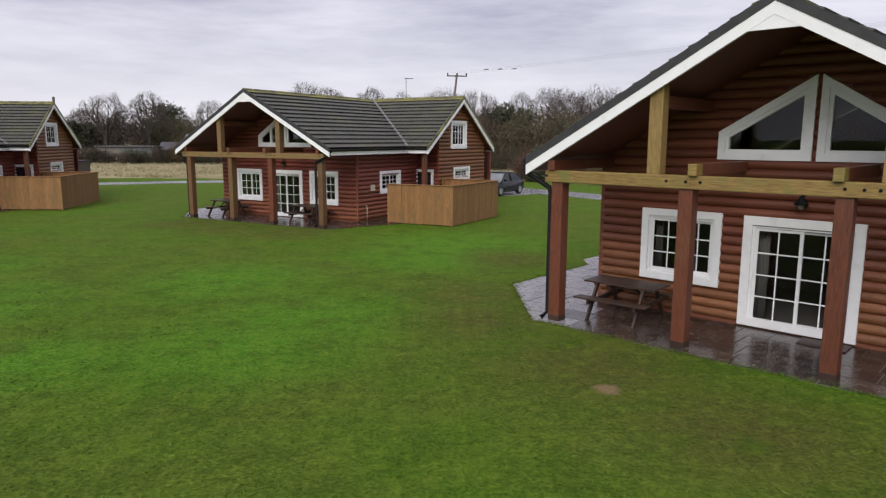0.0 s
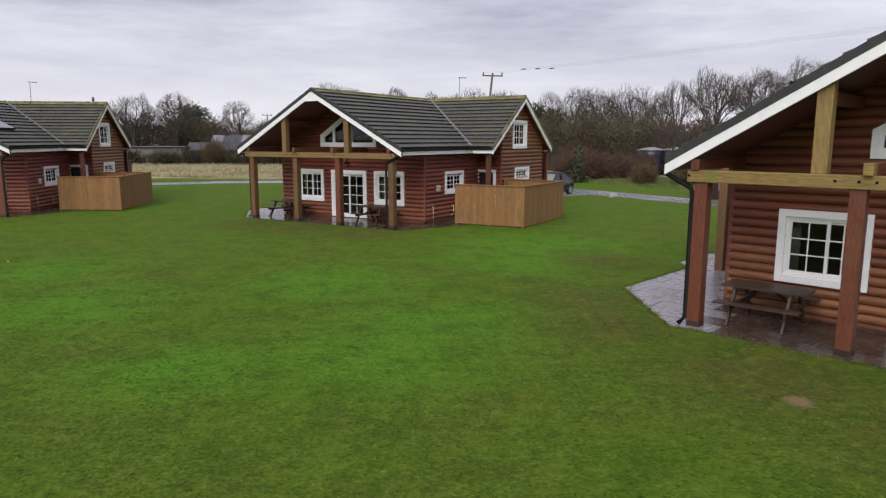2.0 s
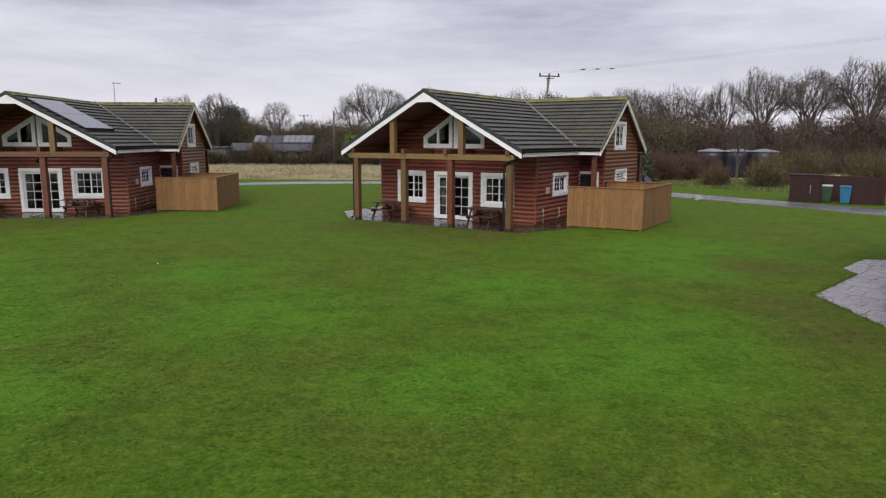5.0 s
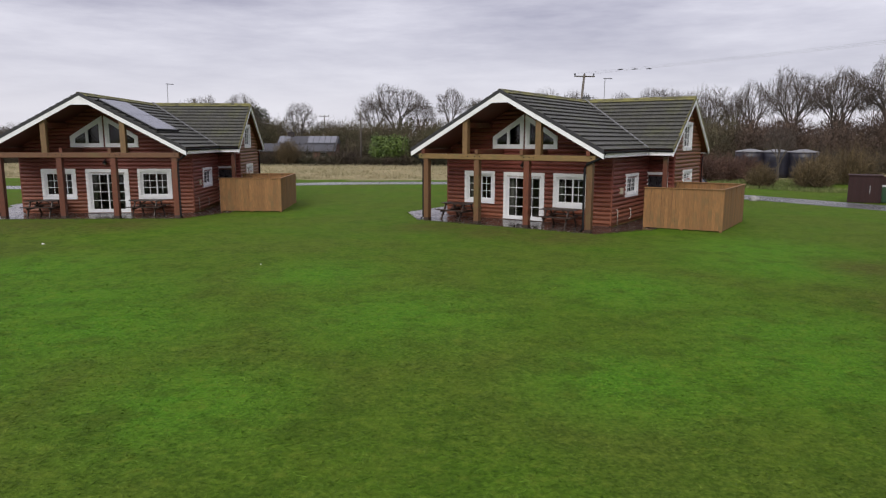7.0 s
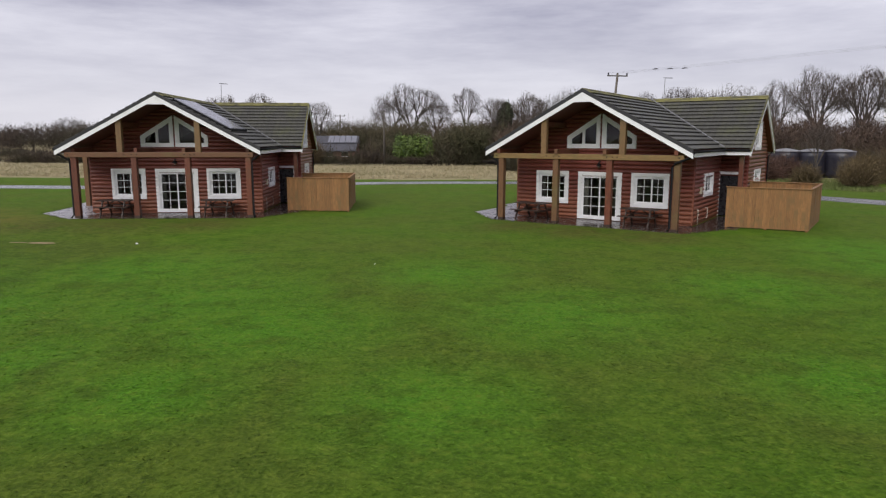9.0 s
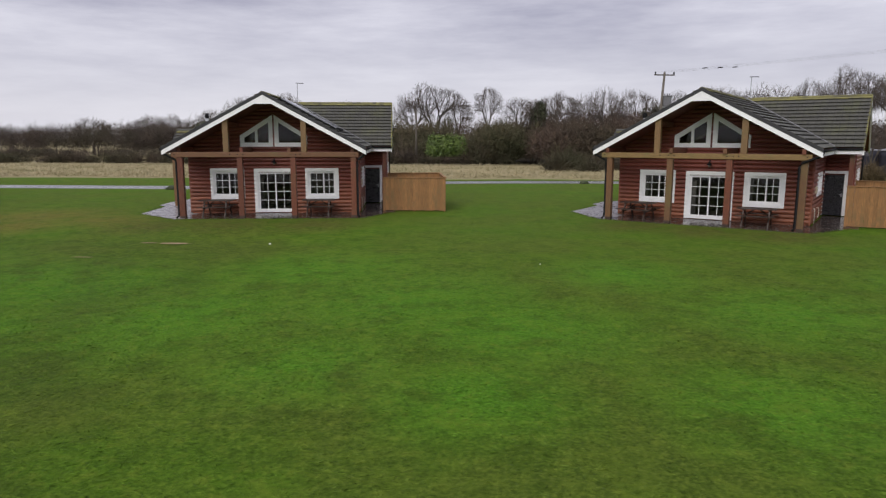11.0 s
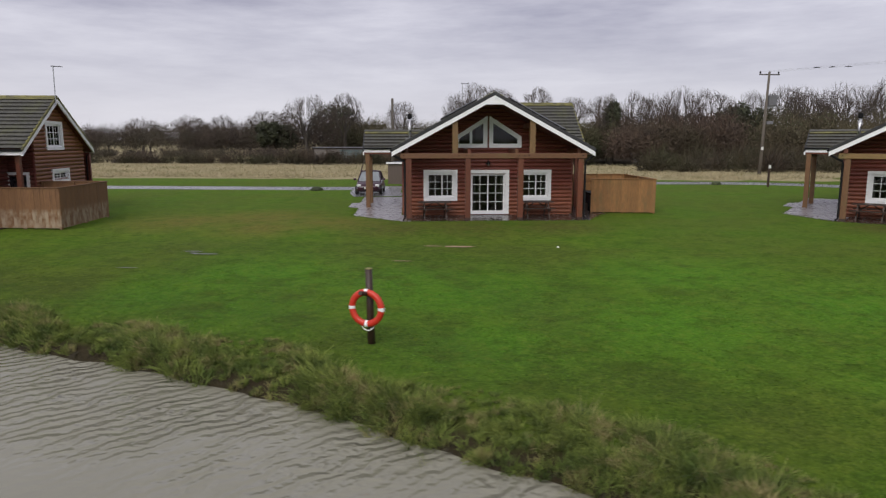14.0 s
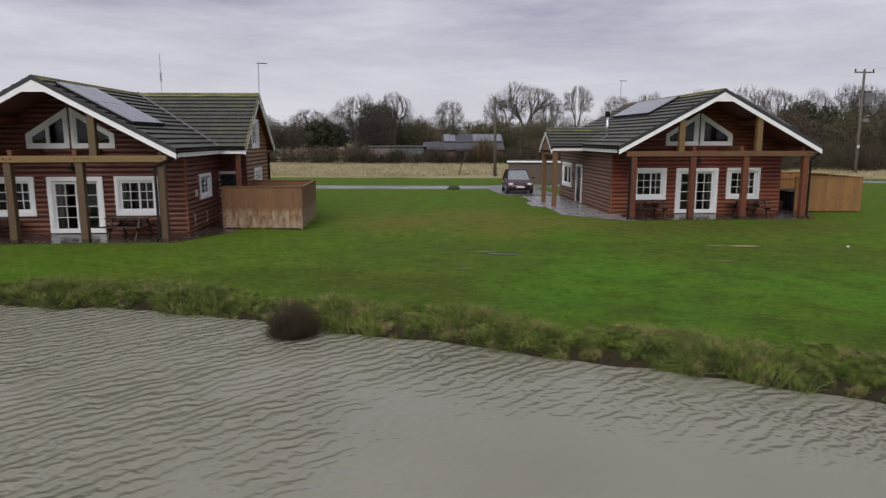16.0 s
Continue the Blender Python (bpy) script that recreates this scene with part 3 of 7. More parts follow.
def from_arrays(name, verts, faces, material, smooth=False):
    me = bpy.data.meshes.new(name)
    me.from_pydata([tuple(v) for v in verts], [], [tuple(f) for f in faces])
    me.materials.append(material)
    if smooth:
        me.polygons.foreach_set("use_smooth", [True] * len(me.polygons))
    return me


# ---- ground, pond, road ----
SHORE = [(-160, 44), (-110, 30), (-80, 21.5), (-62, 17.6), (-50.2, 15.5), (-47.2, 15.4), (-44.2, 14.8), (-42.9, 14.3), (-40.5, 13.55), (-38.5, 13.0), (-36.5, 12.25), (-33.0, 11.0), (-31.6, 10.42), (-29.7, 9.36), (-27.3, 8.06), (-25.5, 7.05), (-22.7, 4.5), (-21.0, 0.5), (-22, -12), (-40, -45), (-110, -70), (-180, -20)]


def shore_distance(x, y):
    """Signed distance to the pond's edge, positive on land; x and y are arrays."""
    best = np.full(np.shape(x), 1e9)
    inside = np.zeros(np.shape(x), bool)
    for (ax, ay), (bx, by) in zip(SHORE, SHORE[1:] + SHORE[:1]):
        t = np.clip(((x - ax) * (bx - ax) + (y - ay) * (by - ay)) / ((bx - ax) ** 2 + (by - ay) ** 2), 0, 1)
        best = np.minimum(best, np.hypot(x - ax - t * (bx - ax), y - ay - t * (by - ay)))
        cross = (ay > y) != (by > y)
        with np.errstate(divide="ignore", invalid="ignore"):
            hit = x < (bx - ax) * (y - ay) / (by - ay if by != ay else 1e-9) + ax
        inside ^= cross & hit
    return np.where(inside, -best, best)


def bank_distance(x, y):
    """Distance to the wavering water's edge."""
    return shore_distance(x, y) + 0.05 + 0.06 * np.sin(1.7 * x + 0.6 * y) + 0.06 * np.sin(4.1 * x - 1.3 * y)


def ground_height(x, y):
    s = bank_distance(x, y)
    bank = np.interp(s, [-6, -0.8, 0.0, 0.35, 0.9, 2.2, 4.5], [-1.6, -1.1, -0.52, -0.24, -0.13, -0.07, 0.0])
    lumps = 0.02 * np.sin(0.9 * x + 0.4) * np.sin(0.7 * y) + 0.012 * np.sin(2.3 * x + 1.1 * y)
    lumps = lumps * np.clip((s - 1.5) / 3, 0, 1) * np.clip((-2 - x) / 5, 0, 1) * np.clip((24 - y) / 6, 0, 1)
    # the lawn sinks a little towards the pond
    dip = -0.15 * np.clip((-17 - x) / 9, 0, 1) * np.clip((28.5 - y) / 4, 0, 1) * np.clip((x + 47) / 5 + np.clip((20 - y) / 3, 0, 1), 0, 1) * np.clip((s - 0.6) / 2.5, 0, 1)
    rise = 5.0 * np.clip((y - 118) / 60, 0, 1) * np.clip((x + 40) / 50, 0, 1)
    return bank + lumps + dip + rise


def spaced(marks):
    out = []
    for a, b, step in marks:
        out += list(np.arange(a, b - 1e-6, step))
    return np.array(out + [marks[-1][1]])


gx = spaced([(-3000, -600, 600), (-600, -200, 80), (-200, -90, 10), (-90, -62, 1.5), (-62, 8, 0.5), (8, 60, 2), (60, 200, 14), (200, 600, 80), (600, 3000, 600)])
gy = spaced([(-3000, -600, 600), (-600, -100, 100), (-100, -20, 8), (-20, 2, 1.2), (2, 26, 0.4), (26, 130, 2.6), (130, 220, 10), (220, 600, 80), (600, 3000, 600)])
GX, GY = np.meshgrid(gx, gy)
GZ = ground_height(GX, GY)
nx, ny = len(gx), len(gy)
ids = np.arange(nx * ny).reshape(ny, nx)
quads = np.stack([ids[:-1, :-1], ids[:-1, 1:], ids[1:, 1:], ids[1:, :-1]], -1).reshape(-1, 4)
ground = tagged(new("ground", from_arrays("ground", np.stack([GX, GY, GZ], -1).reshape(-1, 3), quads, LAWN, True)),
                "damp green lawn with worn patches, running into a straw-coloured field", "lawn", kind="structure")

bm = bmesh.new()
bm.faces.new([bm.verts.new((x, y, -0.5)) for x, y in ((-190, -90), (-15, -90), (-15, 12), (-24, 16), (-90, 60), (-190, 60))])
solid("water", bm, WATER, "muddy grey-brown pond water rippled by wind", "pond", kind="structure")


def strip(centre, width, z):
    """A ribbon along a smoothed centre line."""
    pts = [Vector((x, y, 0)) for x, y in centre]
    fine = []
    for i in range(len(pts) - 1):
        a, b, c, d = pts[max(i - 1, 0)], pts[i], pts[i + 1], pts[min(i + 2, len(pts) - 1)]
        for k in range(8):
            t = k / 8
            fine.append(0.5 * (2 * b + (c - a) * t + (2 * a - 5 * b + 4 * c - d) * t * t + (3 * b - a - 3 * c + d) * t ** 3))
    fine.append(pts[-1])
    bm = bmesh.new()
    rows = []
    for i, q in enumerate(fine):
        d = (fine[min(i + 1, len(fine) - 1)] - fine[max(i - 1, 0)]).normalized()
        n = Vector((-d.y, d.x, 0)) * width / 2
        rows.append([bm.verts.new((*(q + n).xy, -0.05)), bm.verts.new((*(q + n * 0.985).xy, z)), bm.verts.new((*(q - n * 0.985).xy, z)), bm.verts.new((*(q - n).xy, -0.05))])
    for u, v in zip(rows, rows[1:]):
        for k in range(3):
            bm.faces.new((u[k], u[k + 1], v[k + 1], v[k]))
    return bm


solid("road", strip([(-140, 47), (-95, 48.6), (-62, 50.2), (-46, 50.2), (-38, 50.6), (-28, 54.6), (-20, 57.6), (-12, 58.6), (-5, 58.2), (1.5, 53.8), (6.2, 48.2), (9.8, 43.4), (13.2, 38.6), (20, 29), (34, 12)], 3.0, 0.03), ROAD,
      "narrow wet grey tarmac lane across the lawn", "road", kind="structure")
solid("drive", strip([(-36.5, 51.5), (-36, 47), (-35, 43.5)], 3.6, 0.026), ROAD, "wet tarmac parking spur beside the lane", "drive", kind="structure")
solid("drive", strip([(6.5, 49), (3.6, 46.2), (-0.5, 45.4)], 4.6, 0.026), ROAD, "wet tarmac parking bay beside the lane", "drive", kind="structure")

# ---- log chalet: one built, then copied ----
HALF, EAVE, Z0, FALL, DEPTH = 4.15, 4.62, 5.76, 0.539, 13.4      # wall half width, roof half width, ridge height, slope, roof length
WING_Y, WING_HALF, WING_X, WFALL = 9.27, 3.5, 5.72, 0.711
SIDE_Y, SIDE_HALF, SIDE_X, SIDE_Z, SFALL = 7.7, 1.60, 6.30, 4.14, 0.625
LOG_H, WALL_Y = 0.19, 2.40


def log_mesh():
    bm = bmesh.new()
    prof = [(0.03, 0.0)] + [(-0.062 * math.sin(math.pi * (k + 0.35) / 6.7) ** 0.7, LOG_H * (k + 0.35) / 6.7) for k in range(7)] + [(0.03, LOG_H)]
    a, b = [bm.verts.new((0, y, z)) for y, z in prof], [bm.verts.new((1, y, z)) for y, z in prof]
    for i in range(len(prof) - 1):
        bm.faces.new((a[i], b[i], b[i + 1], a[i + 1]))
    bm.faces.new(a), bm.faces.new(b[::-1])
    return mesh_of("log", bm, LOG)


LOG_MESH = log_mesh()
TAN_MESH = LOG_MESH.copy()
TAN_MESH.materials[0] = LOG_TAN
GREYED_MESH = LOG_MESH.copy()
GREYED_MESH.materials[0] = LOG_GREYED
FADED_MESH = LOG_MESH.copy()
FADED_MESH.materials[0] = LOG_FADED


def span_at(poly, z):
    """Where a convex outline of (u, z) is cut at height z."""
    us = []
    for (u0, z0), (u1, z1) in zip(poly, poly[1:] + poly[:1]):
        if (z0 > z) != (z1 > z):
            us.append(u0 + (u1 - u0) * (z - z0) / (z1 - z0))
    return (min(us), max(us)) if len(us) >= 2 else None


def rect(u0, u1, z0, z1):
    return [(u0, z0), (u1, z0), (u1, z1), (u0, z1)]


def log_wall(chalet, m, reach, top, holes, mesh=LOG_MESH):
    """A wall of stacked logs before a backing; reach(z) gives its ends, holes are outlines cut through it."""
    bm, pieces = bmesh.new(), []
    z = 0.08
    while z < top - 0.02:
        zm = z + LOG_H / 2
        a, b = reach(zm)
        runs = [(a, b)] if b - a > 0.05 else []
        for h in holes:
            cut = span_at(h, zm)
            if cut:
                nxt = []
                for u, v in runs:
                    if cut[0] > u:
                        nxt.append((u, min(v, cut[0])))
                    if cut[1] < v:
                        nxt.append((max(u, cut[1]), v))
                runs = [q for q in nxt if q[1] - q[0] > 0.03]
        for u, v in runs:
            box(bm, u, v, 0.02, 0.14, z, z + LOG_H)
            pieces.append((u, v, z))
        z += LOG_H
    bmesh.ops.remove_doubles(bm, verts=bm.verts, dist=0.0005)
    wall = part("wall", bm, LOG, chalet, "red-brown stained log wall", m)
    for u, v, z in pieces:
        part("log", mesh, None, wall, m=Matrix.Translation((u, 0, z)) @ Matrix.Diagonal((v - u, 1, 1, 1)))
    return wall


def ring_bm(outer, inner, y0, y1):
    bm = bmesh.new()
    n = len(outer)
    v = [[bm.verts.new((u, y, z)) for u, z in poly] for poly, y in ((outer, y0), (inner, y0), (inner, y1), (outer, y1))]
    for k in range(4):
        for i in range(n):
            bm.faces.new((v[k][i], v[k][(i + 1) % n], v[(k + 1) % 4][(i + 1) % n], v[(k + 1) % 4][i]))
    return bm


def frame_bm(u0, u1, z0, z1, w, y0, y1, bevel=0.006):
    """A rectangular frame in one piece, its edges eased."""
    bm = ring_bm(rect(u0, u1, z0, z1), rect(u0 + w, u1 - w, z0 + w, z1 - w), y0, y1)
    along = [e for e in bm.edges if abs(e.verts[0].co.y - e.verts[1].co.y) < 1e-6 and (abs(e.verts[0].co.x - e.verts[1].co.x) < 1e-6 or abs(e.verts[0].co.z - e.verts[1].co.z) < 1e-6)]
    bmesh.ops.bevel(bm, geom=along, offset=bevel, segments=2, affect="EDGES", profile=0.6)
    return bm


def glazed(chalet, name, label, m, u0, u1, z0, z1, trim=0.15, split=0.5, cols=(2, 2), rows=3, curtain=True, sill=True):
    """A white framed window or glazed door in wall coordinates; returns its inner outline."""
    win = part(name, frame_bm(u0, u1, z0, z1, trim, -0.085, 0.01), WHITE, chalet, label, m)
    i0, i1, j0, j1 = u0 + trim, u1 - trim, z0 + trim, z1 - trim
    if not sill:
        j0 = z0 + 0.06
    part("window_frame", frame_bm(i0, i1, j0, j1, 0.05, -0.05, 0.06), WHITE, win)
    a, b, c, d = i0 + 0.05, i1 - 0.05, j0 + 0.05, j1 - 0.05
    s = a + (b - a) * split
    for k, (p0, p1, n) in enumerate(((a, s + 0.03, cols[0]), (s - 0.03, b, cols[1]))):
        y = 0.02 if k else -0.02
        part("sash", frame_bm(p0, p1, c, d, 0.06, y, y + 0.03, 0.003), WHITE, win)
        q0, q1, e0, e1 = p0 + 0.06, p1 - 0.06, c + 0.06, d - 0.06
        part("pane", cubes((q0, q1, y + 0.011, y + 0.017, e0, e1)), GLASS, win).visible_shadow = False
        for i in range(1, n):
            u = q0 + (q1 - q0) * i / n
            part("glazing_bar", cubes((u - 0.013, u + 0.013, y + 0.003, y + 0.010, e0, e1)), WHITE, win)
        for i in range(1, rows):
            zz = e0 + (e1 - e0) * i / rows
            part("glazing_bar", cubes((q0, q1, y + 0.001, y + 0.008, zz - 0.013, zz + 0.013)), WHITE, win)
    if curtain:
        for c0, c1 in ((a, a + 0.13 * (b - a)), (b - 0.10 * (b - a), b)):
            bm = bmesh.new()
            n = 14
            lo = [bm.verts.new((c0 + (c1 - c0) * i / n, 0.20 + 0.03 * math.sin(i * 1.9), c - 0.02)) for i in range(n + 1)]
            hi = [bm.verts.new((c0 + (c1 - c0) * i / n, 0.20 + 0.022 * math.sin(i * 1.9), d + 0.05)) for i in range(n + 1)]
            for i in range(n):
                bm.faces.new((lo[i], lo[i + 1], hi[i + 1], hi[i]))
            ob = part("curtain", bm, CURTAIN, win, "pale gathered curtain", smooth=True)
            thick = ob.modifiers.new("thick", "SOLIDIFY")
            thick.thickness = 0.008
    return rect(i0, i1, j0, j1)


def inset(poly, w):
    """A convex outline, given anticlockwise, moved inwards by w."""
    n, out = len(poly), []
    lines = []
    for (a, b), (c, d) in zip(poly, poly[1:] + poly[:1]):
        ln = math.hypot(c - a, d - b)
        lines.append((a - (d - b) / ln * w, b + (c - a) / ln * w, (c - a) / ln, (d - b) / ln))
    for i in range(n):
        x1, y1, dx1, dy1 = lines[i - 1]
        x2, y2, dx2, dy2 = lines[i]
        t = ((x2 - x1) * dy2 - (y2 - y1) * dx2) / (dx1 * dy2 - dy1 * dx2)
        out.append((x1 + t * dx1, y1 + t * dy1))
    return out


def gable_window(chalet, m, outer):
    win = part("window", ring_bm(outer, inset(outer, 0.13), -0.085, 0.01), WHITE, chalet, "white angled window in the gable", m)
    i1 = inset(outer, 0.13)
    i2 = inset(outer, 0.20)
    part("window_frame", ring_bm(i1, i2, -0.05, 0.06), WHITE, win)
    part("pane", prism(bmesh.new(), i2, "y", 0.004, 0.010), GLASS, win).visible_shadow = False
    part("packing", ring_bm(inset(outer, -0.19), inset(outer, 0.12), 0.012, 0.10), LOG, win)
    return inset(outer, 0.0)


def roof_courses(roof, origin, along, up, left, right, n, material=None):
    """Overlapping tile courses on a slope. along is the eaves' unit way, up the whole way from eaves to ridge; left and right give the ends at a share of the slope."""
    o, a, u = Vector(origin), Vector(along), Vector(up)
    nrm = a.cross(u).normalized()
    if nrm.z < 0:
        nrm = -nrm
    for i in range(n):
        s, t = i / n, min((i + 1) / n + 0.012, 1.0)
        pts = []
        # thin tiles, their tails raised over the course below
        for under in (True, False):
            for share, high, low in ((s, 0.078, 0.046), (t, 0.006, -0.03)):
                for e in (left, right):
                    pts.append(o + a * e(share) + u * share + nrm * (low if under else high))
        bm = bmesh.new()
        v = [bm.verts.new(q) for q in pts]
        for f in ((0, 1, 3, 2), (4, 5, 7, 6), (0, 1, 5, 4), (2, 3, 7, 6), (0, 2, 6, 4), (1, 3, 7, 5)):
            bm.faces.new([v[k] for k in f])
        part("tile_course", bm, material or (MOSSY if i == n - 1 else TILE), roof)


def ridge_tiles(roof, a, b, mesh):
    a, b = Vector(a), Vector(b)
    n = round((b - a).length / 0.45)
    turn = (b - a).to_track_quat("Y", "Z").to_matrix().to_4x4()
    for i in range(n):
        part("ridge_tile", mesh, None, roof, m=Matrix.Translation(a + (b - a) * i / n) @ turn)


def build_chalet(Z0=Z0, FALL=FALL, EAVE=EAVE, posts=(-3.88, -1.18, 1.25, 4.03), beam=(-4.25, 4.28), studs=(-1.77, 1.77), window_edge=-1.50, gable_mid=0.0, logs=LOG_MESH, SIDE_X=SIDE_X, SIDE_Z=SIDE_Z):
    """The chalet at the origin, its porch to -y; the timbers and gable windows stand a little differently from one to another."""
    ch = thing("chalet", "", "house")
    front = Matrix.Translation((0, WALL_Y, 0))
    right, left = pose(HALF, 0, 0, 0, 0, 90), pose(-HALF, 0, 0, 0, 0, -90)
    wing, entry, back = pose(5.40, 0, 0, 0, 0, 90), Matrix.Translation((0, 7.3, 0)), pose(0, 13.0, 0, 0, 0, 180)
    # openings
    holes_front = [glazed(ch, "window", "white casement window with glazing bars", front, -3.16, window_edge, 0.71, 2.23, split=0.56),
                   glazed(ch, "window", "white casement window with glazing bars", front, 1.48, 3.14, 0.71, 2.23, split=0.56),
                   glazed(ch, "door", "white sliding patio door with glazing bars", front, -1.03, 1.05, 0.05, 2.22, trim=0.17, rows=4, sill=False)]
    pent_l = [(-1.63, 3.29), (gable_mid - 0.04, 3.29), (gable_mid - 0.04, 4.83), (-1.63, 3.83)]
    pent_r = [(gable_mid + 0.04, 3.29), (1.63 + gable_mid, 3.29), (1.63 + gable_mid, 3.83), (gable_mid + 0.04, 4.83)]
    holes_front += [gable_window(ch, front, pent_l), gable_window(ch, front, pent_r)]
    hole_side = glazed(ch, "window", "small white kitchen window", right, 4.05, 5.75, 1.16, 2.20, trim=0.13, split=0.5, rows=3)
    hole_up = glazed(ch, "window", "white two-light gable window", wing, 8.45, 10.10, 3.18, 4.58, trim=0.13, rows=3)
    hole_low = glazed(ch, "window", "small white window", wing, 8.75, 10.45, 1.58, 2.25, trim=0.12, rows=2)
    hole_left = glazed(ch, "window", "white side window", left, -12.4, -10.1, 0.75, 2.20, rows=1, cols=(1, 1))
    hole_door = rect(4.20, 5.02, 0.05, 2.05)
    side_door = rect(-8.9, -7.9, 0.05, 2.05)
    # walls

    def gable(z):
        h = HALF if z < 3.2 else min(HALF, (Z0 - 0.20 - z) / FALL)
        return -h, h
    log_wall(ch, front, gable, 5.5, holes_front, logs)
    log_wall(ch, right, lambda z: (WALL_Y + 0.02, 7.3), 3.3, [hole_side], logs)
    log_wall(ch, left, lambda z: (-13.0, -WALL_Y - 0.02), 3.3, [hole_left, side_door], GREYED_MESH)
    log_wall(ch, entry, lambda z: (HALF + 0.02, 5.38), 3.9, [hole_door])

    def wing_gable(z):
        h = 9 if z < 3.2 else (Z0 - 0.20 - z) / WFALL
        return max(7.3, WING_Y - h), min(12.2, WING_Y + h)
    log_wall(ch, wing, wing_gable, 5.5, [hole_up, hole_low], FADED_MESH)
    part("back_wall", cubes((-HALF, 5.38, 13.0, 13.15, 0.08, 3.1)), LOG, ch)
    part("back_gable", prism(bmesh.new(), [(-HALF, 3.102), (HALF, 3.102), (0, Z0 - 0.28)], "y", 13.0, 13.12), LOG, ch)
    # corner boards of crossed logs
    for x, y in ((-HALF, WALL_Y), (HALF, WALL_Y), (5.38, 7.3)):
        part("corner_post", cubes((x - 0.055, x + 0.055, y - 0.045, y + 0.055, 0.05, 3.1), bevel=0.03), LOG, ch)
    # inside
    part("inner_floor", cubes((-4.0, 4.0, 2.56, 12.9, 0.0, 0.07)), PLASTER, ch)
    part("inner_wall", cubes((-4.0, 4.0, 6.4, 6.5, 0.07, 2.6)), PLASTER, ch)
    part("upper_floor", cubes((-4.0, 4.0, 4.6, 12.9, 2.62, 2.8)), PLASTER, ch)
    # doors
    door = part("door", cubes((4.20, 5.02, 0.03, 0.08, 0.06, 2.05)), DOORM, ch, "dark panelled entrance door", entry)
    part("door_frame", cubes((4.05, 4.20, -0.085, 0.03, 0.05, 2.18), (5.02, 5.16, -0.085, 0.03, 0.05, 2.18), (4.20, 5.02, -0.085, 0.03, 2.05, 2.18)), WHITE, door)
    part("door_handle", cubes((4.93, 4.96, -0.03, 0.03, 0.95, 1.12), (4.84, 4.95, -0.045, -0.02, 1.05, 1.08), bevel=0.006), STEEL, door, "steel lever handle")
    part("door_panel", cubes((4.32, 4.58, 0.015, 0.03, 0.25, 0.95), (4.64, 4.90, 0.015, 0.03, 0.25, 0.95), (4.32, 4.58, 0.015, 0.03, 1.12, 1.85), (4.64, 4.90, 0.015, 0.03, 1.12, 1.85), bevel=0.008), DOORM, door)
    door = part("door", cubes((-8.9, -7.9, 0.03, 0.08, 0.06, 2.05)), DOORM, ch, "dark side door", left)
    part("door_frame", cubes((-9.05, -8.9, -0.085, 0.03, 0.05, 2.2), (-7.9, -7.75, -0.085, 0.03, 0.05, 2.2), (-8.9, -7.9, -0.085, 0.03, 2.05, 2.2)), WHITE, door)
    # roof deck and tiles
    def chevron(half, z0, fall, cover, thick):
        return [(-half, z0 - cover - fall * half), (0, z0 - cover), (half, z0 - cover - fall * half), (half, z0 - thick - fall * half), (0, z0 - thick), (-half, z0 - thick - fall * half)]
    roof = part("roof", prism(bmesh.new(), chevron(EAVE, Z0, FALL, 0.05, 0.26), "y", 0.03, DEPTH), SOFFIT, ch, "dark grey concrete tile roof, lichened along the ridge")
    bm = prism(bmesh.new(), [(WING_Y + u, z) for u, z in chevron(WING_HALF, Z0, WFALL, 0.05, 0.26)], "x", 0.3, WING_X - 0.03)
    part("wing_deck", bm, SOFFIT, roof)
    part("side_deck", prism(bmesh.new(), [(SIDE_Y + u, z) for u, z in chevron(SIDE_HALF, SIDE_Z, SFALL, 0.05, 0.22)], "x", -SIDE_X + 0.03, -2.9), SOFFIT, roof)
    drop, wdrop, sdrop = FALL * EAVE, WFALL * WING_HALF, SFALL * SIDE_HALF
    v0 = WING_Y - WING_HALF
    roof_courses(roof, (EAVE, 0, Z0 - drop), (0, 1, 0), (-EAVE, 0, drop), lambda s: 0.0, lambda s: v0 + WING_HALF * s, 14)
    roof_courses(roof, (EAVE, 0, Z0 - drop), (0, 1, 0), (-EAVE, 0, drop), lambda s: WING_Y + WING_HALF * (1 - s), lambda s: DEPTH, 14)
    roof_courses(roof, (-EAVE, 0, Z0 - drop), (0, 1, 0), (EAVE, 0, drop), lambda s: 0.0, lambda s: DEPTH, 14)
    for sg in (-1, 1):
        roof_courses(roof, (0, WING_Y + sg * WING_HALF, Z0 - wdrop), (1, 0, 0), (0, -sg * WING_HALF, wdrop), lambda s: EAVE * (1 - s), lambda s: WING_X, 14)
        cut = EAVE - (SIDE_Z - (Z0 - drop)) / FALL
        roof_courses(roof, (0, SIDE_Y + sg * SIDE_HALF, SIDE_Z - sdrop), (1, 0, 0), (0, -sg * SIDE_HALF, sdrop), lambda s: -SIDE_X, lambda s: -EAVE - (cut - EAVE) * s, 6)
    bm = bmesh.new()
    n = 6
    ring = [(0.125 * math.cos(math.pi * k / n), 0.10 * math.sin(math.pi * k / n) - 0.03) for k in range(n + 1)]
    a, b = [bm.verts.new((x, 0.0, z)) for x, z in ring], [bm.verts.new((x * 1.06, 0.455, z * 1.05 + 0.004)) for x, z in ring]
    for i in range(n):
        bm.faces.new((a[i], a[i + 1], b[i + 1], b[i]))
    bm.faces.new(a), bm.faces.new(b[::-1])
    cap = mesh_of("ridge_tile", bm, MOSSY)
    plain_cap = cap.copy()
    plain_cap.materials[0] = TILE
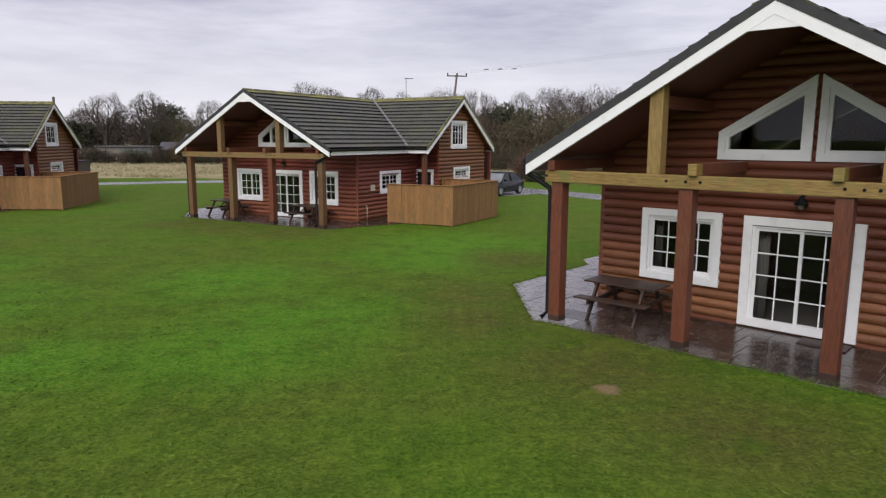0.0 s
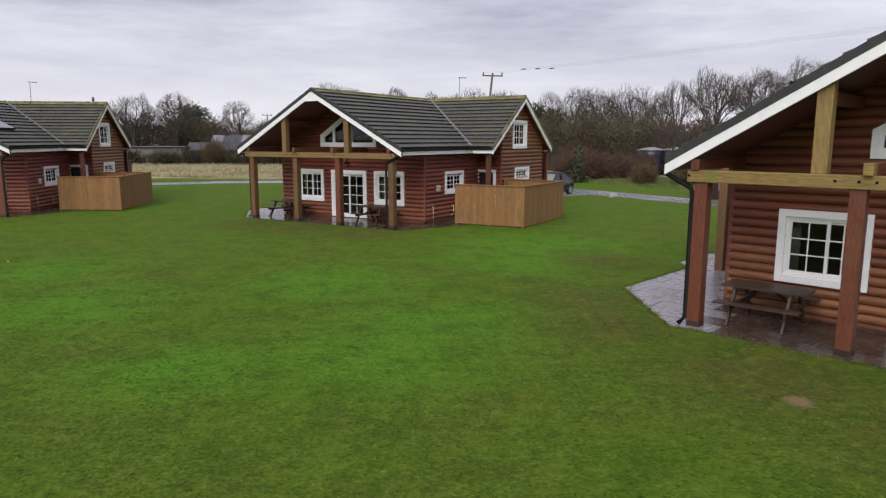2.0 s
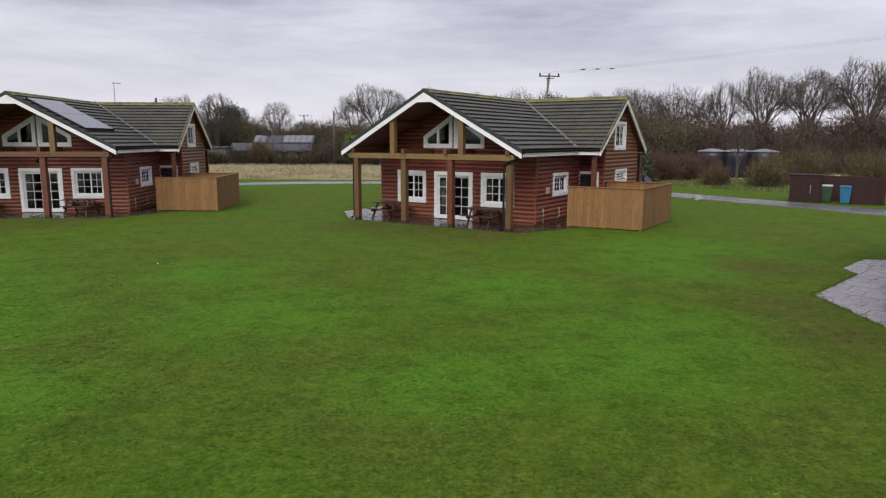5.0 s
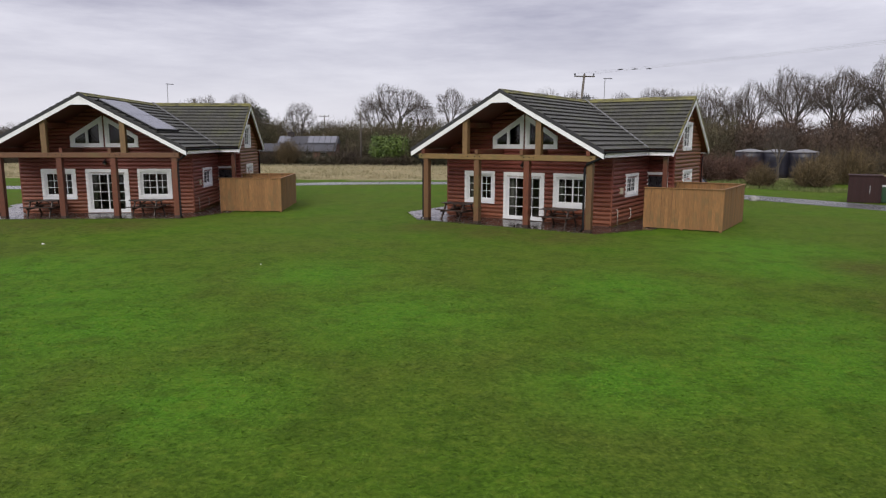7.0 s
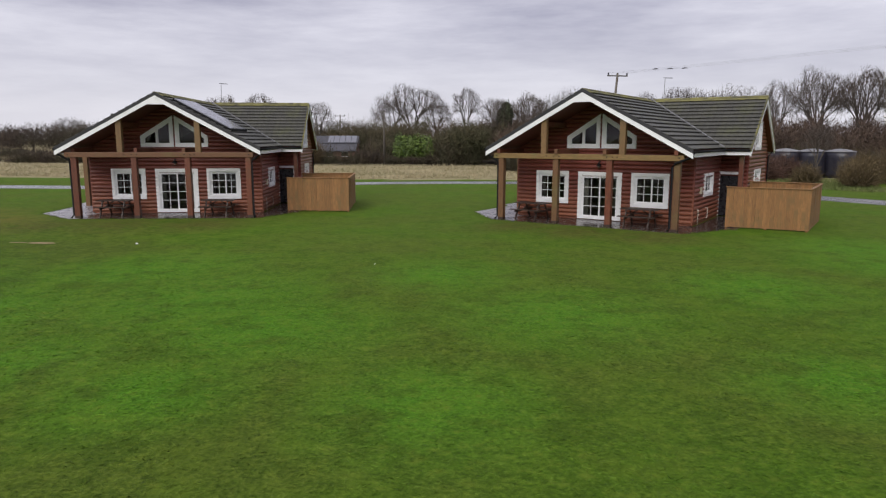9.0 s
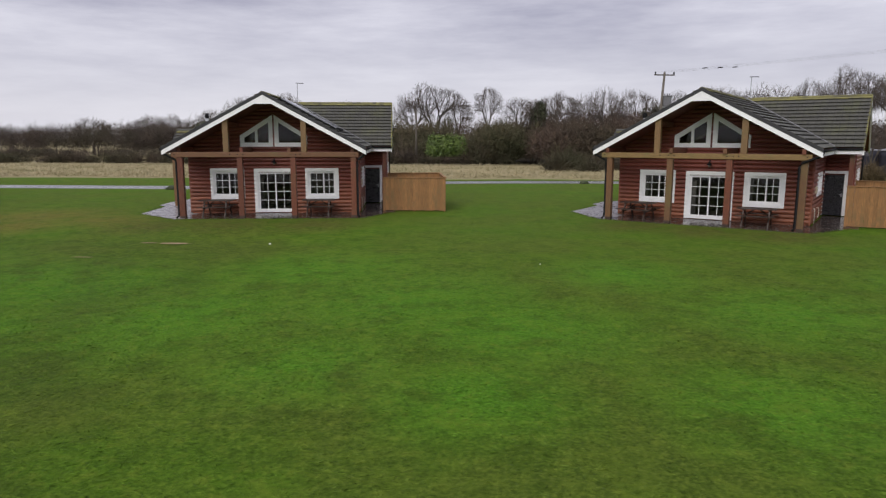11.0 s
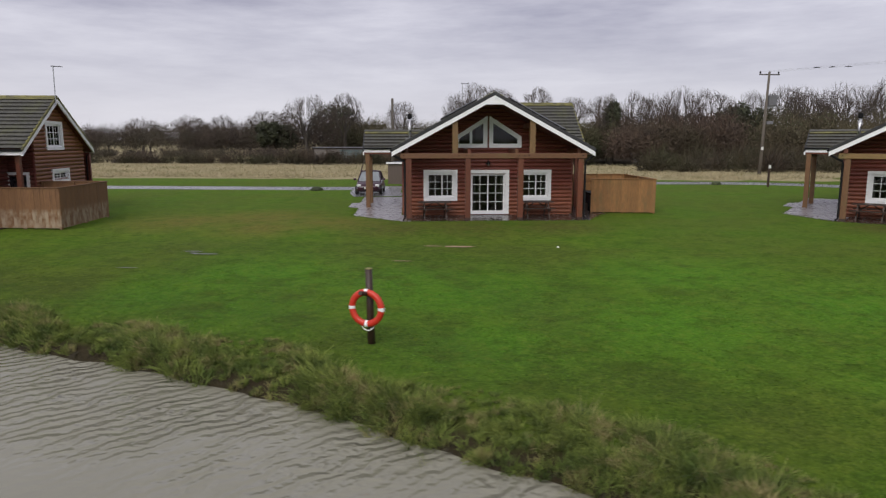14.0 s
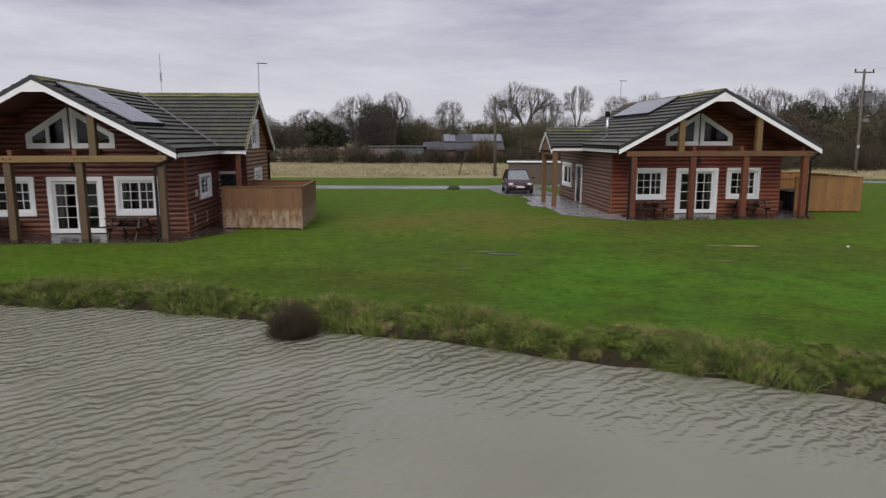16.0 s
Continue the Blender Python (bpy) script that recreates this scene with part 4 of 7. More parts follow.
    ridge_tiles(roof, (0, -0.03, Z0 - 0.015), (0, DEPTH, Z0 - 0.015), cap)
    ridge_tiles(roof, (0.2, WING_Y, Z0 - 0.011), (WING_X + 0.02, WING_Y, Z0 - 0.011), cap)
    ridge_tiles(roof, (-2.75, SIDE_Y, SIDE_Z + 0.02), (-SIDE_X - 0.02, SIDE_Y, SIDE_Z + 0.02), plain_cap)
    for sg in (-1, 1):
        bm = bmesh.new()
        lo, hi = Vector((EAVE, WING_Y + sg * WING_HALF, Z0 - drop + 0.085)), Vector((0.05, WING_Y, Z0 + 0.09))
        w = Vector((0.042, 0.042 * -sg, 0))
        q = [lo - w, lo + w, hi + w, hi - w]
        top = [bm.verts.new(v) for v in q]
        bot = [bm.verts.new(v - Vector((0, 0, 0.10))) for v in q]
        bm.faces.new(top), bm.faces.new(bot[::-1])
        for i in range(4):
            bm.faces.new((top[i], top[(i + 1) % 4], bot[(i + 1) % 4], bot[i]))
        part("valley", bm, LEAD, roof, "grey lead valley gutter")
    # verges, bargeboards, fascias
    for sg in (-1, 1):
        def slope(u, top):
            return (sg * u, top - FALL * u)
        part("verge", prism(bmesh.new(), [slope(0, Z0 + 0.045), slope(EAVE + 0.02, Z0 + 0.045), slope(EAVE + 0.02, Z0 - 0.115), slope(0, Z0 - 0.115)], "y", -0.045, 0.028), VERGE_TILE, roof)
        part("bargeboard", prism(bmesh.new(), [slope(0, Z0 - 0.118), slope(EAVE + 0.02, Z0 - 0.118), slope(EAVE + 0.02, Z0 - 0.315), slope(0, Z0 - 0.315)], "y", -0.035, 0.025), WHITE, roof, "white painted bargeboard")
    part("apex_board", prism(bmesh.new(), [(-0.38, Z0 - 0.315 - FALL * 0.38), (0.38, Z0 - 0.315 - FALL * 0.38), (0, Z0 - 0.317)], "y", -0.03, 0.02), WHITE, roof)
    for sg in (-1, 1):
        def wslope(u, top):
            return (WING_Y + sg * u, top - WFALL * u)
        part("verge", prism(bmesh.new(), [wslope(0, Z0 + 0.045), wslope(WING_HALF + 0.02, Z0 + 0.045), wslope(WING_HALF + 0.02, Z0 - 0.09), wslope(0, Z0 - 0.09)], "x", WING_X - 0.028, WING_X + 0.045), MOSSY, roof)
        part("bargeboard", prism(bmesh.new(), [wslope(0, Z0 - 0.093), wslope(WING_HALF + 0.02, Z0 - 0.093), wslope(WING_HALF + 0.02, Z0 - 0.30), wslope(0, Z0 - 0.30)], "x", WING_X - 0.025, WING_X + 0.035), WHITE, roof)

        def sslope(u, top):
            return (SIDE_Y + sg * u, top - SFALL * u)
        part("verge", prism(bmesh.new(), [sslope(0, SIDE_Z + 0.04), sslope(SIDE_HALF + 0.02, SIDE_Z + 0.04), sslope(SIDE_HALF + 0.02, SIDE_Z - 0.09), sslope(0, SIDE_Z - 0.09)], "x", -SIDE_X - 0.045, -SIDE_X + 0.028), VERGE_TILE, roof)
        part("bargeboard", prism(bmesh.new(), [sslope(0, SIDE_Z - 0.093), sslope(SIDE_HALF + 0.02, SIDE_Z - 0.093), sslope(SIDE_HALF + 0.02, SIDE_Z - 0.27), sslope(0, SIDE_Z - 0.27)], "x", -SIDE_X - 0.035, -SIDE_X + 0.025), WHITE, roof)
    part("side_gable", prism(bmesh.new(), [(SIDE_Y - 1.3, 3.0), (SIDE_Y + 1.3, 3.0), (SIDE_Y + 1.3, 3.2), (SIDE_Y, SIDE_Z - 0.2), (SIDE_Y - 1.3, 3.2)], "x", -SIDE_X + 0.04, -SIDE_X + 0.12), BROWNED_BEAM, roof)
    ez = Z0 - drop
    fascias = [((EAVE - 0.02, EAVE + 0.012, 0.03, v0 - 0.0)), ((EAVE + 0.012, WING_X - 0.03, v0 - 0.012, v0 + 0.02)), ((EAVE + 0.012, WING_X - 0.03, 12.75, 12.782)),
               ((-EAVE - 0.012, -EAVE + 0.02, 0.03, SIDE_Y - SIDE_HALF)), ((-EAVE - 0.012, -EAVE + 0.02, SIDE_Y + SIDE_HALF, DEPTH)),
               ((-SIDE_X + 0.03, -EAVE - 0.012, SIDE_Y - SIDE_HALF - 0.012, SIDE_Y - SIDE_HALF + 0.02)), ((-SIDE_X + 0.03, -EAVE - 0.012, SIDE_Y + SIDE_HALF - 0.02, SIDE_Y + SIDE_HALF + 0.012))]
    for x0, x1, y0, y1 in fascias:
        part("fascia", cubes((x0, x1, y0, y1, ez - 0.27, ez - 0.075)), WHITE, roof, "white painted fascia")
    gut = [((EAVE + 0.06, 0.0), (EAVE + 0.06, v0 - 0.05)), ((EAVE + 0.1, v0 - 0.06), (WING_X, v0 - 0.06)), ((-EAVE - 0.06, 0.0), (-EAVE - 0.06, SIDE_Y - SIDE_HALF - 0.08)), ((-EAVE - 0.1, SIDE_Y - SIDE_HALF - 0.06), (-SIDE_X, SIDE_Y - SIDE_HALF - 0.06))]
    for (x0, y0), (x1, y1) in gut:
        part("gutter", tube(bmesh.new(), [(x0, y0, ez - 0.06), (x1, y1, ez - 0.06)], 0.052, 8), BLACK, roof, "black plastic gutter", smooth=True)
    # porch frame
    for x in posts:
        post = part("post", cubes((x - 0.125, x + 0.125, 0.08, 0.33, 0.0, 2.84), bevel=0.012), POST, ch, "square red-brown timber porch post")
        part("wet_foot", cubes((x - 0.128, x + 0.128, 0.077, 0.333, 0.0, 0.13), bevel=0.008), TABLE, post, "dark wet foot")
    part("porch_beam", cubes((*beam, 0.04, 0.24, 2.84, 3.07), bevel=0.015), BEAM, ch, "weathered yellow-green timber beam")
    for x in (-1.12, 1.07):
        beam_in = part("cross_beam", cubes((x - 0.075, x + 0.075, 0.22, 2.36, 3.07, 3.27), bevel=0.01), POST, ch)
        part("beam_end", cubes((x - 0.076, x + 0.076, -0.04, 0.219, 3.07, 3.271), bevel=0.01), BEAM, beam_in, "weathered yellow-green beam end")
    for x in (-3.98, 3.98):
        part("wall_plate", cubes((x - 0.08, x + 0.08, 0.0, 2.36, 3.07, 3.27), bevel=0.01), POST, ch)
    for sg, x in zip((-1, 1), studs):
        part("stud", cubes((x - 0.125, x + 0.125, 0.07, 0.30, 3.07, 4.62), bevel=0.012), STUD, ch, "weathered yellow-green timber stud")
        part("purlin", cubes((x + sg * 0.02 - 0.09, x + sg * 0.02 + 0.09, 0.30, 2.36, 4.22, 4.44), bevel=0.01), POST, ch)
    for x in (-1.25, -1.0, 1.15, 1.4, -4.1, 4.1, -1.6, 1.6):
        part("bolt", tube(bmesh.new(), [(x, 0.03, 2.965), (x, 0.05, 2.965)], 0.026, 8), BLACK, ch)
    part("porch_post", cubes((5.22, 5.42, 6.05, 6.25, 0.0, 3.12), bevel=0.012), POST, ch)
    part("porch_beam", cubes((4.3, 5.45, 6.06, 6.24, 2.96, 3.12)), POST, ch)
    for y in (SIDE_Y - 1.45, SIDE_Y + 1.30):
        part("porch_post", cubes((-SIDE_X + 0.10, -SIDE_X + 0.33, y - 0.12, y + 0.12, 0.0, SIDE_Z - 1.19), bevel=0.012), BROWNED, ch)
    part("porch_beam", cubes((-SIDE_X + 0.12, -SIDE_X + 0.30, SIDE_Y - 1.32, SIDE_Y + 1.17, SIDE_Z - 1.38, SIDE_Z - 1.24)), BEAM, ch)
    # downpipes, lantern, meter, pipes
    part("downpipe", tube(bmesh.new(), [(-4.66, 0.06, 3.16), (-4.64, 0.06, 3.02), (-4.09, 0.13, 2.72), (-4.06, 0.14, 2.6), (-4.06, 0.14, 0.16), (-4.14, 0.02, 0.05)], 0.05, 8), BLACK, ch, "black plastic downpipe", smooth=True)
    part("downpipe", tube(bmesh.new(), [(4.66, 0.06, 3.16), (4.63, 0.03, 3.02), (3.94, 0.02, 2.74), (3.86, 0.03, 2.6), (3.86, 0.03, 0.16), (3.80, -0.05, 0.05)], 0.05, 8), BLACK, ch, "black plastic downpipe", smooth=True)
    part("downpipe", tube(bmesh.new(), [(5.66, 12.75, 3.1), (5.5, 12.4, 2.8), (5.5, 12.3, 0.1)], 0.036, 8), BLACK, ch, smooth=True)
    lamp = part("lantern", tube(bmesh.new(), [(0, 2.20, 2.66), (0, 2.20, 2.61), (0, 2.20, 2.52), (0, 2.20, 2.50)], [0.035, 0.055, 0.125, 0.12], 14), BLACK, ch, "small black wall lantern")
    part("bracket", tube(bmesh.new(), [(0, 2.38, 2.60), (0, 2.32, 2.70), (0, 2.24, 2.72), (0, 2.20, 2.65)], 0.016, 6), BLACK, lamp)
    part("back_plate", cubes((-0.05, 0.05, 2.352, 2.375, 2.50, 2.72), bevel=0.008), BLACK, lamp)
    part("bulb", tube(bmesh.new(), [(0, 2.20, 2.52), (0, 2.20, 2.49), (0, 2.20, 2.44), (0, 2.20, 2.42)], [0.03, 0.05, 0.045, 0.015], 10), CURTAIN, lamp, "frosted glass bulb cover", smooth=True)
    # sole plates below the logs
    part("sole_plate", cubes((-HALF + 0.05, HALF - 0.05, WALL_Y - 0.005, WALL_Y + 0.14, 0.0, 0.082)), LOG, ch)
    part("sole_plate", cubes((HALF - 0.13, HALF + 0.005, WALL_Y + 0.15, 7.29, 0.0, 0.082)), LOG, ch)
    part("sole_plate", cubes((-HALF - 0.005, -HALF + 0.13, WALL_Y + 0.15, 12.9, 0.0, 0.082)), LOG, ch)
    part("sole_plate", cubes((5.27, 5.405, 7.31, 12.2, 0.0, 0.082)), LOG, ch)
    part("meter_box", cubes((HALF + 0.02, HALF + 0.10, 3.34, 3.62, 1.34, 1.62), bevel=0.01), CREAM, ch, "cream plastic meter box")
    part("waste_pipe", tube(bmesh.new(), [(HALF + 0.0, 2.95, 0.70), (HALF + 0.10, 2.95, 0.70), (HALF + 0.12, 2.95, 0.64), (HALF + 0.12, 2.95, 0.05)], 0.022, 8), DRAIN, ch, smooth=True)
    part("waste_pipe", tube(bmesh.new(), [(HALF + 0.0, 4.7, 0.62), (HALF + 0.10, 4.7, 0.62), (HALF + 0.12, 4.7, 0.52), (HALF + 0.12, 4.7, 0.25), (HALF + 0.12, 4.5, 0.18)], 0.022, 8), DRAIN, ch, smooth=True)
    flue = part("flue", tube(bmesh.new(), [(-3.80, 4.65, 3.62), (-3.80, 4.65, 4.74)], 0.075, 12), STEEL, roof, "bright steel stove flue", smooth=True)
    part("cowl", tube(bmesh.new(), [(-3.80, 4.65, 4.72), (-3.80, 4.65, 4.80), (-3.80, 4.65, 4.98)], [0.085, 0.125, 0.10], 12), BLACK, roof, "black flue cowl")
    part("flashing", cubes((-4.02, -3.58, 4.42, 4.88, 3.55, 3.78)), LEAD, roof)
    return ch


chalet = build_chalet()
SITES = {"A": (5.025, 10.608, -43.287), "B": (-8.58, 29.58, -30.23), "C": (-27.69, 30.85, 7.29), "D": (-53.55, 22.23, 7.71)}
POSES = {k: pose(x, y, 0, 0, 0, a) for k, (x, y, a) in SITES.items()}
chalet.matrix_basis = POSES["B"]
CHALETS = {"B": chalet, "C": copy_thing(chalet, POSES["C"]), "D": copy_thing(chalet, POSES["D"])}
CHALETS["A"] = build_chalet(5.87, 0.566, 4.55, (-3.88, -1.26, 1.15, 3.95), (-4.14, 4.22), (-1.87, 1.72), -1.45, 0.10, TAN_MESH, 6.08, 4.27)
CHALETS["A"].matrix_basis = POSES["A"]
for k, label in (("A", "red-brown log chalet with white windows and open timber porch"), ("B", "log chalet with cross gable, white windows and plain tiled roof"),
                 ("C", "log chalet with solar panels and a steel flue on its roof"), ("D", "log chalet beside the pond with solar panels on its roof")):
    tagged(CHALETS[k], label, "house", "log chalets round the lawn")
for k in "BCD":
    for o in CHALETS[k].children:
        if o.name.startswith("window") and "angled" in o.get("label", "") and min(v.co.x for v in o.data.vertices) < -1:
            part("mullion", cubes((-0.90, -0.78, -0.052, 0.05, 3.40, 4.25)), WHITE, o)


for o in CHALETS["C"].children:
    if o.name.startswith("downpipe") and 3 < min(v.co.x for v in o.data.vertices) < 5:
        o.data = mesh_of("downpipe", tube(bmesh.new(), [(4.66, 0.06, 3.16), (4.62, 0.05, 3.0), (4.26, 0.05, 2.72), (4.215, 0.06, 2.6), (4.215, 0.06, 0.16), (4.28, -0.04, 0.05)], 0.05, 8), BLACK, True)


def restain(site, kind, material, pick=lambda o: True):
    """Gives one chalet's timbers of a kind another stain."""
    for o in CHALETS[site].children:
        if o.name.split(".")[0] == kind and pick(o):
            o.material_slots[0].link = "OBJECT"
            o.material_slots[0].material = material
            if o.get("label"):
                o["label"] = "weathered brown timber " + kind.replace("_", " ")


# the timbers have weathered differently from chalet to chalet
for site, kind, material in (("B", "post", BROWNED), ("D", "post", DARKENED), ("C", "porch_beam", BROWNED_BEAM), ("B", "porch_beam", WEATHERED), ("D", "porch_beam", WEATHERED), ("B", "stud", WEATHERED_STUD), ("C", "stud", WEATHERED_STUD)):
    restain(site, kind, material)
restain("B", "post", POST, lambda o: 1.0 < min(v.co.x for v in o.data.vertices) < 2.0)
for site in "BCD":
    for o in CHALETS[site].children:
        for end in o.children:
            if end.name.startswith("beam_end"):
                end.material_slots[0].link = "OBJECT"
                end.material_slots[0].material = BROWNED_BEAM
                end["label"] = "weathered brown beam end"
for o in [log for wall in CHALETS["D"].children for log in wall.children]:
    if o.name.startswith("log") and o.data == LOG_MESH:
        o.material_slots[0].link = "OBJECT"
        o.material_slots[0].material = LOG_DARK
# two chalets have no beam ends showing over the porch beam
for o in [o for site in "CD" for o in CHALETS[site].children_recursive]:
    if o.name.startswith("beam_end"):
        bpy.data.objects.remove(o)
    elif o.name.startswith("wall_plate"):
        o.matrix_basis = o.matrix_basis @ Matrix.Translation((0, 0.32, 0)) @ Matrix.Diagonal((1, 0.85, 1, 1))
restain("D", "stud", DARKENED, lambda o: max(v.co.x for v in o.data.vertices) > 0)


# ---- things on and round the chalets ----
def solar_panel(site, label, x0, x1, y0, y1, cols, rows):
    """A bank of panels lying on a main roof slope; x runs from the ridge, signed."""
    sg = 1 if x1 > 0 else -1
    m = POSES[site] @ Matrix.Translation((0, 0, Z0 + 0.20))
    th = thing("solar_panel", label, "solar panel", "solar panels", m=m)
    for i in range(cols):
        for j in range(rows):
            ya, yb = y0 + (y1 - y0) * i / cols + 0.01, y0 + (y1 - y0) * (i + 1) / cols - 0.01
            a, b = x0 + (x1 - x0) * j / rows, x0 + (x1 - x0) * (j + 1) / rows
            bm = bmesh.new()
            q = [(a + sg * 0.01, ya), (b - sg * 0.01, ya), (b - sg * 0.01, yb), (a + sg * 0.01, yb)]
            lo, hi = [bm.verts.new((x, y, -FALL * abs(x) - 0.045)) for x, y in q], [bm.verts.new((x, y, -FALL * abs(x))) for x, y in q]
            bm.faces.new(lo), bm.faces.new(hi[::-1])
            for k in range(4):
                bm.faces.new((lo[k], lo[(k + 1) % 4], hi[(k + 1) % 4], hi[k]))
            part("panel", bm, PANEL, th)
    # dark skirt closing the gap below the bank
    for xa, xb, ya, yb in ((x0, x1, y0 + 0.02, y0 + 0.04), (x0, x1, y1 - 0.04, y1 - 0.02), (x1 - sg * 0.04, x1 - sg * 0.02, y0 + 0.04, y1 - 0.04)):
        bm = bmesh.new()
        prism(bm, [(xa, -FALL * abs(xa) - 0.13), (xb, -FALL * abs(xb) - 0.13), (xb, -FALL * abs(xb) - 0.006), (xa, -FALL * abs(xa) - 0.006)], "y", ya, yb)
        part("skirt", bm, BLACK, th, "black edge skirt")
    for y in (y0 + 0.3, y1 - 0.3):
        bm = bmesh.new()
        prism(bm, [(x0, -FALL * abs(x0) - 0.14), (x1, -FALL * abs(x1) - 0.14), (x1, -FALL * abs(x1) - 0.047), (x0, -FALL * abs(x0) - 0.047)], "y", y - 0.03, y + 0.03)
        part("rail", bm, BLACK, th)
    for u in (x0, x1):
        part("edge_strip", cubes((u - 0.02, u + 0.02, y0 - 0.03, y1 + 0.03, -FALL * abs(u) - 0.09, -FALL * abs(u) - 0.005)), BLACK, th)
    return th


solar_panel("C", "grey solar panel bank on the lawn-side roof slope", 0.75, 3.30, 0.25, 3.40, 3, 2)
solar_panel("C", "grey solar panel bank on the drive-side roof slope", -0.42, -1.95, 4.05, 9.8, 5, 1)
solar_panel("D", "grey solar panel bank on the lichened tile roof", 0.62, 3.15, 0.30, 3.42, 3, 2)


def aerial(site, x, y, z0, z1, label, whip=False):
    th = thing("tv_aerial", label, "aerial", "roof aerials", m=POSES[site] @ Matrix.Translation((x, y, z0)))
    h = z1 - z0
    part("mast", tube(bmesh.new(), [(0, 0, 0), (0.02, 0, h)], 0.014 if whip else 0.02, 6), GALV, th)
    if whip:
        part("sleeve", tube(bmesh.new(), [(0.01, 0, h * 0.42), (0.012, 0, h * 0.60)], 0.045, 6), GALV, th)
    else:
        part("boom", tube(bmesh.new(), [(-0.08, 0, h - 0.03), (0.42, 0.1, h - 0.05)], 0.02, 6), BLACK, th)
        for i in range(4):
            u = 0.05 + 0.1 * i
            part("element", tube(bmesh.new(), [(u, 0.02 - 0.11, h - 0.04), (u, 0.02 + 0.13, h - 0.04)], 0.008, 5), BLACK, th)
    return th


aerial("B", -0.45, 13.35, 4.9, 7.27, "thin television aerial on a mast above the ridge")
aerial("C", -0.40, 13.35, 4.9, 7.26, "thin television aerial on a mast above the ridge")
aerial("D", 0.12, 12.4, 5.6, 8.0, "tall whip aerial standing on the ridge", True)
aerial("D", 5.80, 9.0, 5.3, 7.22, "thin television aerial at the wing gable")

BOARD = mesh_of("board", cubes((-0.0695, 0.0695, -0.011, 0.011, 0.0, 1.66), bevel=0.002), FENCE)
BOARD_STAINED = mesh_of("board", cubes((-0.0695, 0.0695, -0.011, 0.011, 0.0, 1.66), bevel=0.002), FENCE_STAINED)


def hot_tub_fence(site, label, board, x0=5.38, front=(2.85, 2.85)):
    """Close-boarded screen, open towards the chalet."""
    th = thing("fence", label, "fence", "close-boarded fences", m=POSES[site])
    rng = random.Random(site)
    x1, y1 = 8.50, 7.60
    runs = [((x0, front[0]), (x1, front[1])), ((x1, front[1]), (x1, y1)), ((x1, y1), (5.48, y1))]
    for (ax, ay), (bx, by) in runs:
        ln = math.hypot(bx - ax, by - ay)
        n, ang = round(ln / 0.14), math.degrees(math.atan2(by - ay, bx - ax))
        for i in range(n):
            t = (i + 0.5) / n
            part("board", board, None, th, m=pose(ax + (bx - ax) * t, ay + (by - ay) * t, 0.05 + rng.uniform(-0.006, 0.006), rng.uniform(-0.3, 0.3), rng.uniform(-0.25, 0.25), ang))
        m = pose(ax, ay, 0, 0, 0, ang)
        part("capping_rail", cubes((-0.03, ln + 0.03, -0.05, 0.06, 1.71, 1.745), bevel=0.006), board.materials[0], th, m=m)
        for z in (0.35, 1.35):
            part("rail", cubes((0, ln, 0.012, 0.06, z, z + 0.09)), board.materials[0], th, m=m)
        for k in range(3):
            u = min(max(k * ln / 2, 0.06), ln - 0.06)
            part("fence_post", cubes((u - 0.045, u + 0.045, 0.014, 0.10, 0, 1.705)), board.materials[0], th, m=m)
    return th


hot_tub_fence("B", "golden-brown close-boarded timber fence beside the chalet", BOARD, front=(2.95, 3.25))
hot_tub_fence("C", "golden-brown close-boarded timber fence round a hot tub", BOARD, 5.32, (2.95, 2.55))
hot_tub_fence("D", "brown close-boarded timber fence with pale limescale stains", BOARD_STAINED, 5.2, (3.55, 3.05))

tub = thing("hot_tub", "dark square hot tub with a grey cover inside the fence", "hot tub", m=POSES["C"] @ Matrix.Translation((6.55, 4.6, 0.03)))
part("cabinet", cubes((-1.0, 1.0, -1.0, 1.0, 0.0, 0.82), bevel=0.06), TANK, tub)
part("cover", cubes((-1.05, 1.05, -1.05, 1.05, 0.82, 0.92), bevel=0.03), BLACK, tub)
part("step", cubes((-1.36, -1.02, -0.35, 0.35, 0.0, 0.36), bevel=0.02), TABLE, tub)


def picnic_table():
    th = thing("picnic_table", "dark-stained wet wooden picnic table with attached benches on the patio", "picnic table", "picnic tables on the patios")
    top = part("tabletop", cubes((-0.55, -0.47, -0.36, 0.36, 0.66, 0.70), (0.47, 0.55, -0.36, 0.36, 0.66, 0.70)), TABLE, th)
    for i in range(5):
        y = -0.30 + 0.15 * i
        part("plank", cubes((-0.78, 0.78, y - 0.071, y + 0.071, 0.70, 0.738), bevel=0.005), TABLE, top)
    for sg in (-1, 1):
        seat = part("bench", cubes((-0.78, 0.78, sg * 0.69 - 0.10, sg * 0.69 + 0.035, 0.42, 0.455), bevel=0.005), TABLE, th)
        part("plank", cubes((-0.78, 0.78, sg * 0.69 + 0.045 * 1, sg * 0.69 + 0.16, 0.42, 0.455), bevel=0.005), TABLE, seat)
    for x in (-0.51, 0.51):
        for sg in (-1, 1):
            bm = bmesh.new()
            prism(bm, [(sg * 0.22, 0.70), (sg * 0.32, 0.70), (sg * 0.74, 0.0), (sg * 0.63, 0.0)], "x", x - 0.024, x + 0.024)
            part("leg", bm, TABLE, th)
        part("cross_bar", cubes((x + 0.026, x + 0.066, -0.80, 0.80, 0.33, 0.42), bevel=0.004), TABLE, th)
        bm = bmesh.new()
        s = 1 if x > 0 else -1
        tube(bm, [(x, 0.0, 0.38), (x - s * 0.40, 0.0, 0.68)], 0.03, 4)
        part("brace", bm, TABLE, th)
    return th


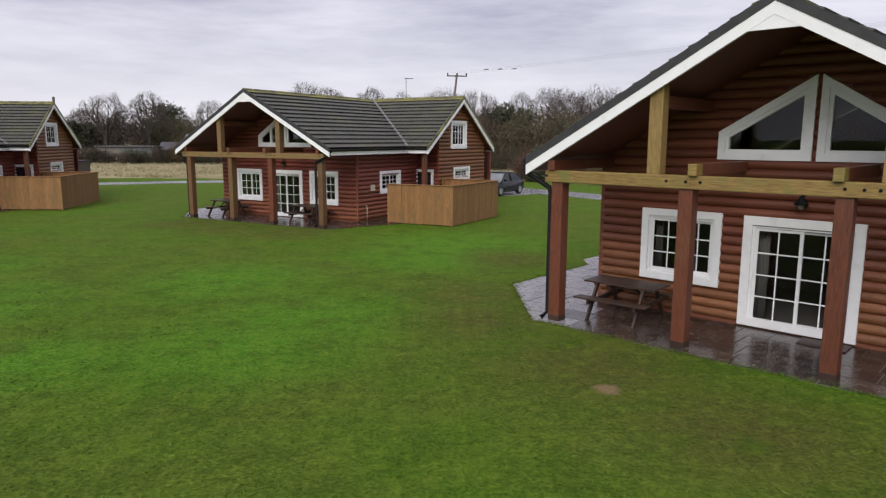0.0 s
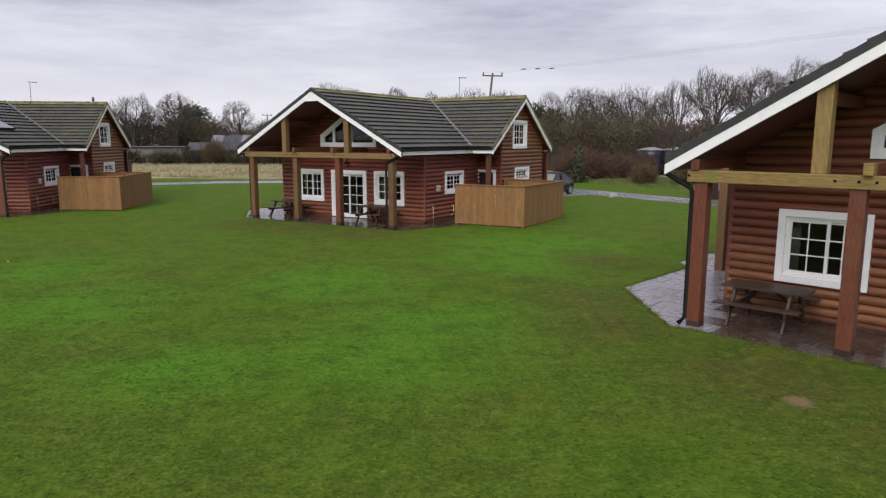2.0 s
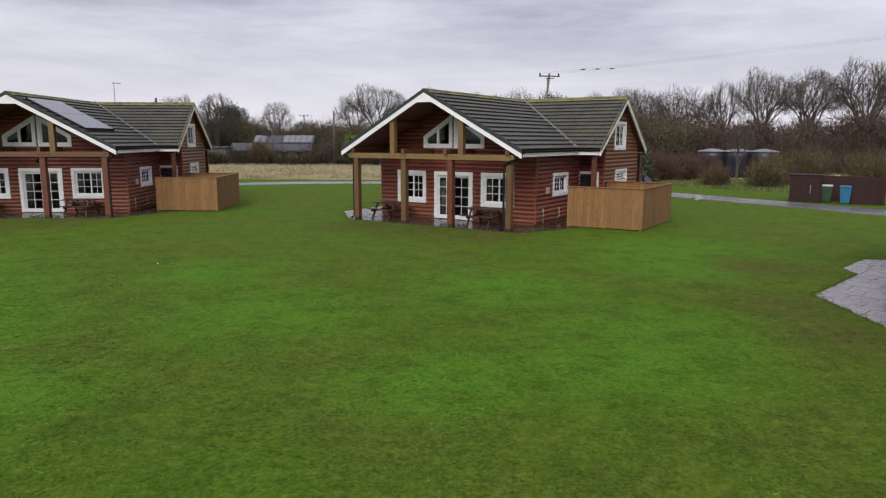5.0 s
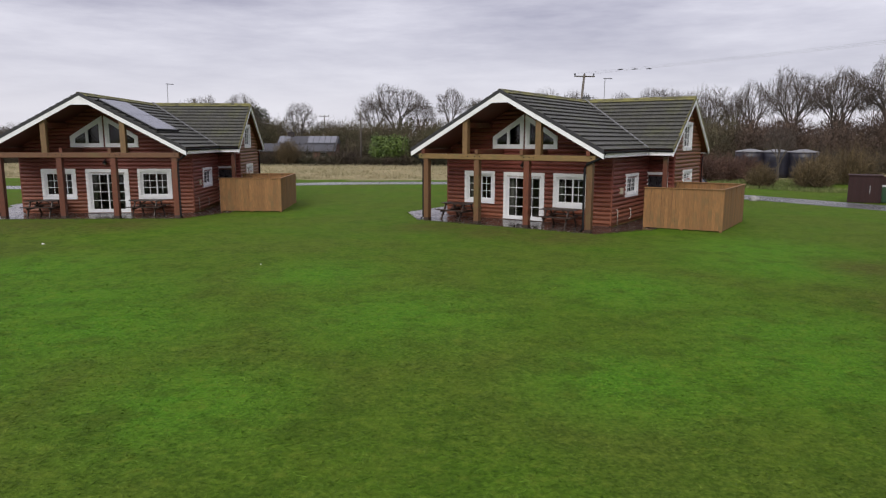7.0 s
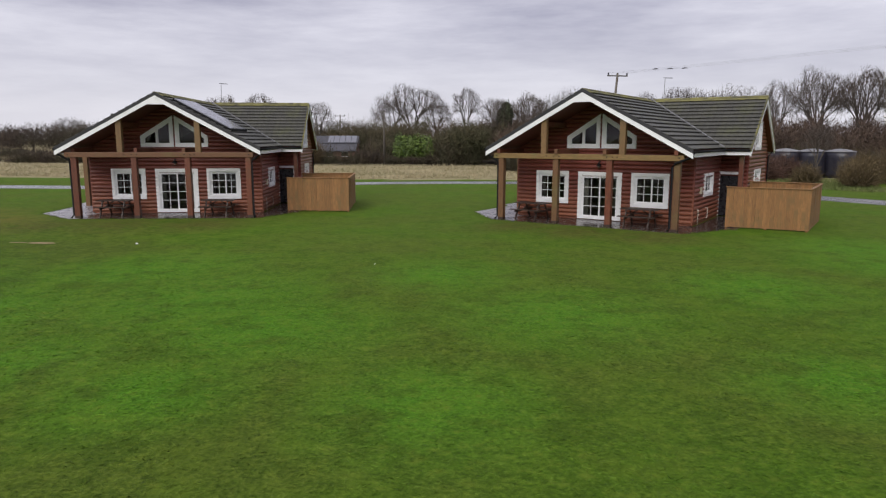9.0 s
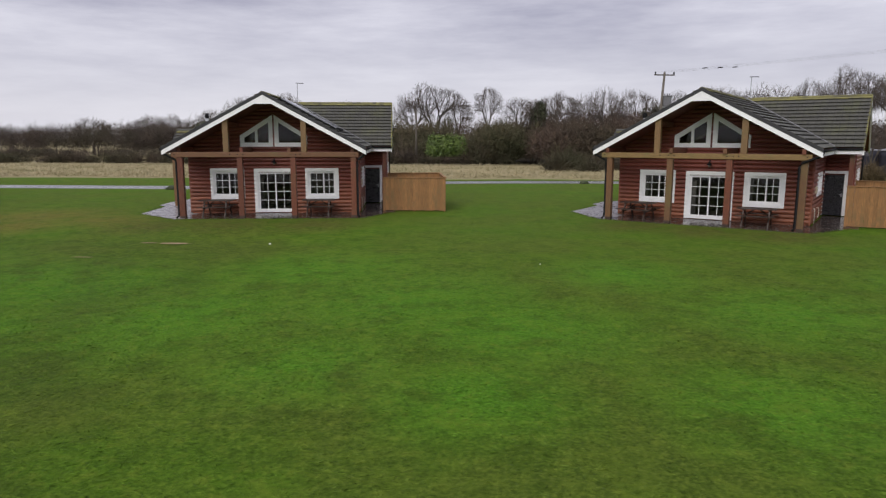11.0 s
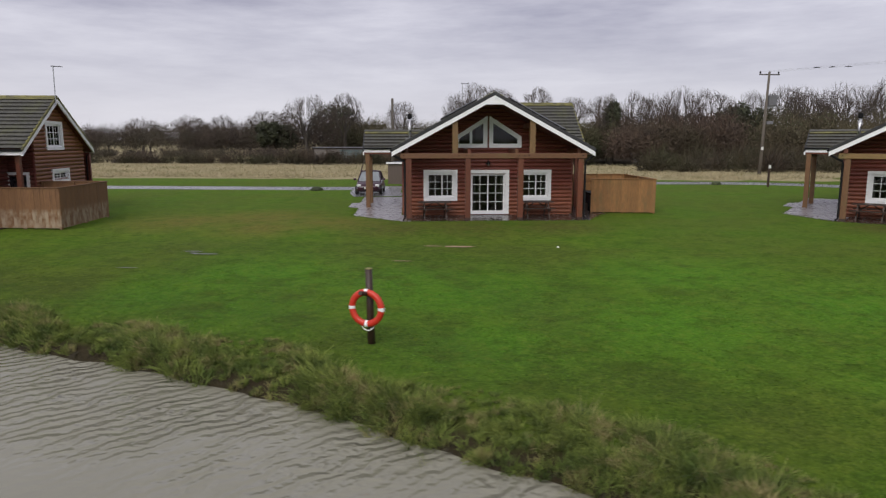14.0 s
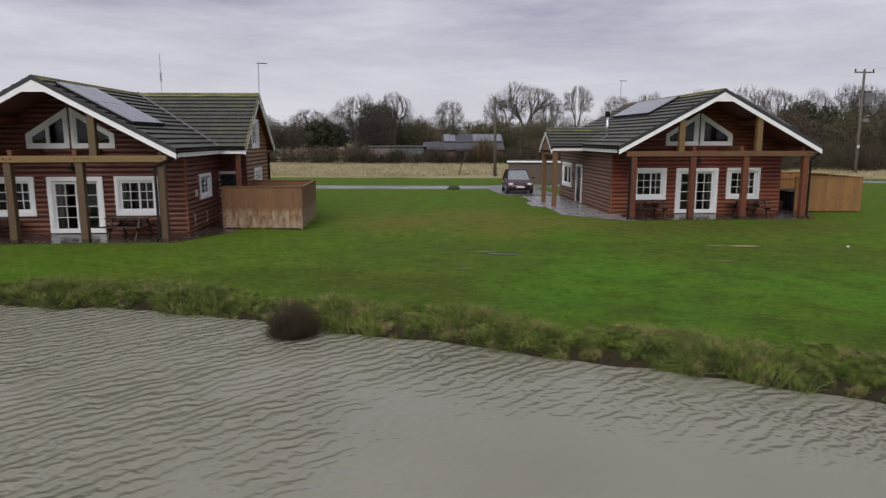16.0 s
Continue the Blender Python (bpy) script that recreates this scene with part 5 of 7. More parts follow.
table = picnic_table()
table.matrix_basis = POSES["A"] @ pose(-2.95, 1.36, 0.022, 0, 0, 2)
for site, x, y, a in (("B", -2.85, 1.30, -3), ("B", 2.25, 1.35, 3), ("C", -2.65, 1.40, 1), ("C", 2.25, 1.40, -1), ("D", -2.75, 1.4, 2), ("D", 2.35, 1.35, -4)):
    copy_thing(table, POSES[site] @ pose(x, y, 0.022, 0, 0, a))


mat = thing("doormat", "dark brown coir doormat before the patio door", "doormat", m=POSES["A"] @ Matrix.Translation((0.62, 2.02, 0.024)))
part("mat_surface", cubes((-0.40, 0.40, -0.24, 0.24, 0.0, 0.014), bevel=0.004), TABLE, mat)

# lifebuoy on its post
buoy = thing("lifebuoy", "red lifebuoy with white bands hanging on a dark timber post", "lifebuoy", m=pose(-30.04, 12.36, -0.15, 0, 0, -16))
part("post", tube(bmesh.new(), [(0.02, 0, -0.25), (0.0, 0, 0.7), (-0.02, 0, 1.43)], [0.076, 0.072, 0.068], 14), TABLE, buoy, "round dark timber post", smooth=True)
part("post_cap", tube(bmesh.new(), [(-0.02, 0, 1.432), (-0.02, 0, 1.446)], [0.070, 0.062], 14), MOSSY, buoy, "mossy post top")


def ring_piece(bm, a0, a1, r, big):
    n, s, rows = max(3, round((a1 - a0) / 0.2)), 12, []
    for i in range(n + 1):
        a = a0 + (a1 - a0) * i / n
        rows.append([bm.verts.new(((big + r * math.cos(2 * math.pi * k / s)) * math.cos(a), r * 0.8 * math.sin(2 * math.pi * k / s), (big + r * math.cos(2 * math.pi * k / s)) * math.sin(a))) for k in range(s)])
    for u, v in zip(rows, rows[1:]):
        for k in range(s):
            bm.faces.new((u[k], u[(k + 1) % s], v[(k + 1) % s], v[k]))
    return bm


hang = Matrix.Translation((-0.01, -0.13, 0.70))
part("float_ring", ring_piece(bmesh.new(), 0, 2 * math.pi, 0.065, 0.305), RED, buoy, "red plastic ring", hang, True)
for a in (0, math.pi / 2, math.pi, 1.5 * math.pi):
    part("white_band", ring_piece(bmesh.new(), a - 0.10, a + 0.10, 0.068, 0.305), WHITE, buoy, "white reflective band", hang, True)
part("grab_rope", tube(bmesh.new(), [(0.14 * math.sin(0.3 * k), -0.12, 0.42 - 0.16 * math.cos(0.3 * k)) for k in range(-5, 6)], 0.012, 6), WHITE, buoy, "sagging white grab rope")
part("peg", tube(bmesh.new(), [(0, -0.03, 0.95), (0, -0.22, 1.0), (0, -0.40, 1.05)], [0.05, 0.045, 0.04], 10), TABLE, buoy, "stout dark peg")


# ---- vehicles ----
def car(name, label, paint, m, tall=1.0, length=4.1, rear=0.45, rake=0.12):
    """Hatchback heading along +x, standing at the origin."""
    th = thing(name, label, "car", m=m)
    L, W, Hh = length / 2, 0.87, 1.5 * tall
    belt = 0.92 * (0.6 + 0.4 * tall)
    # stations: x, half width at the sill, half width at the belt, height of sill, belt or bonnet line
    low = [(-L, 0.70, 0.72, 0.42, belt - 0.10), (-L + 0.12, 0.82, 0.82, 0.26, belt), (-L * 0.55, W, W, 0.20, belt), (0, W, W, 0.20, belt - 0.01), (L * 0.40, W, W, 0.20, belt - 0.03),
           (L * 0.55, W, W - 0.03, 0.20, belt - 0.06), (L - 0.25, 0.82, 0.76, 0.22, belt - 0.20), (L, 0.62, 0.60, 0.34, belt - 0.36)]
    bm = bmesh.new()
    rings = []
    for x, w0, w1, z0, z1 in low:
        rings.append([bm.verts.new(c) for c in ((x, -w0 * 0.9, z0), (x, -w0, z0 + 0.12), (x, -w1 * 1.01, (z0 + z1) / 2 + 0.05), (x, -w1 * 0.94, z1 - 0.02), (x, -w1 * 0.8, z1 + 0.02), (x, w1 * 0.8, z1 + 0.02), (x, w1 * 0.94, z1 - 0.02), (x, w1 * 1.01, (z0 + z1) / 2 + 0.05), (x, w0, z0 + 0.12), (x, w0 * 0.9, z0))])
    for u, v in zip(rings, rings[1:]):
        for k in range(10):
            bm.faces.new((u[k], u[(k + 1) % 10], v[(k + 1) % 10], v[k]))
    bm.faces.new(rings[0]), bm.faces.new(rings[-1][::-1])
    bmesh.ops.subdivide_edges(bm, edges=bm.edges[:], cuts=1, use_grid_fill=True, smooth=0.5)
    body = part("body", bm, paint, th, smooth=True)
    # cabin: dark glass with a painted roof and pillars
    cab = [(-L + 0.10, 0.74, belt), (-L + rear, 0.58, Hh - 0.10), (-L * 0.35, 0.60, Hh - 0.015), (L * (rake - 0.12), 0.60, Hh), (L * rake, 0.59, Hh - 0.03), (L * 0.53, 0.76, belt - 0.06)]
    for name, k, glass in (("rear_window", 0, CARGLASS), ("windscreen", 4, SKY_SCREEN)):
        bm = bmesh.new()
        (xa, wa, za), (xb, wb, zb) = cab[k], cab[k + 1]
        bm.faces.new([bm.verts.new(c) for c in ((xa, -wa, za), (xa, wa, za), (xb, wb, zb), (xb, -wb, zb))])
        part(name, bm, glass, th, "reflecting glass").modifiers.new("thick", "SOLIDIFY").thickness = 0.012
    for sg in (-1, 1):
        bm = bmesh.new()
        bm.faces.new([bm.verts.new((x, sg * w, z)) for x, w, z in cab])
        part("side_window", bm, CARGLASS, th, "dark reflecting glass").modifiers.new("thick", "SOLIDIFY").thickness = 0.012
    bm = bmesh.new()
    q = [(-L + rear - 0.10, 0.575, Hh - 0.115), (-L + rear + 0.18, 0.585, Hh - 0.055), (-L * 0.35, 0.60, Hh), (L * (rake - 0.12), 0.60, Hh + 0.02), (L * rake + 0.05, 0.58, Hh - 0.02)]
    t0 = [[bm.verts.new((x, y, z + (0.03 if abs(y) < 0.3 else 0))) for y in (-w - 0.02, -w * 0.4, w * 0.4, w + 0.02)] for x, w, z in q]
    for u, v in zip(t0, t0[1:]):
        for k in range(3):
            bm.faces.new((u[k], u[k + 1], v[k + 1], v[k]))
    roof = part("roof", bm, paint, th, smooth=True)
    roof.modifiers.new("thick", "SOLIDIFY").thickness = 0.035
    for sg in (-1, 1):
        for a, b in (((L * 0.53, 0.77, belt - 0.05), (L * rake, 0.60, Hh - 0.01)), ((-L + 0.12, 0.75, belt), (-L + rear, 0.59, Hh - 0.08)), ((-L * 0.15, 0.775, belt), (-L * 0.12, 0.615, Hh - 0.01))):
            part("pillar", tube(bmesh.new(), [(a[0], sg * a[1], a[2]), (b[0], sg * b[1], b[2])], 0.04, 6), paint, th)
        part("wing_mirror", cubes((L * 0.40, L * 0.46, sg * 0.98 - 0.09, sg * 0.98 + 0.09, belt + 0.02, belt + 0.15), bevel=0.03), paint, th)
        part("headlight", cubes((L - 0.30, L - 0.06, sg * 0.60 - 0.14, sg * 0.60 + 0.14, belt - 0.36, belt - 0.20), bevel=0.05), LENS, th, "clear headlight")
        part("tail_light", cubes((-L - 0.01, -L + 0.15, sg * 0.68 - 0.09, sg * 0.68 + 0.09, belt - 0.25, belt + 0.02), bevel=0.03), RED, th, "red tail light")
        for x in (-L * 0.62, L * 0.63):
            wheel = part("wheel", tube(bmesh.new(), [(x, sg * 0.70, 0.315), (x, sg * 0.80, 0.315), (x, sg * 0.885, 0.315), (x, sg * 0.895, 0.315)], [0.30, 0.315, 0.31, 0.285], 20), RUBBER, th)
            part("rim", tube(bmesh.new(), [(x, sg * 0.87, 0.315), (x, sg * 0.902, 0.315), (x, sg * 0.906, 0.315)], [0.215, 0.21, 0.05], 14), GALV, wheel, "silver wheel rim")
    part("grille", cubes((L - 0.10, L + 0.012, -0.36, 0.36, belt - 0.50, belt - 0.40), (L - 0.16, L - 0.005, -0.5, 0.5, 0.30, 0.40), bevel=0.02), BLACK, th)
    part("number_plate", cubes((L - 0.03, L + 0.022, -0.26, 0.26, 0.42, 0.53), bevel=0.004), PLATE, th, "plain blank plate")
    return th


car("hatchback", "dark graphite hatchback parked beside the lane", DARKPAINT, pose(3.75, 44.9, 0.03, 0, 0, -126), tall=0.97, length=3.95, rear=0.80)
car("people_carrier", "maroon compact people carrier parked on the tarmac spur", REDPAINT, pose(-36.15, 45.9, 0.03, 0, 0, -85), tall=1.02, length=3.8, rake=0.02)


# ---- bin store, tanks, poles, far buildings ----
store = thing("bin_store", "dark red-brown timber bin store beside the lane", "bin store", m=pose(12.75, 42.6, 0, 0, 0, -27))
for i in range(12):
    part("board", cubes((0.14 * i, 0.14 * i + 0.135, -0.012, 0.012, 0.03, 1.62)), STAINED_SHED, store)
part("side_panel", cubes((0, 0.03, 0.012, 1.5, 0.03, 1.62)), STAINED_SHED, store)
part("side_panel", cubes((1.68, 1.71, 0.012, 1.5, 0.03, 1.62)), STAINED_SHED, store)
part("back_panel", cubes((0, 5.0, 1.5, 1.53, 0.03, 1.55)), STAINED_SHED, store)
part("roof_board", cubes((-0.05, 1.76, -0.06, 1.6, 1.625, 1.66)), STAINED_SHED, store)
part("bolt_handle", cubes((1.10, 1.13, -0.04, -0.012, 0.55, 1.05)), GALV, store)
for i in range(12):
    part("board", cubes((3.25 + 0.14 * i, 3.385 + 0.14 * i, -0.212, -0.188, 0.03, 1.52)), STAINED_SHED, store)


def wheelie_bin(paint, lid, label, m):
    th = thing("wheelie_bin", label, "bin", "wheelie bins", m=m)
    bm = bmesh.new()
    lo, hi = [bm.verts.new(c) for c in ((-0.23, -0.25, 0.06), (0.23, -0.25, 0.06), (0.23, 0.25, 0.06), (-0.23, 0.25, 0.06))], [bm.verts.new(c) for c in ((-0.29, -0.36, 0.98), (0.29, -0.36, 0.98), (0.29, 0.33, 0.98), (-0.29, 0.33, 0.98))]
    bm.faces.new(lo), bm.faces.new(hi[::-1])
    for k in range(4):
        bm.faces.new((lo[k], lo[(k + 1) % 4], hi[(k + 1) % 4], hi[k]))
    part("bin_body", bm, paint, th)
    part("lid", cubes((-0.31, 0.31, -0.40, 0.36, 0.98, 1.06), bevel=0.03), lid, th)
    for sg in (-1, 1):
        part("wheel", tube(bmesh.new(), [(sg * 0.24, 0.27, 0.1), (sg * 0.29, 0.27, 0.1)], 0.1, 12), RUBBER, th)
    return th


wheelie_bin(BINGREEN, LIDGREY, "green wheelie bin with a pale lid in the store", pose(14.75, 42.15, 0.0, 0, 0, -27))
wheelie_bin(BINBLUE, BINBLUE, "blue wheelie bin beside the store", pose(15.35, 41.2, 0.0, 0, 0, -30))

for x, y, r in ((17.9, 71.6, 1.4), (20.1, 70.6, 1.35), (22.2, 69.4, 1.35)):
    tank = thing("storage_tank", "dark ribbed storage tank with a low grey lid among scrub", "tank", "storage tanks", m=Matrix.Translation((x, y, 0)))
    part("tank_body", tube(bmesh.new(), [(0, 0, 0), (0, 0, 0.5), (0, 0, 1.0), (0, 0, 1.5), (0, 0, 2.0), (0, 0, 2.55)], [r, r * 1.02, r, r * 1.02, r, r], 28), TANK, tank, smooth=True)
    part("lid", tube(bmesh.new(), [(0, 0, 2.55), (0, 0, 2.62), (0, 0, 2.84), (0, 0, 2.86)], [r * 1.04, r * 1.02, 0.35, 0.1], 28), WEATHERED_LID, tank, "weathered grey lid")


def utility_pole(label, base, top, arm=True, box_on=False):
    th = thing("utility_pole", label, "utility pole", "utility poles", m=Matrix.Translation(base))
    d = Vector(top) - Vector(base)
    part("shaft", tube(bmesh.new(), [(0, 0, -0.3), d * 0.5, d], [0.17, 0.145, 0.115], 10), POLE, th, smooth=True)
    if arm:
        turn = Matrix.Translation(d) @ pose(0, 0, -0.25, 0, 0, 12)
        part("cross_arm", cubes((-1.15, 1.15, -0.06, 0.06, -0.06, 0.06)), POLE, th, m=turn)
        for x in (-1.05, 0.0, 1.05):
            part("insulator", tube(bmesh.new(), [(x, 0, 0.06), (x, 0, 0.16), (x, 0, 0.30), (x, 0, 0.34)], [0.03, 0.09, 0.07, 0.03], 8), BLACK, th, m=turn)
    if box_on:
        tm = Matrix.Translation(d * 0.72)
        part("transformer", cubes((0.12, 0.95, -0.35, 0.35, -0.55, 0.45), bevel=0.04), DULL_STEEL, th, "grey steel transformer", tm)
        part("transformer_lid", cubes((0.08, 1.0, -0.4, 0.4, 0.45, 0.54), bevel=0.02), DULL_STEEL, th, m=tm)
        part("fuse_box", cubes((0.2, 0.85, -0.2, 0.2, 0.0, 0.32), bevel=0.03), DULL_STEEL, th, "small grey fuse box", Matrix.Translation(d * 0.49))
        part("bracket", cubes((0.0, 0.3, -0.04, 0.04, 0.08, 0.16)), DULL_STEEL, th, m=Matrix.Translation(d * 0.49))
        part("bracket", cubes((0.0, 0.9, -0.05, 0.05, -0.7, -0.56)), GALV, th, m=tm)
        for x in (0.3, 0.55, 0.8):
            part("bushing", tube(bmesh.new(), [(x, 0, 0.54), (x, 0, 0.76)], 0.05, 6), BLACK, th, m=tm)
        part("warning_sign", cubes((-0.12, 0.12, -0.16, -0.15, 0, 0.3)), PLATE, th, m=Matrix.Translation(d * 0.24))
    return th


utility_pole("leaning timber utility pole with crossarm and grey transformer", (0.3, 73.6, 0), (1.5, 76.0, 10.75), box_on=True)
utility_pole("slim timber utility pole at the field edge", (-37.5, 65.4, 0), (-37.6, 66.2, 7.6), arm=False)
utility_pole("slim timber utility pole behind the far hedge", (-28.6, 106.5, 0), (-28.6, 106.5, 8.1), arm=False)
utility_pole("distant timber utility pole with crossarm", (-47.7, 163, 0), (-47.7, 163, 9.5))
utility_pole("timber utility pole carrying the overhead wires", (44.7, 34.3, 0), (44.7, 34.3, 12.1))
for k, off in enumerate((-1.0, 0.0, 1.0)):
    a, b = Vector((1.5 + off * 0.98, 76.0 + off * 0.2, 10.8)), Vector((44.7 + off * 0.98, 34.3 + off * 0.2, 12.2))
    pts = [a.lerp(b, i / 24) - Vector((0, 0, 0.6 * 4 * (i / 24) * (1 - i / 24) * 0.35)) for i in range(25)]
    wire = thing("overhead_wire", "thin dark overhead power wire", "wire", "overhead wires", m=Matrix.Translation(a))
    part("conductor", tube(bmesh.new(), [q - a for q in pts], 0.0055, 4), GALV, wire)
    q = a.lerp(b, 0.092 + 0.010 * k) - a
    part("diverter", tube(bmesh.new(), [q + Vector((-0.25, 0.2, -0.14)), q + Vector((0, 0, -0.11)), q + Vector((0.25, -0.2, -0.14))], [0.02, 0.055, 0.02], 8), BLACK, wire, "dark bird diverter")
marker = thing("marker_post", "short dark timber marker post beside the lane", "post", m=Matrix.Translation((-6.2, 54.6, 0)))
part("shaft", cubes((-0.07, 0.07, -0.07, 0.07, -0.1, 1.75), bevel=0.01), TABLE, marker)
part("sign_plate", cubes((-0.09, 0.09, -0.10, -0.075, 1.45, 1.70)), PLATE, marker)

# farm range: tiled upper roof with panels over a lower slope, brick below
farm = thing("farm_building", "low brick farm building with slate roof and solar panels", "farm building", m=pose(-40.8, 119.0, 0, 0, 0, 6))
part("wall", cubes((-5.2, 5.2, 0, 8, 0, 1.72)), BRICK, farm)
part("upper_wall", cubes((-5.2, 5.2, 2.6, 7.4, 1.72, 3.0)), BRICK, farm)
part("roof", prism(bmesh.new(), [(2.2, 2.98), (7.8, 2.98), (5.0, 4.35)], "x", -5.4, 5.4), SLATE, farm, "dark slate upper roof")
part("lower_roof", prism(bmesh.new(), [(-0.4, 1.60), (2.59, 2.94), (2.59, 3.04), (-0.4, 1.74)], "x", -9.0, 5.3), SLATE, farm, "dark slate lower slope")
part("wall", cubes((-8.8, -5.21, 0.3, 2.5, 0, 1.72)), BRICK, farm)
for i in (0, 1, 5, 6, 7, 8, 9):
    part("solar_panel", prism(bmesh.new(), [(2.35, 3.10), (4.8, 4.30), (4.77, 4.37), (2.32, 3.17)], "x", -5.2 + 1.04 * i, -4.26 + 1.04 * i), PANEL, farm)
part("chimney", cubes((-3.9, -2.7, 4.6, 5.4, 4.0, 5.1)), DARKBRICK, farm)
part("chimney_pot", tube(bmesh.new(), [(-3.3, 5.0, 5.1), (-3.3, 5.0, 5.5)], 0.16, 8), DARKBRICK, farm)
for x in (-3, 0, 2.6):
    win = part("window", cubes((x, x + 1.2, -0.04, 0.0, 0.75, 1.5)), CARGLASS, farm)
    part("window_frame", cubes((x - 0.06, x + 1.26, -0.06, -0.041, 0.68, 0.75), (x - 0.06, x + 1.26, -0.06, -0.041, 1.5, 1.56)), WHITE, win)
barn = thing("outbuilding", "low flat-roofed outbuilding with glazed walls in the farm yard", "outbuilding", m=pose(-54, 115, 0, 0, 0, 4))
part("wall", cubes((-4.5, 4.6, 0, 4, 0, 2.12)), RENDERED, barn)
part("roof", cubes((-4.9, 5.0, -0.4, 4.4, 2.26, 2.36)), DULL_STEEL, barn, "pale flat roof edge")
part("roof_deck", cubes((-4.6, 4.7, -0.1, 4.1, 2.12, 2.26)), DARKBRICK, barn)
for i in range(4):
    part("glazing", cubes((-0.1 + 1.15 * i, 0.95 + 1.15 * i, -0.04, 0.0, 0.3, 1.95)), GREENHOUSE, barn, "pale greenish glazing")
stake = thing("stake", "leaning weathered stake standing in the field", "stake", m=Matrix.Translation((-41.2, 67.0, 0)))
part("shaft", tube(bmesh.new(), [(0, 0, -0.2), (0.35, 0, 0.95), (0.42, 0, 1.15)], 0.06, 6), TABLE, stake)
part("top", tube(bmesh.new(), [(0.42, 0, 1.15), (0.95, 0.05, 2.25)], 0.055, 6), POLE, stake, "pale weathered upper half")
shed = thing("garage", "low brown boarded garage with a pale roof edge", "shed", m=pose(-33.6, 55.5, 0, 0, 0, -6))
part("wall", cubes((-2.9, 2.9, 0, 3.0, 0, 1.75)), BOARDING, shed)
part("roof", cubes((-3.0, 3.0, -0.12, 3.1, 1.75, 1.81)), SLATE, shed)
part("roof_edge", cubes((-3.02, 3.02, -0.16, -0.122, 1.69, 1.82)), WHITE, shed)


def boulder(x, y, r, label, seed, material=STONE, flat=0.72):
    bm = bmesh.new()
    bmesh.ops.create_icosphere(bm, subdivisions=3, radius=r)
    for v in bm.verts:
        n = noise.noise(v.co * 1.6 / r + Vector((seed, 0, 0)))
        v.co *= 1 + 0.28 * n
        v.co.z = v.co.z * flat + r * flat * 0.45
    solid("boulder", bm, material, label, "boulder", "boulders along the lane", m=Matrix.Translation((x, y, float(ground_height(np.array(float(x)), np.array(float(y)))))), smooth=True)


boulder(7.5, 43.2, 0.30, "pale grey boulder at the grass edge by the lane", 1)
MOSSROCK = surface("mossy_stone", (0.020, 0.028, 0.012), (0.065, 0.075, 0.035), 6, rough=0.95, bump=0.6, depth=0.04)
for i, (x, y, r) in enumerate(((-40.6, 48.4, 0.42), (-9.4, 57.0, 0.40), (-33.3, 53.0, 0.40))):
    boulder(x, y, r, "dark moss-covered boulder at the lane's edge", 5 + i, MOSSROCK, 0.48)
boulder(-25.37, 24.07, 0.045, "small white stone on the lawn", 9, WHITE)
boulder(-15.87, 20.05, 0.022, "small white stone on the lawn", 12, WHITE)


def puddle(x, y, rx, ry, seed, name="puddle", material=None, label="shallow rain puddle lying in the turf"):
    bm = bmesh.new()
    n = 36
    ring = [(x + rx * math.cos(2 * math.pi * k / n) * (1 + 0.5 * noise.noise(Vector((seed, k * 0.6, 0)))), y + ry * math.sin(2 * math.pi * k / n) * (1 + 0.6 * noise.noise(Vector((seed + 4, k * 0.6, 0))))) for k in range(n)]
    z = float(ground_height(np.array(x), np.array(y))) + 0.02
    bm.faces.new([bm.verts.new((u, v, z)) for u, v in ring])
    solid(name, bm, material or PUDDLE, label, name.replace("_", " "), kind="structure")


puddle(-38.1, 22.3, 0.36, 0.08, 1)
puddle(-37.45, 21.8, 0.48, 0.08, 3)
puddle(-38.75, 19.2, 0.36, 0.035, 12)
puddle(-37.9, 21.95, 0.16, 0.07, 5)
puddle(-28.95, 24.0, 0.55, 0.16, 7, "bare_patch", SAND, "bare sandy patch worn in the turf")
puddle(-29.9, 24.05, 0.35, 0.07, 9, "bare_patch", SAND, "bare sandy patch worn in the turf")
puddle(-30.6, 21.0, 0.35, 0.05, 15, "bare_patch", SAND, "bare sandy patch worn in the turf")


# ---- trees, scrub, grass ----
def tubes_mesh(name, limbs, material, sides):
    """Joins many tapered limbs, each a list of (point, radius), into one mesh."""
    verts, faces = [], []
    ang = [2 * math.pi * k / sides for k in range(sides)]
    for limb in limbs:
        base = len(verts)
        d = limb[-1][0] - limb[0][0]
        d = d / (np.linalg.norm(d) + 1e-9)
        s = np.cross(d, (0.0, 0.0, 1.0) if abs(d[2]) < 0.9 else (1.0, 0.0, 0.0))
        s = s / (np.linalg.norm(s) + 1e-9)
        t = np.cross(d, s)
        for q, r in limb:
            for a in ang:
                verts.append(q + r * (math.cos(a) * s + math.sin(a) * t))
        for i in range(len(limb) - 1):
            for k in range(sides):
                a, b = base + i * sides + k, base + i * sides + (k + 1) % sides
                faces.append((a, b, b + sides, a + sides))
    return from_arrays(name, verts, faces, material)


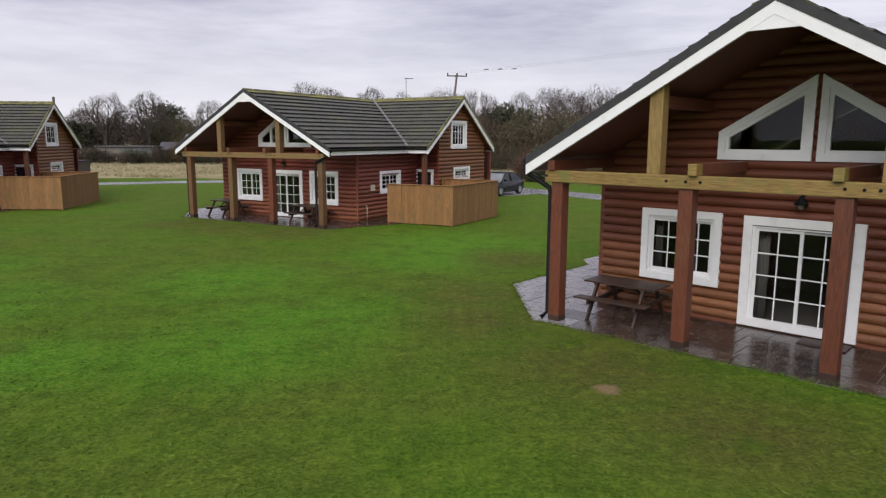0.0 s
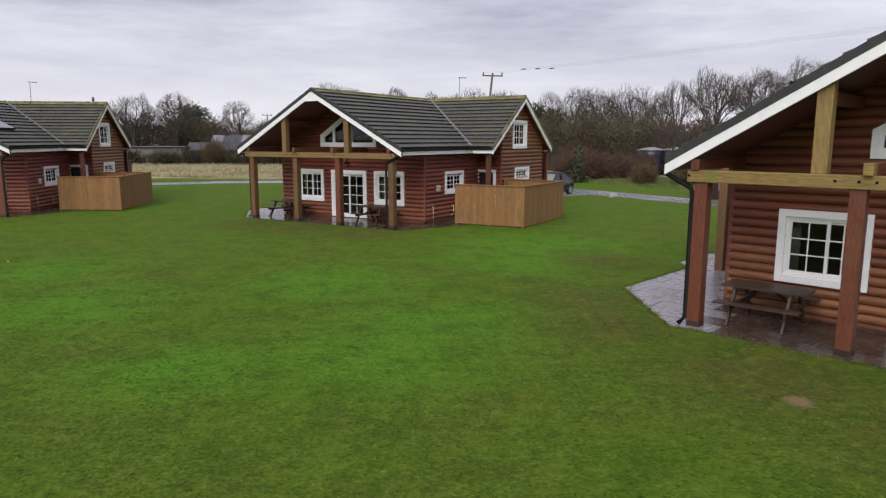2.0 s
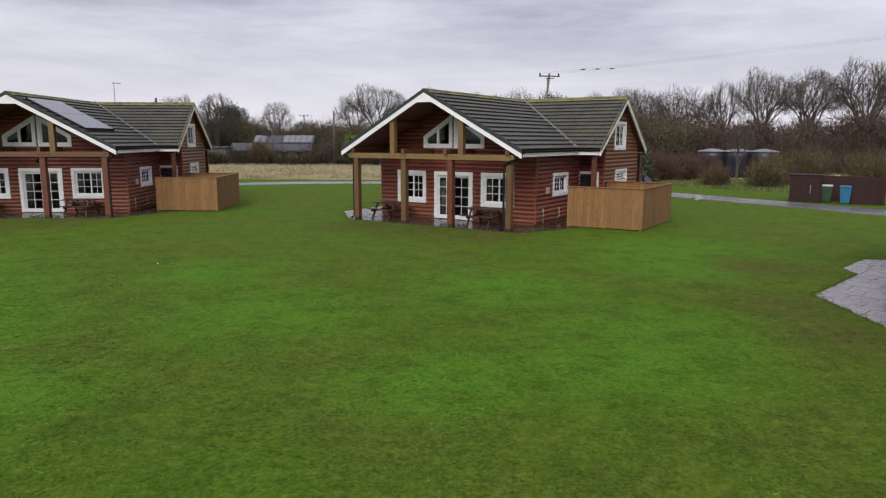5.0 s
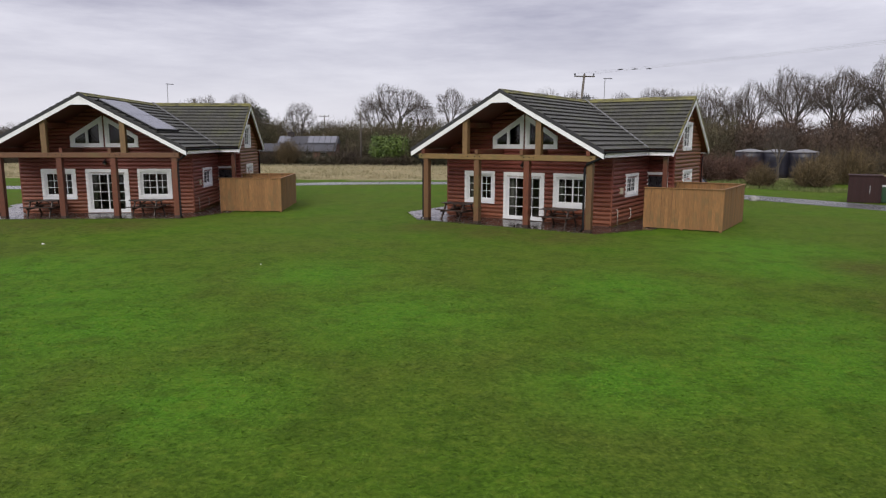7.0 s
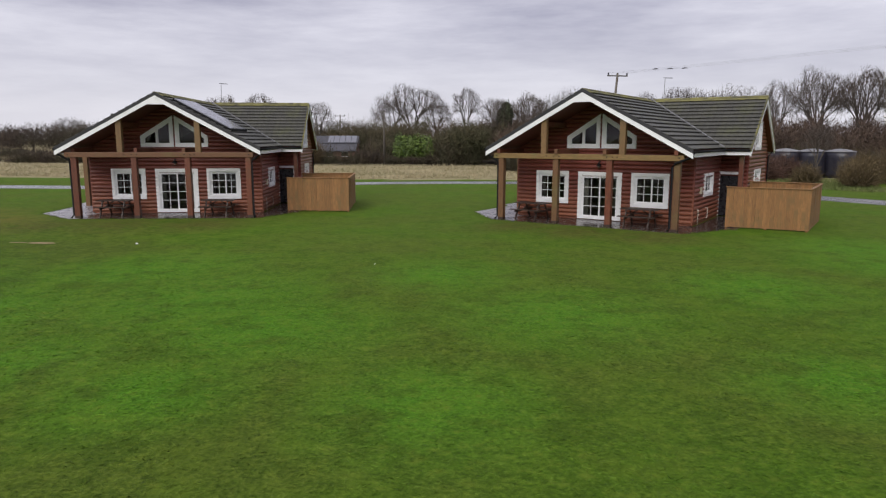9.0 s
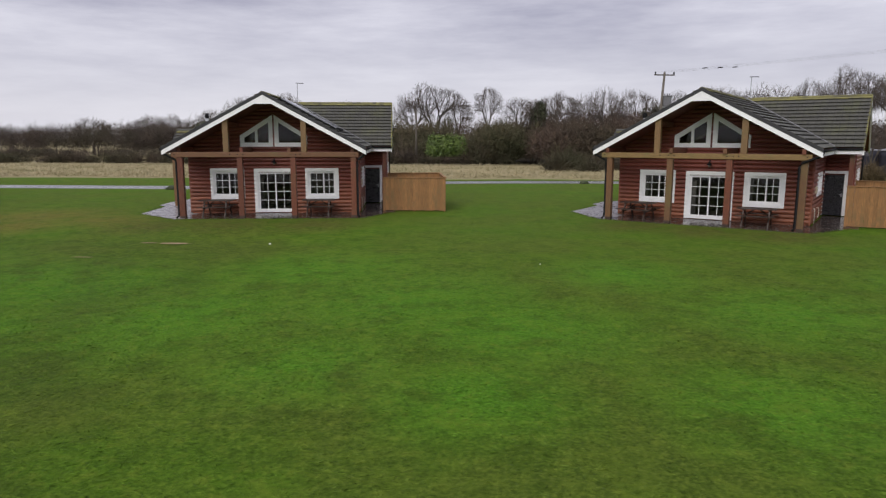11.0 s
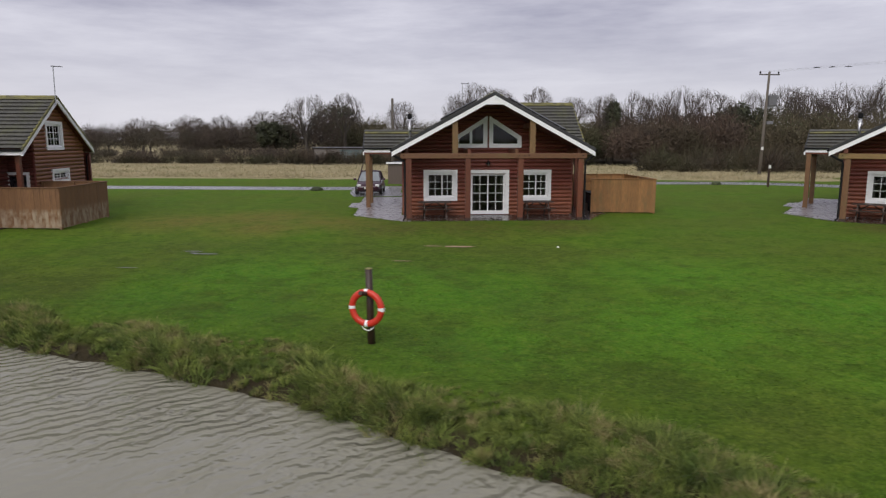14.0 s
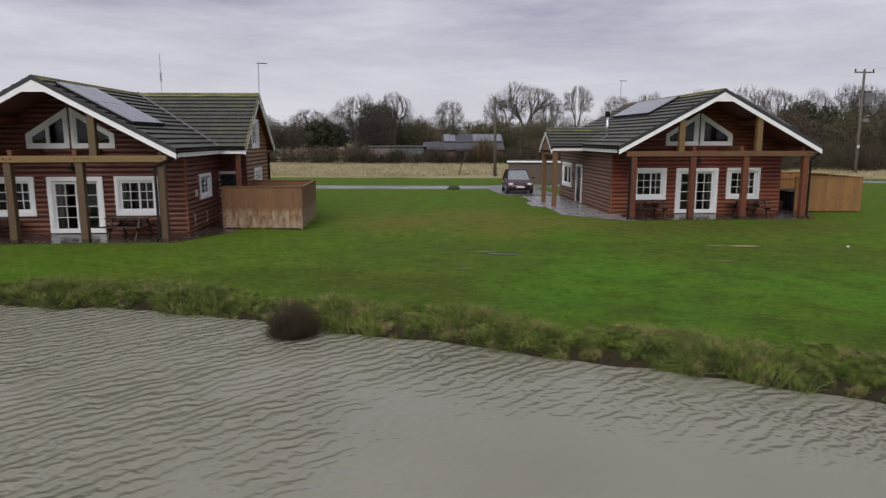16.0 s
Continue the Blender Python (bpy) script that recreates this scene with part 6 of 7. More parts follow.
def bare_tree(seed, height, wide, trunk_share, tips=1500):
    """Limbs of a leafless tree that fan out from a short trunk to twig ends spread through a rounded, uneven crown."""
    g = np.random.default_rng(seed)
    d = g.normal(size=(tips * 3, 3))
    d /= np.linalg.norm(d, axis=1, keepdims=True)
    lump = 1 + 0.16 * np.sin(3.1 * d[:, 0] + seed) * np.sin(2.7 * d[:, 1] + 2 * seed) + 0.12 * np.sin(6.0 * d[:, 2] + 5.0 * d[:, 0] + seed)
    r = lump * g.uniform(0.35, 1, len(d)) ** 0.42
    ends = np.stack([d[:, 0] * r * wide * height * 0.33, d[:, 1] * r * wide * height * 0.33, height * 0.66 + d[:, 2] * r * height * 0.34], -1)
    ends = ends[(d[:, 2] > -0.42) & (ends[:, 2] > height * trunk_share * 1.1)][:tips]
    ends[:, 2] *= height / ends[:, 2].max()
    stout, fine = [], []
    r0 = height * 0.023

    def size(n):
        return max(r0 * (n / tips) ** 0.48, 0.013)

    def grow(p, way, e, level):
        n = len(e)
        c = e.mean(0)
        if n == 1:
            fine.append([(p, 0.013), (c, 0.005)])
            return
        go = c - p
        ln = np.linalg.norm(go) * (0.34 if level else 0.30)
        u = go / (np.linalg.norm(go) + 1e-9) * 0.7 + way * 0.5 + g.normal(0, 0.10, 3)
        u /= np.linalg.norm(u)
        mid = p + u * ln * 0.5 + g.normal(0, 0.05, 3) * ln
        q = p + u * ln
        a, b = size(n), size(n) * 0.88
        if n > 40:
            stout.append([(p, a), (mid, (a + b) / 2), (q, b)])
        else:
            fine.append([(p, a), (q, b)])
        axis = g.normal(size=3) * np.array([1, 1, 0.55])
        side = (e - c) @ axis
        cut = np.quantile(side, g.uniform(0.35, 0.65)) if n > 3 else np.median(side)
        for part_of in (e[side <= cut], e[side > cut]):
            if len(part_of):
                grow(q, u, part_of, level + 1)

    fork = np.array([0.0, 0.0, height * trunk_share])
    stout.append([(np.array([0.0, 0.0, -0.3]), r0 * 1.35), (fork * 0.4, r0 * 1.08), (fork, r0)])
    third = np.arctan2(ends[:, 1], ends[:, 0]) + g.uniform(0, 6)
    bins = np.floor((third % (2 * math.pi)) / (2 * math.pi) * 4).astype(int)
    for k in range(4):
        if (bins == k).any():
            grow(fork * (0.86 + 0.05 * k), np.array([0.0, 0.0, 1.0]), ends[bins == k], 0)
    return stout, fine


TREE_KINDS = []
for seed, height, wide, share, tips in ((11, 14, 1.0, 0.26, 2400), (23, 13, 1.15, 0.22, 2400), (37, 15, 0.85, 0.28, 2400), (41, 12, 1.2, 0.22, 2400), (59, 12, 0.9, 0.26, 2400), (67, 13, 1.05, 0.25, 2400), (71, 12, 1.15, 0.18, 800), (83, 12, 1.25, 0.17, 800)):
    stout, fine = bare_tree(seed, height, wide, share, tips)
    TREE_KINDS.append((height, tubes_mesh("trunk", stout, BARK, 5), tubes_mesh("crown", fine, TWIG, 3)))


def plant_tree(x, y, h, kind, turn, wide=1.0, label="leafless winter tree with a rounded twiggy crown", z=None):
    h0, trunk, crown = TREE_KINDS[kind % len(TREE_KINDS)]
    k = h / h0
    z = float(ground_height(np.array(float(x)), np.array(float(y)))) if z is None else z
    th = thing("tree", label, "tree", "bare winter trees", m=pose(x, y, z, 0, 0, turn))
    m = Matrix.Diagonal((k * wide, k * wide, k, 1))
    part("trunk", trunk, None, th, m=m)
    part("crown", crown, None, th, m=m)
    return th


KEY_TREES = [(-63.5, 128, 12.4, 0, 1.20), (-56.7, 131, 13.0, 2, 1.14), (-46.3, 136, 11.4, 4, 0.96), (-29.5, 160, 16.4, 1, 1.32), (-35.0, 161, 13.6, 5, 1.08), (-24.5, 164, 12.0, 5, 0.96), (-17.5, 165, 14.6, 4, 0.84),
             (-90, 152, 9.6, 3, 1.20), (-78, 150, 10.6, 5, 1.32), (-98, 155, 9.0, 1, 1.20), (-112, 158, 9.2, 3, 1.32), (-127, 217, 12.0, 3, 1.20), (-49.5, 172, 9.0, 0, 1.32), (-10.6, 150, 11.4, 4, 1.08), (-4, 152, 11.8, 0, 1.08),
             (-10.4, 106, 10.0, 4, 0.61), (-5.2, 107, 11.3, 1, 0.84), (-1.8, 112, 11.2, 3, 0.81), (0.6, 106, 11.8, 0, 0.84), (5.6, 107, 11.6, 5, 1.01), (12.6, 110, 11.6, 2, 0.81), (16.6, 108, 12.0, 4, 0.81), (19.4, 107, 12.0, 1, 0.74),
             (24.4, 106, 12.3, 3, 0.92), (29.7, 108, 11.3, 4, 0.68), (33.2, 112, 13.4, 2, 0.85), (39.5, 112, 14.0, 5, 0.85), (46.5, 111, 15.0, 4, 0.9), (55.5, 113, 15.0, 3, 0.9), (22.0, 113, 11.6, 0, 0.9), (27.0, 112, 11.4, 5, 0.8), (36.6, 105, 15.0, 1, 0.81), (42.7, 105, 14.7, 3, 0.84), (51.9, 106, 16.6, 0, 1.11), (58.5, 108, 16.2, 5, 0.94), (66, 104, 16.5, 2, 1.08), (75, 106, 16.5, 1, 1.08), (86, 102, 16, 3, 1.22)]
rng = random.Random(5)
for i, (x, y, h, kind, wide) in enumerate(KEY_TREES):
    plant_tree(x, y, h, kind, rng.uniform(0, 360), wide)
# hedgerow trees of the belt beyond the field
for i in range(30):
    x = -205 + 4.8 * i + rng.uniform(-2, 2)
    plant_tree(x, 138 + 20 * rng.random(), rng.uniform(6.4, 8.4), rng.choice((6, 7)), rng.uniform(0, 360), rng.uniform(0.9, 1.3), "low spreading leafless hedgerow tree")
# pale slender sapling before the tanks
plant_tree(18.4, 66.0, 5.2, 4, 40, 1.0, "pale slender leafless sapling")


def strips(name, base, top, bend, width, material, segs=2, seed=1):
    """Many thin upright blades or twigs in one mesh, from arrays of base and tip points."""
    g = np.random.default_rng(seed)
    n = len(base)
    d = top - base
    side = np.cross(d, g.normal(size=(n, 3)))
    side = side / (np.linalg.norm(side, axis=1, keepdims=True) + 1e-9) * width[:, None]
    rows = []
    for i in range(segs + 1):
        t = i / segs
        c = base + d * t + bend * (t * t)
        w = side * (1 - t * 0.85)
        rows += [c - w, c + w]
    verts = np.stack(rows, 1).reshape(-1, 3)
    k = 2 * (segs + 1)
    o = np.arange(n)[:, None] * k
    faces = np.concatenate([o + np.array([[2 * i, 2 * i + 1, 2 * i + 3, 2 * i + 2]]) for i in range(segs)], 0)
    me = bpy.data.meshes.new(name)
    me.vertices.add(len(verts))
    me.vertices.foreach_set("co", verts.astype(np.float32).ravel())
    me.loops.add(faces.size)
    me.loops.foreach_set("vertex_index", faces.astype(np.int32).ravel())
    me.polygons.add(len(faces))
    me.polygons.foreach_set("loop_start", np.arange(len(faces), dtype=np.int32) * 4)
    me.update(calc_edges=True)
    me.validate()
    me.materials.append(material)
    return me


def scrub_mesh(name, bushes, twigs, material, seed, width=0.03):
    """Bushes given as (x, y, height, radius): dense fans of twigs from each root."""
    g = np.random.default_rng(seed)
    b = np.repeat(np.array(bushes, float), twigs, 0)
    n = len(b)
    ang, rad, up = g.uniform(0, 2 * np.pi, n), np.sqrt(g.uniform(0, 1, n)), g.uniform(0.25, 1.0, n)
    dome = np.sqrt(np.clip(1 - 0.75 * rad ** 2, 0.05, 1))
    z0 = ground_height(b[:, 0], b[:, 1])
    tip = np.stack([b[:, 0] + b[:, 3] * rad * np.cos(ang), b[:, 1] + b[:, 3] * rad * np.sin(ang), z0 + b[:, 2] * dome * up], -1)
    out = np.stack([b[:, 0] + 0.35 * b[:, 3] * rad * np.cos(ang), b[:, 1] + 0.35 * b[:, 3] * rad * np.sin(ang), z0 + 0.0 * up], -1)
    start = out + (tip - out) * g.uniform(0.05, 0.85, n)[:, None] + g.normal(0, 0.10, (n, 3)) * b[:, 3:4]
    start[:, 2] = np.maximum(start[:, 2], z0 - 0.05)
    tip = tip + g.normal(0, 0.24, (n, 3)) * b[:, 3:4]
    return strips(name, start, tip, g.normal(0, 0.08, (n, 3)) * b[:, 2:3], g.uniform(0.6, 1.4, n) * width, material, 2, seed)


def stuff(name, me, label, category):
    return tagged(new(name, me), label, category, kind="stuff")


def thicket(name, blobs, material, seed, flakes=360, twigs=320, length=0.8):
    """Dense leafless brush on rough ellipsoids (x, y, z, rx, ry, rz): an opaque heart of crossed sprays with fine twigs growing out and up."""
    q = np.random.default_rng(seed)
    b = np.repeat(np.array(blobs, float), flakes, 0)
    n = len(b)
    d = q.normal(size=(n, 3))
    d = d / np.linalg.norm(d, axis=1, keepdims=True) * q.uniform(0.35, 0.9, n)[:, None]
    a = b[:, :3] + d * b[:, 3:6]
    a_tip = a + (d * 0.4 + q.normal(0, 0.5, (n, 3)) + np.array([0, 0, 0.4])) * 0.42
    a_w = q.uniform(0.03, 0.10, n)
    c = np.repeat(np.array(blobs, float), twigs, 0)
    m = len(c)
    d = q.normal(size=(m, 3))
    d = d / np.linalg.norm(d, axis=1, keepdims=True)
    t = c[:, :3] + d * c[:, 3:6] * q.uniform(0.6, 1.0, m)[:, None]
    t_tip = t + (d * 0.55 + q.normal(0, 0.32, (m, 3)) + np.array([0, 0, 0.45])) * length * q.uniform(0.4, 1.2, m)[:, None]
    base, tip = np.concatenate([a, t]), np.concatenate([a_tip, t_tip])
    base[:, 2] = np.maximum(base[:, 2], ground_height(base[:, 0], base[:, 1]) - 0.1)
    width = np.concatenate([a_w, q.uniform(0.009, 0.022, m)])
    return strips(name, base, tip, q.normal(0, 0.12, base.shape), width, material, 1, seed)


g = np.random.default_rng(3)


def mass(x0, x1, y0, y1, tops, n, low=0.0, r=(1.6, 3.0)):
    """Blobs over a stretch of ground, as high as tops (pairs of x and height) say."""
    x, y = g.uniform(x0, x1, n), g.uniform(y0, y1, n)
    top = np.interp(x, [q[0] for q in tops], [q[1] for q in tops]) * g.uniform(0.66, 1.0, n)
    z0 = ground_height(x, y)
    rr = g.uniform(r[0], r[1], n)
    rz = np.maximum((top - low) / 2, 0.8)
    return [(a, b, c + low + e, d, d, e * 0.92) for a, b, c, d, e in zip(x, y, z0, rr, rz)]


stuff("undergrowth", thicket("undergrowth", mass(-19, -10, 100, 116, [(-19, 6.6), (-15, 7.4), (-10, 7.2)], 55) + mass(-32, -18, 110, 120, [(-32, 4.4), (-18, 5.4)], 40), OLIVEBRUSH, 4), "olive-brown leafless thicket at the woodland edge", "undergrowth")
stuff("undergrowth", thicket("undergrowth", mass(-11, 9, 96, 118, [(-11, 7.2), (-4, 8.2), (9, 8.4)], 130), WOODBRUSH, 34), "dense dark brown leafless undergrowth below the woodland trees", "undergrowth")
stuff("undergrowth", thicket("undergrowth", mass(8, 28, 94, 116, [(8, 9.0), (13, 9.4), (20, 8.8), (28, 8.2)], 120), IVYBRUSH, 35), "dark green-brown ivied thicket below the woodland trees", "undergrowth")
stuff("undergrowth", thicket("undergrowth", mass(26, 96, 92, 114, [(26, 8.0), (34, 8.2), (44, 9.2), (52, 9.6), (64, 9.6), (96, 9.4)], 230), WOODBRUSH, 36), "brown leafless undergrowth below tall bare trees", "undergrowth")
stuff("undergrowth", thicket("undergrowth", mass(-64, -24, 132, 158, [(-64, 9.8), (-55, 9.4), (-46, 8.6), (-34, 8.6), (-24, 8.6)], 150), OLIVEBRUSH, 5), "dark leafless thicket behind the farm", "undergrowth")
stuff("undergrowth", thicket("undergrowth", mass(-24, 20, 124, 150, [(-24, 8.6), (20, 9.0)], 60), WOODBRUSH, 37), "brown leafless thicket farther back", "undergrowth")
stuff("undergrowth", thicket("undergrowth", mass(-215, -80, 134, 150, [(-215, 7.2), (-120, 7.2), (-100, 7.8), (-84, 7.6)], 330, 0.9, (2.2, 3.8)) + mass(-90, -56, 128, 152, [(-90, 7.4), (-76, 9.2), (-66, 10.8), (-56, 10.0)], 130), BELTBRUSH, 38, 240, 240), "dark belt of low spreading leafless trees beyond the field", "undergrowth")
stuff("undergrowth", thicket("undergrowth", mass(-215, -60, 118, 130, [(-215, 1.9), (-60, 2.2)], 210, 0.0, (1.4, 2.6)), BELTBRUSH, 39, 110, 160), "low dark brush at the foot of the belt", "undergrowth")
hedge = list(zip(g.uniform(-150, -14, 300), g.uniform(100.5, 104, 300), g.uniform(1.6, 2.7, 300), g.uniform(1.0, 1.7, 300)))
hedge = [(x, y, h if x > -62 else h * 0.7, r) for x, y, h, r in hedge]
hedge = [q for q in hedge if not -28.5 < q[0] < -17.5]
hedge += [(-19.4, 100.5, 4.4, 2.3), (-17.2, 101.5, 5.0, 2.6), (-39.5, 107.5, 4.0, 2.2), (-37.9, 107.9, 3.7, 2.0), (-33.5, 108.5, 3.8, 2.2), (-31.2, 109, 4.6, 2.3), (-29.4, 109.5, 4.2, 2.0), (-46.5, 109, 3.0, 2.0)]
stuff("hedgerow", scrub_mesh("hedgerow", hedge, 150, BRUSH, 6, 0.035), "dark leafless hedgerow along the field", "hedge")
edge = list(zip(g.uniform(-12, 60, 130), g.uniform(78, 90, 130), g.uniform(1.5, 4.0, 130), g.uniform(1.2, 2.4, 130)))
stuff("undergrowth", scrub_mesh("undergrowth", edge, 220, BRUSH, 7, 0.035), "brown bramble scrub along the woodland edge", "undergrowth")


def leaf_mass(name, blobs, leaves, material, seed, size=0.16, wide=(0.3, 0.7)):
    """Crowns of small leaf clumps on rough ellipsoids given as (x, y, z, rx, ry, rz)."""
    g = np.random.default_rng(seed)
    b = np.repeat(np.array(blobs, float), leaves, 0)
    n = len(b)
    d = g.normal(size=(n, 3))
    d = d / np.linalg.norm(d, axis=1, keepdims=True) * g.uniform(0.62, 1.08, n)[:, None]
    c = b[:, :3] + d * b[:, 3:6]
    c[:, 2] = np.maximum(c[:, 2], 0.05)
    tip = c + g.normal(0, 1, (n, 3)) * size
    return strips(name, c, tip, g.normal(0, 0.3, (n, 3)) * size, g.uniform(wide[0], wide[1], n) * size, material, 1, seed)


def shrub(x, y, h, r, twigs, material, label, seed):
    me = scrub_mesh("shrub", [(0, 0, h, r)], twigs, material, seed, 0.02)
    root = tagged(new("shrub", me), label, "shrub", "shrubs beside the lane")
    root.matrix_basis = Matrix.Translation((x, y, 0))
    part("crown", leaf_mass("crown", [(0.2 * r, 0, h * 0.52, r * 0.75, r * 0.75, h * 0.36), (-0.4 * r, 0.2 * r, h * 0.40, r * 0.6, r * 0.6, h * 0.34), (0.5 * r, -0.3 * r, h * 0.34, r * 0.5, r * 0.5, h * 0.30)], 700, material, seed + 60, 0.15, (0.05, 0.14)), None, root)


for i, (x, y, h, r) in enumerate(((8.0, 62.0, 2.6, 1.7), (10.6, 63.2, 2.8, 1.9), (13.0, 64.5, 2.6, 1.8), (9.6, 66.0, 3.6, 2.2), (15.6, 66.5, 2.6, 1.5))):
    shrub(x, y, h, r, 1300, RUSSET, "russet leafless shrub thicket beside the lane", 20 + i)
for i, (x, y, h, r) in enumerate(((13.0, 56.2, 2.0, 1.1), (16.4, 55.0, 2.5, 1.5), (19.0, 59.5, 3.0, 1.7), (22.0, 60.0, 3.6, 2.0), (25.5, 57, 3.4, 2.2))):
    shrub(x, y, h, r, 1100, OCHRE, "ochre-brown leafless shrub beside the lane", 40 + i)
for i, (x, h) in enumerate(((-26.8, 1.4), (-25.4, 1.1), (-23.9, 1.3), (-22.4, 1.2), (-20.9, 1.6))):
    shrub(x, 102.4, h, 1.2, 700, BRUSH, "low dark leafless shrub before the evergreen hedge", 70 + i)
shrub(-38.9, 101.5, 4.2, 1.9, 1900, OCHRE, "rounded brown leafless bush before the farm building", 55)


tagged(new("evergreen_hedge", leaf_mass("evergreen_hedge", [(-25.9 + 0.9 * i, 104.5 + 0.3 * math.sin(i * 2.1), 2.2, 1.0, 1.3, 2.4 - 0.2 * (i % 3)) for i in range(6)], 900, LAUREL, 8, 0.2)),
       "broad bright green evergreen hedge at the field edge", "hedge")
tagged(new("conifer", leaf_mass("conifer", [(8.0, 58.6, 0.4 + 0.42 * i, 0.95 - 0.15 * i, 0.95 - 0.15 * i, 0.6) for i in range(6)], 420, IVY, 9, 0.13)), "small dark green conifer beside the lane", "conifer")


def evergreen(x, y, h, r, seed, label):
    th = thing("tree", label, "tree", "evergreen trees", m=Matrix.Translation((x, y, 0)))
    part("trunk", tube(bmesh.new(), [(0, 0, -0.2), (0.1, 0, h * 0.35), (0, 0.1, h * 0.7)], [h * 0.03, h * 0.022, h * 0.01], 7), BARK, th)
    q = random.Random(seed)
    blobs = [(q.uniform(-0.7, 0.7) * r, q.uniform(-0.7, 0.7) * r, h * q.uniform(0.42, 0.84), r * q.uniform(0.3, 0.5), r * q.uniform(0.3, 0.5), h * q.uniform(0.10, 0.17)) for _ in range(13)]
    part("crown", leaf_mass("crown", blobs, 330, IVY, seed, 0.26), None, th)


evergreen(-64.5, 158, 12.8, 6.3, 3, "broad dark evergreen tree behind the farm")
evergreen(-71, 128, 7.6, 2.0, 4, "dark narrow evergreen in the hedgerow")
evergreen(-68, 130, 7.0, 1.7, 5, "dark narrow evergreen in the hedgerow")
evergreen(-9.6, 106, 9.8, 1.2, 6, "dark narrow ivied tree in the wood")
evergreen(9.8, 107, 10.2, 3.6, 8, "dark ivied tree in the wood")

# rough straw-coloured grass in the field and the verge
n = 60000
x, y = g.uniform(-150, 40, n), 63.5 + 37 * g.uniform(0, 1, n) ** 1.6
keep = (y > 64.5 + 2.5 * np.sin(x * 0.21) * np.sin(x * 0.07 + 1)) & ~((x > 6) & (y < 75))
x, y = x[keep], y[keep]
n = len(x)
base = np.stack([x, y, np.zeros(n)], -1)
tip = base + np.stack([g.normal(0, 0.12, n), g.normal(0, 0.12, n), g.uniform(0.06, 0.24, n) * (0.7 + 0.6 * np.sin(x * 0.31 + 1.3 * np.sin(y * 0.4)) ** 2)], -1)
stuff("field_grass", strips("field_grass", base, tip, g.normal(0, 0.06, (n, 3)), g.uniform(0.02, 0.05, n), STRAW, 2, 11), "tall dry straw-coloured grass in the field", "grass")
n = 30000
x, y = g.uniform(4, 30, n), g.uniform(48, 66, n)
keep = (y > 63.5 - 1.28 * (x - 2.0) + 2.6 + 18 * (x > 18)) & (y > 50)
x, y = x[keep], y[keep]
n = len(x)
base = np.stack([x, y, np.zeros(n)], -1)
tip = base + np.stack([g.normal(0, 0.08, n), g.normal(0, 0.08, n), g.uniform(0.06, 0.26, n)], -1)
stuff("verge_grass", strips("verge_grass", base, tip, g.normal(0, 0.05, (n, 3)), g.uniform(0.012, 0.03, n), VERGE, 2, 12), "rough green verge grass beside the lane", "grass")

# long shaggy grass hanging over the pond's bank, growing in tussocks
n = 3000
x, y = g.uniform(-76, -20.5, n * 14), g.uniform(1, 23, n * 14)
s = bank_distance(x, y)
keep = (s > 0.0) & (s < 1.30 + 0.30 * np.sin(x * 0.9) + 0.25 * np.sin(x * 2.3 + y))
x, y, s = x[keep][:n], y[keep][:n], s[keep][:n]
n = len(x)
size = g.uniform(0.75, 1.55, n) * np.interp(s, [0, 0.45, 0.95, 1.7], [0.95, 1.05, 0.85, 0.4]) * (0.85 + 0.35 * np.sin(1.9 * x + 0.8 * y))
down = np.stack([np.full(n, -0.35), np.full(n, -0.94)], -1)
lean = down * g.uniform(0.0, 0.5, n)[:, None] + g.normal(0, 0.30, (n, 2))
per = 84
k = np.repeat(np.arange(n), per)
m = len(k)
a = g.uniform(0, 2 * np.pi, m)
root = 0.11 * np.sqrt(g.uniform(0, 1, m)) * size[k]
bx, by = x[k] + root * np.cos(a), y[k] + root * np.sin(a)
tall = g.uniform(0.14, 0.36, m) * size[k]
spread = tall * g.uniform(0.10, 0.55, m)
ox, oy = np.cos(a) * 0.65 + lean[k, 0], np.sin(a) * 0.65 + lean[k, 1]
base = np.stack([bx, by, ground_height(bx, by) - 0.03], -1)
tip = base + np.stack([spread * ox, spread * oy, tall], -1)
bend = np.stack([spread * ox * 0.9, spread * oy * 0.9, -g.uniform(0.15, 0.75, m) * tall], -1)
stuff("bank_grass", strips("bank_grass", base, tip, bend, g.uniform(0.004, 0.010, m), SEDGE, 2, 13), "long shaggy green and straw tussocks on the pond bank", "grass")
# added dark blades whose colour paints the undercut bank's shade along the water's edge
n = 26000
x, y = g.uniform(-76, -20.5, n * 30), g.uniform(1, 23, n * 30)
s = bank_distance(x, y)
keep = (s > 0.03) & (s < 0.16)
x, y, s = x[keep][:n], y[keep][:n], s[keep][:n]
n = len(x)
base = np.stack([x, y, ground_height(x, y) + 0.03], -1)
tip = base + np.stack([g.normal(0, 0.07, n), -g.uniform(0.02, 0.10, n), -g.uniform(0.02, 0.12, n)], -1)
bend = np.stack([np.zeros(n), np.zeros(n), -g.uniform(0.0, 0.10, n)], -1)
stuff("bank_thatch", strips("bank_thatch", base, tip, bend, g.uniform(0.004, 0.010, n), BANK_SHADE, 2, 16), "dark grass blades painting the shade at the bank's foot", "grass")
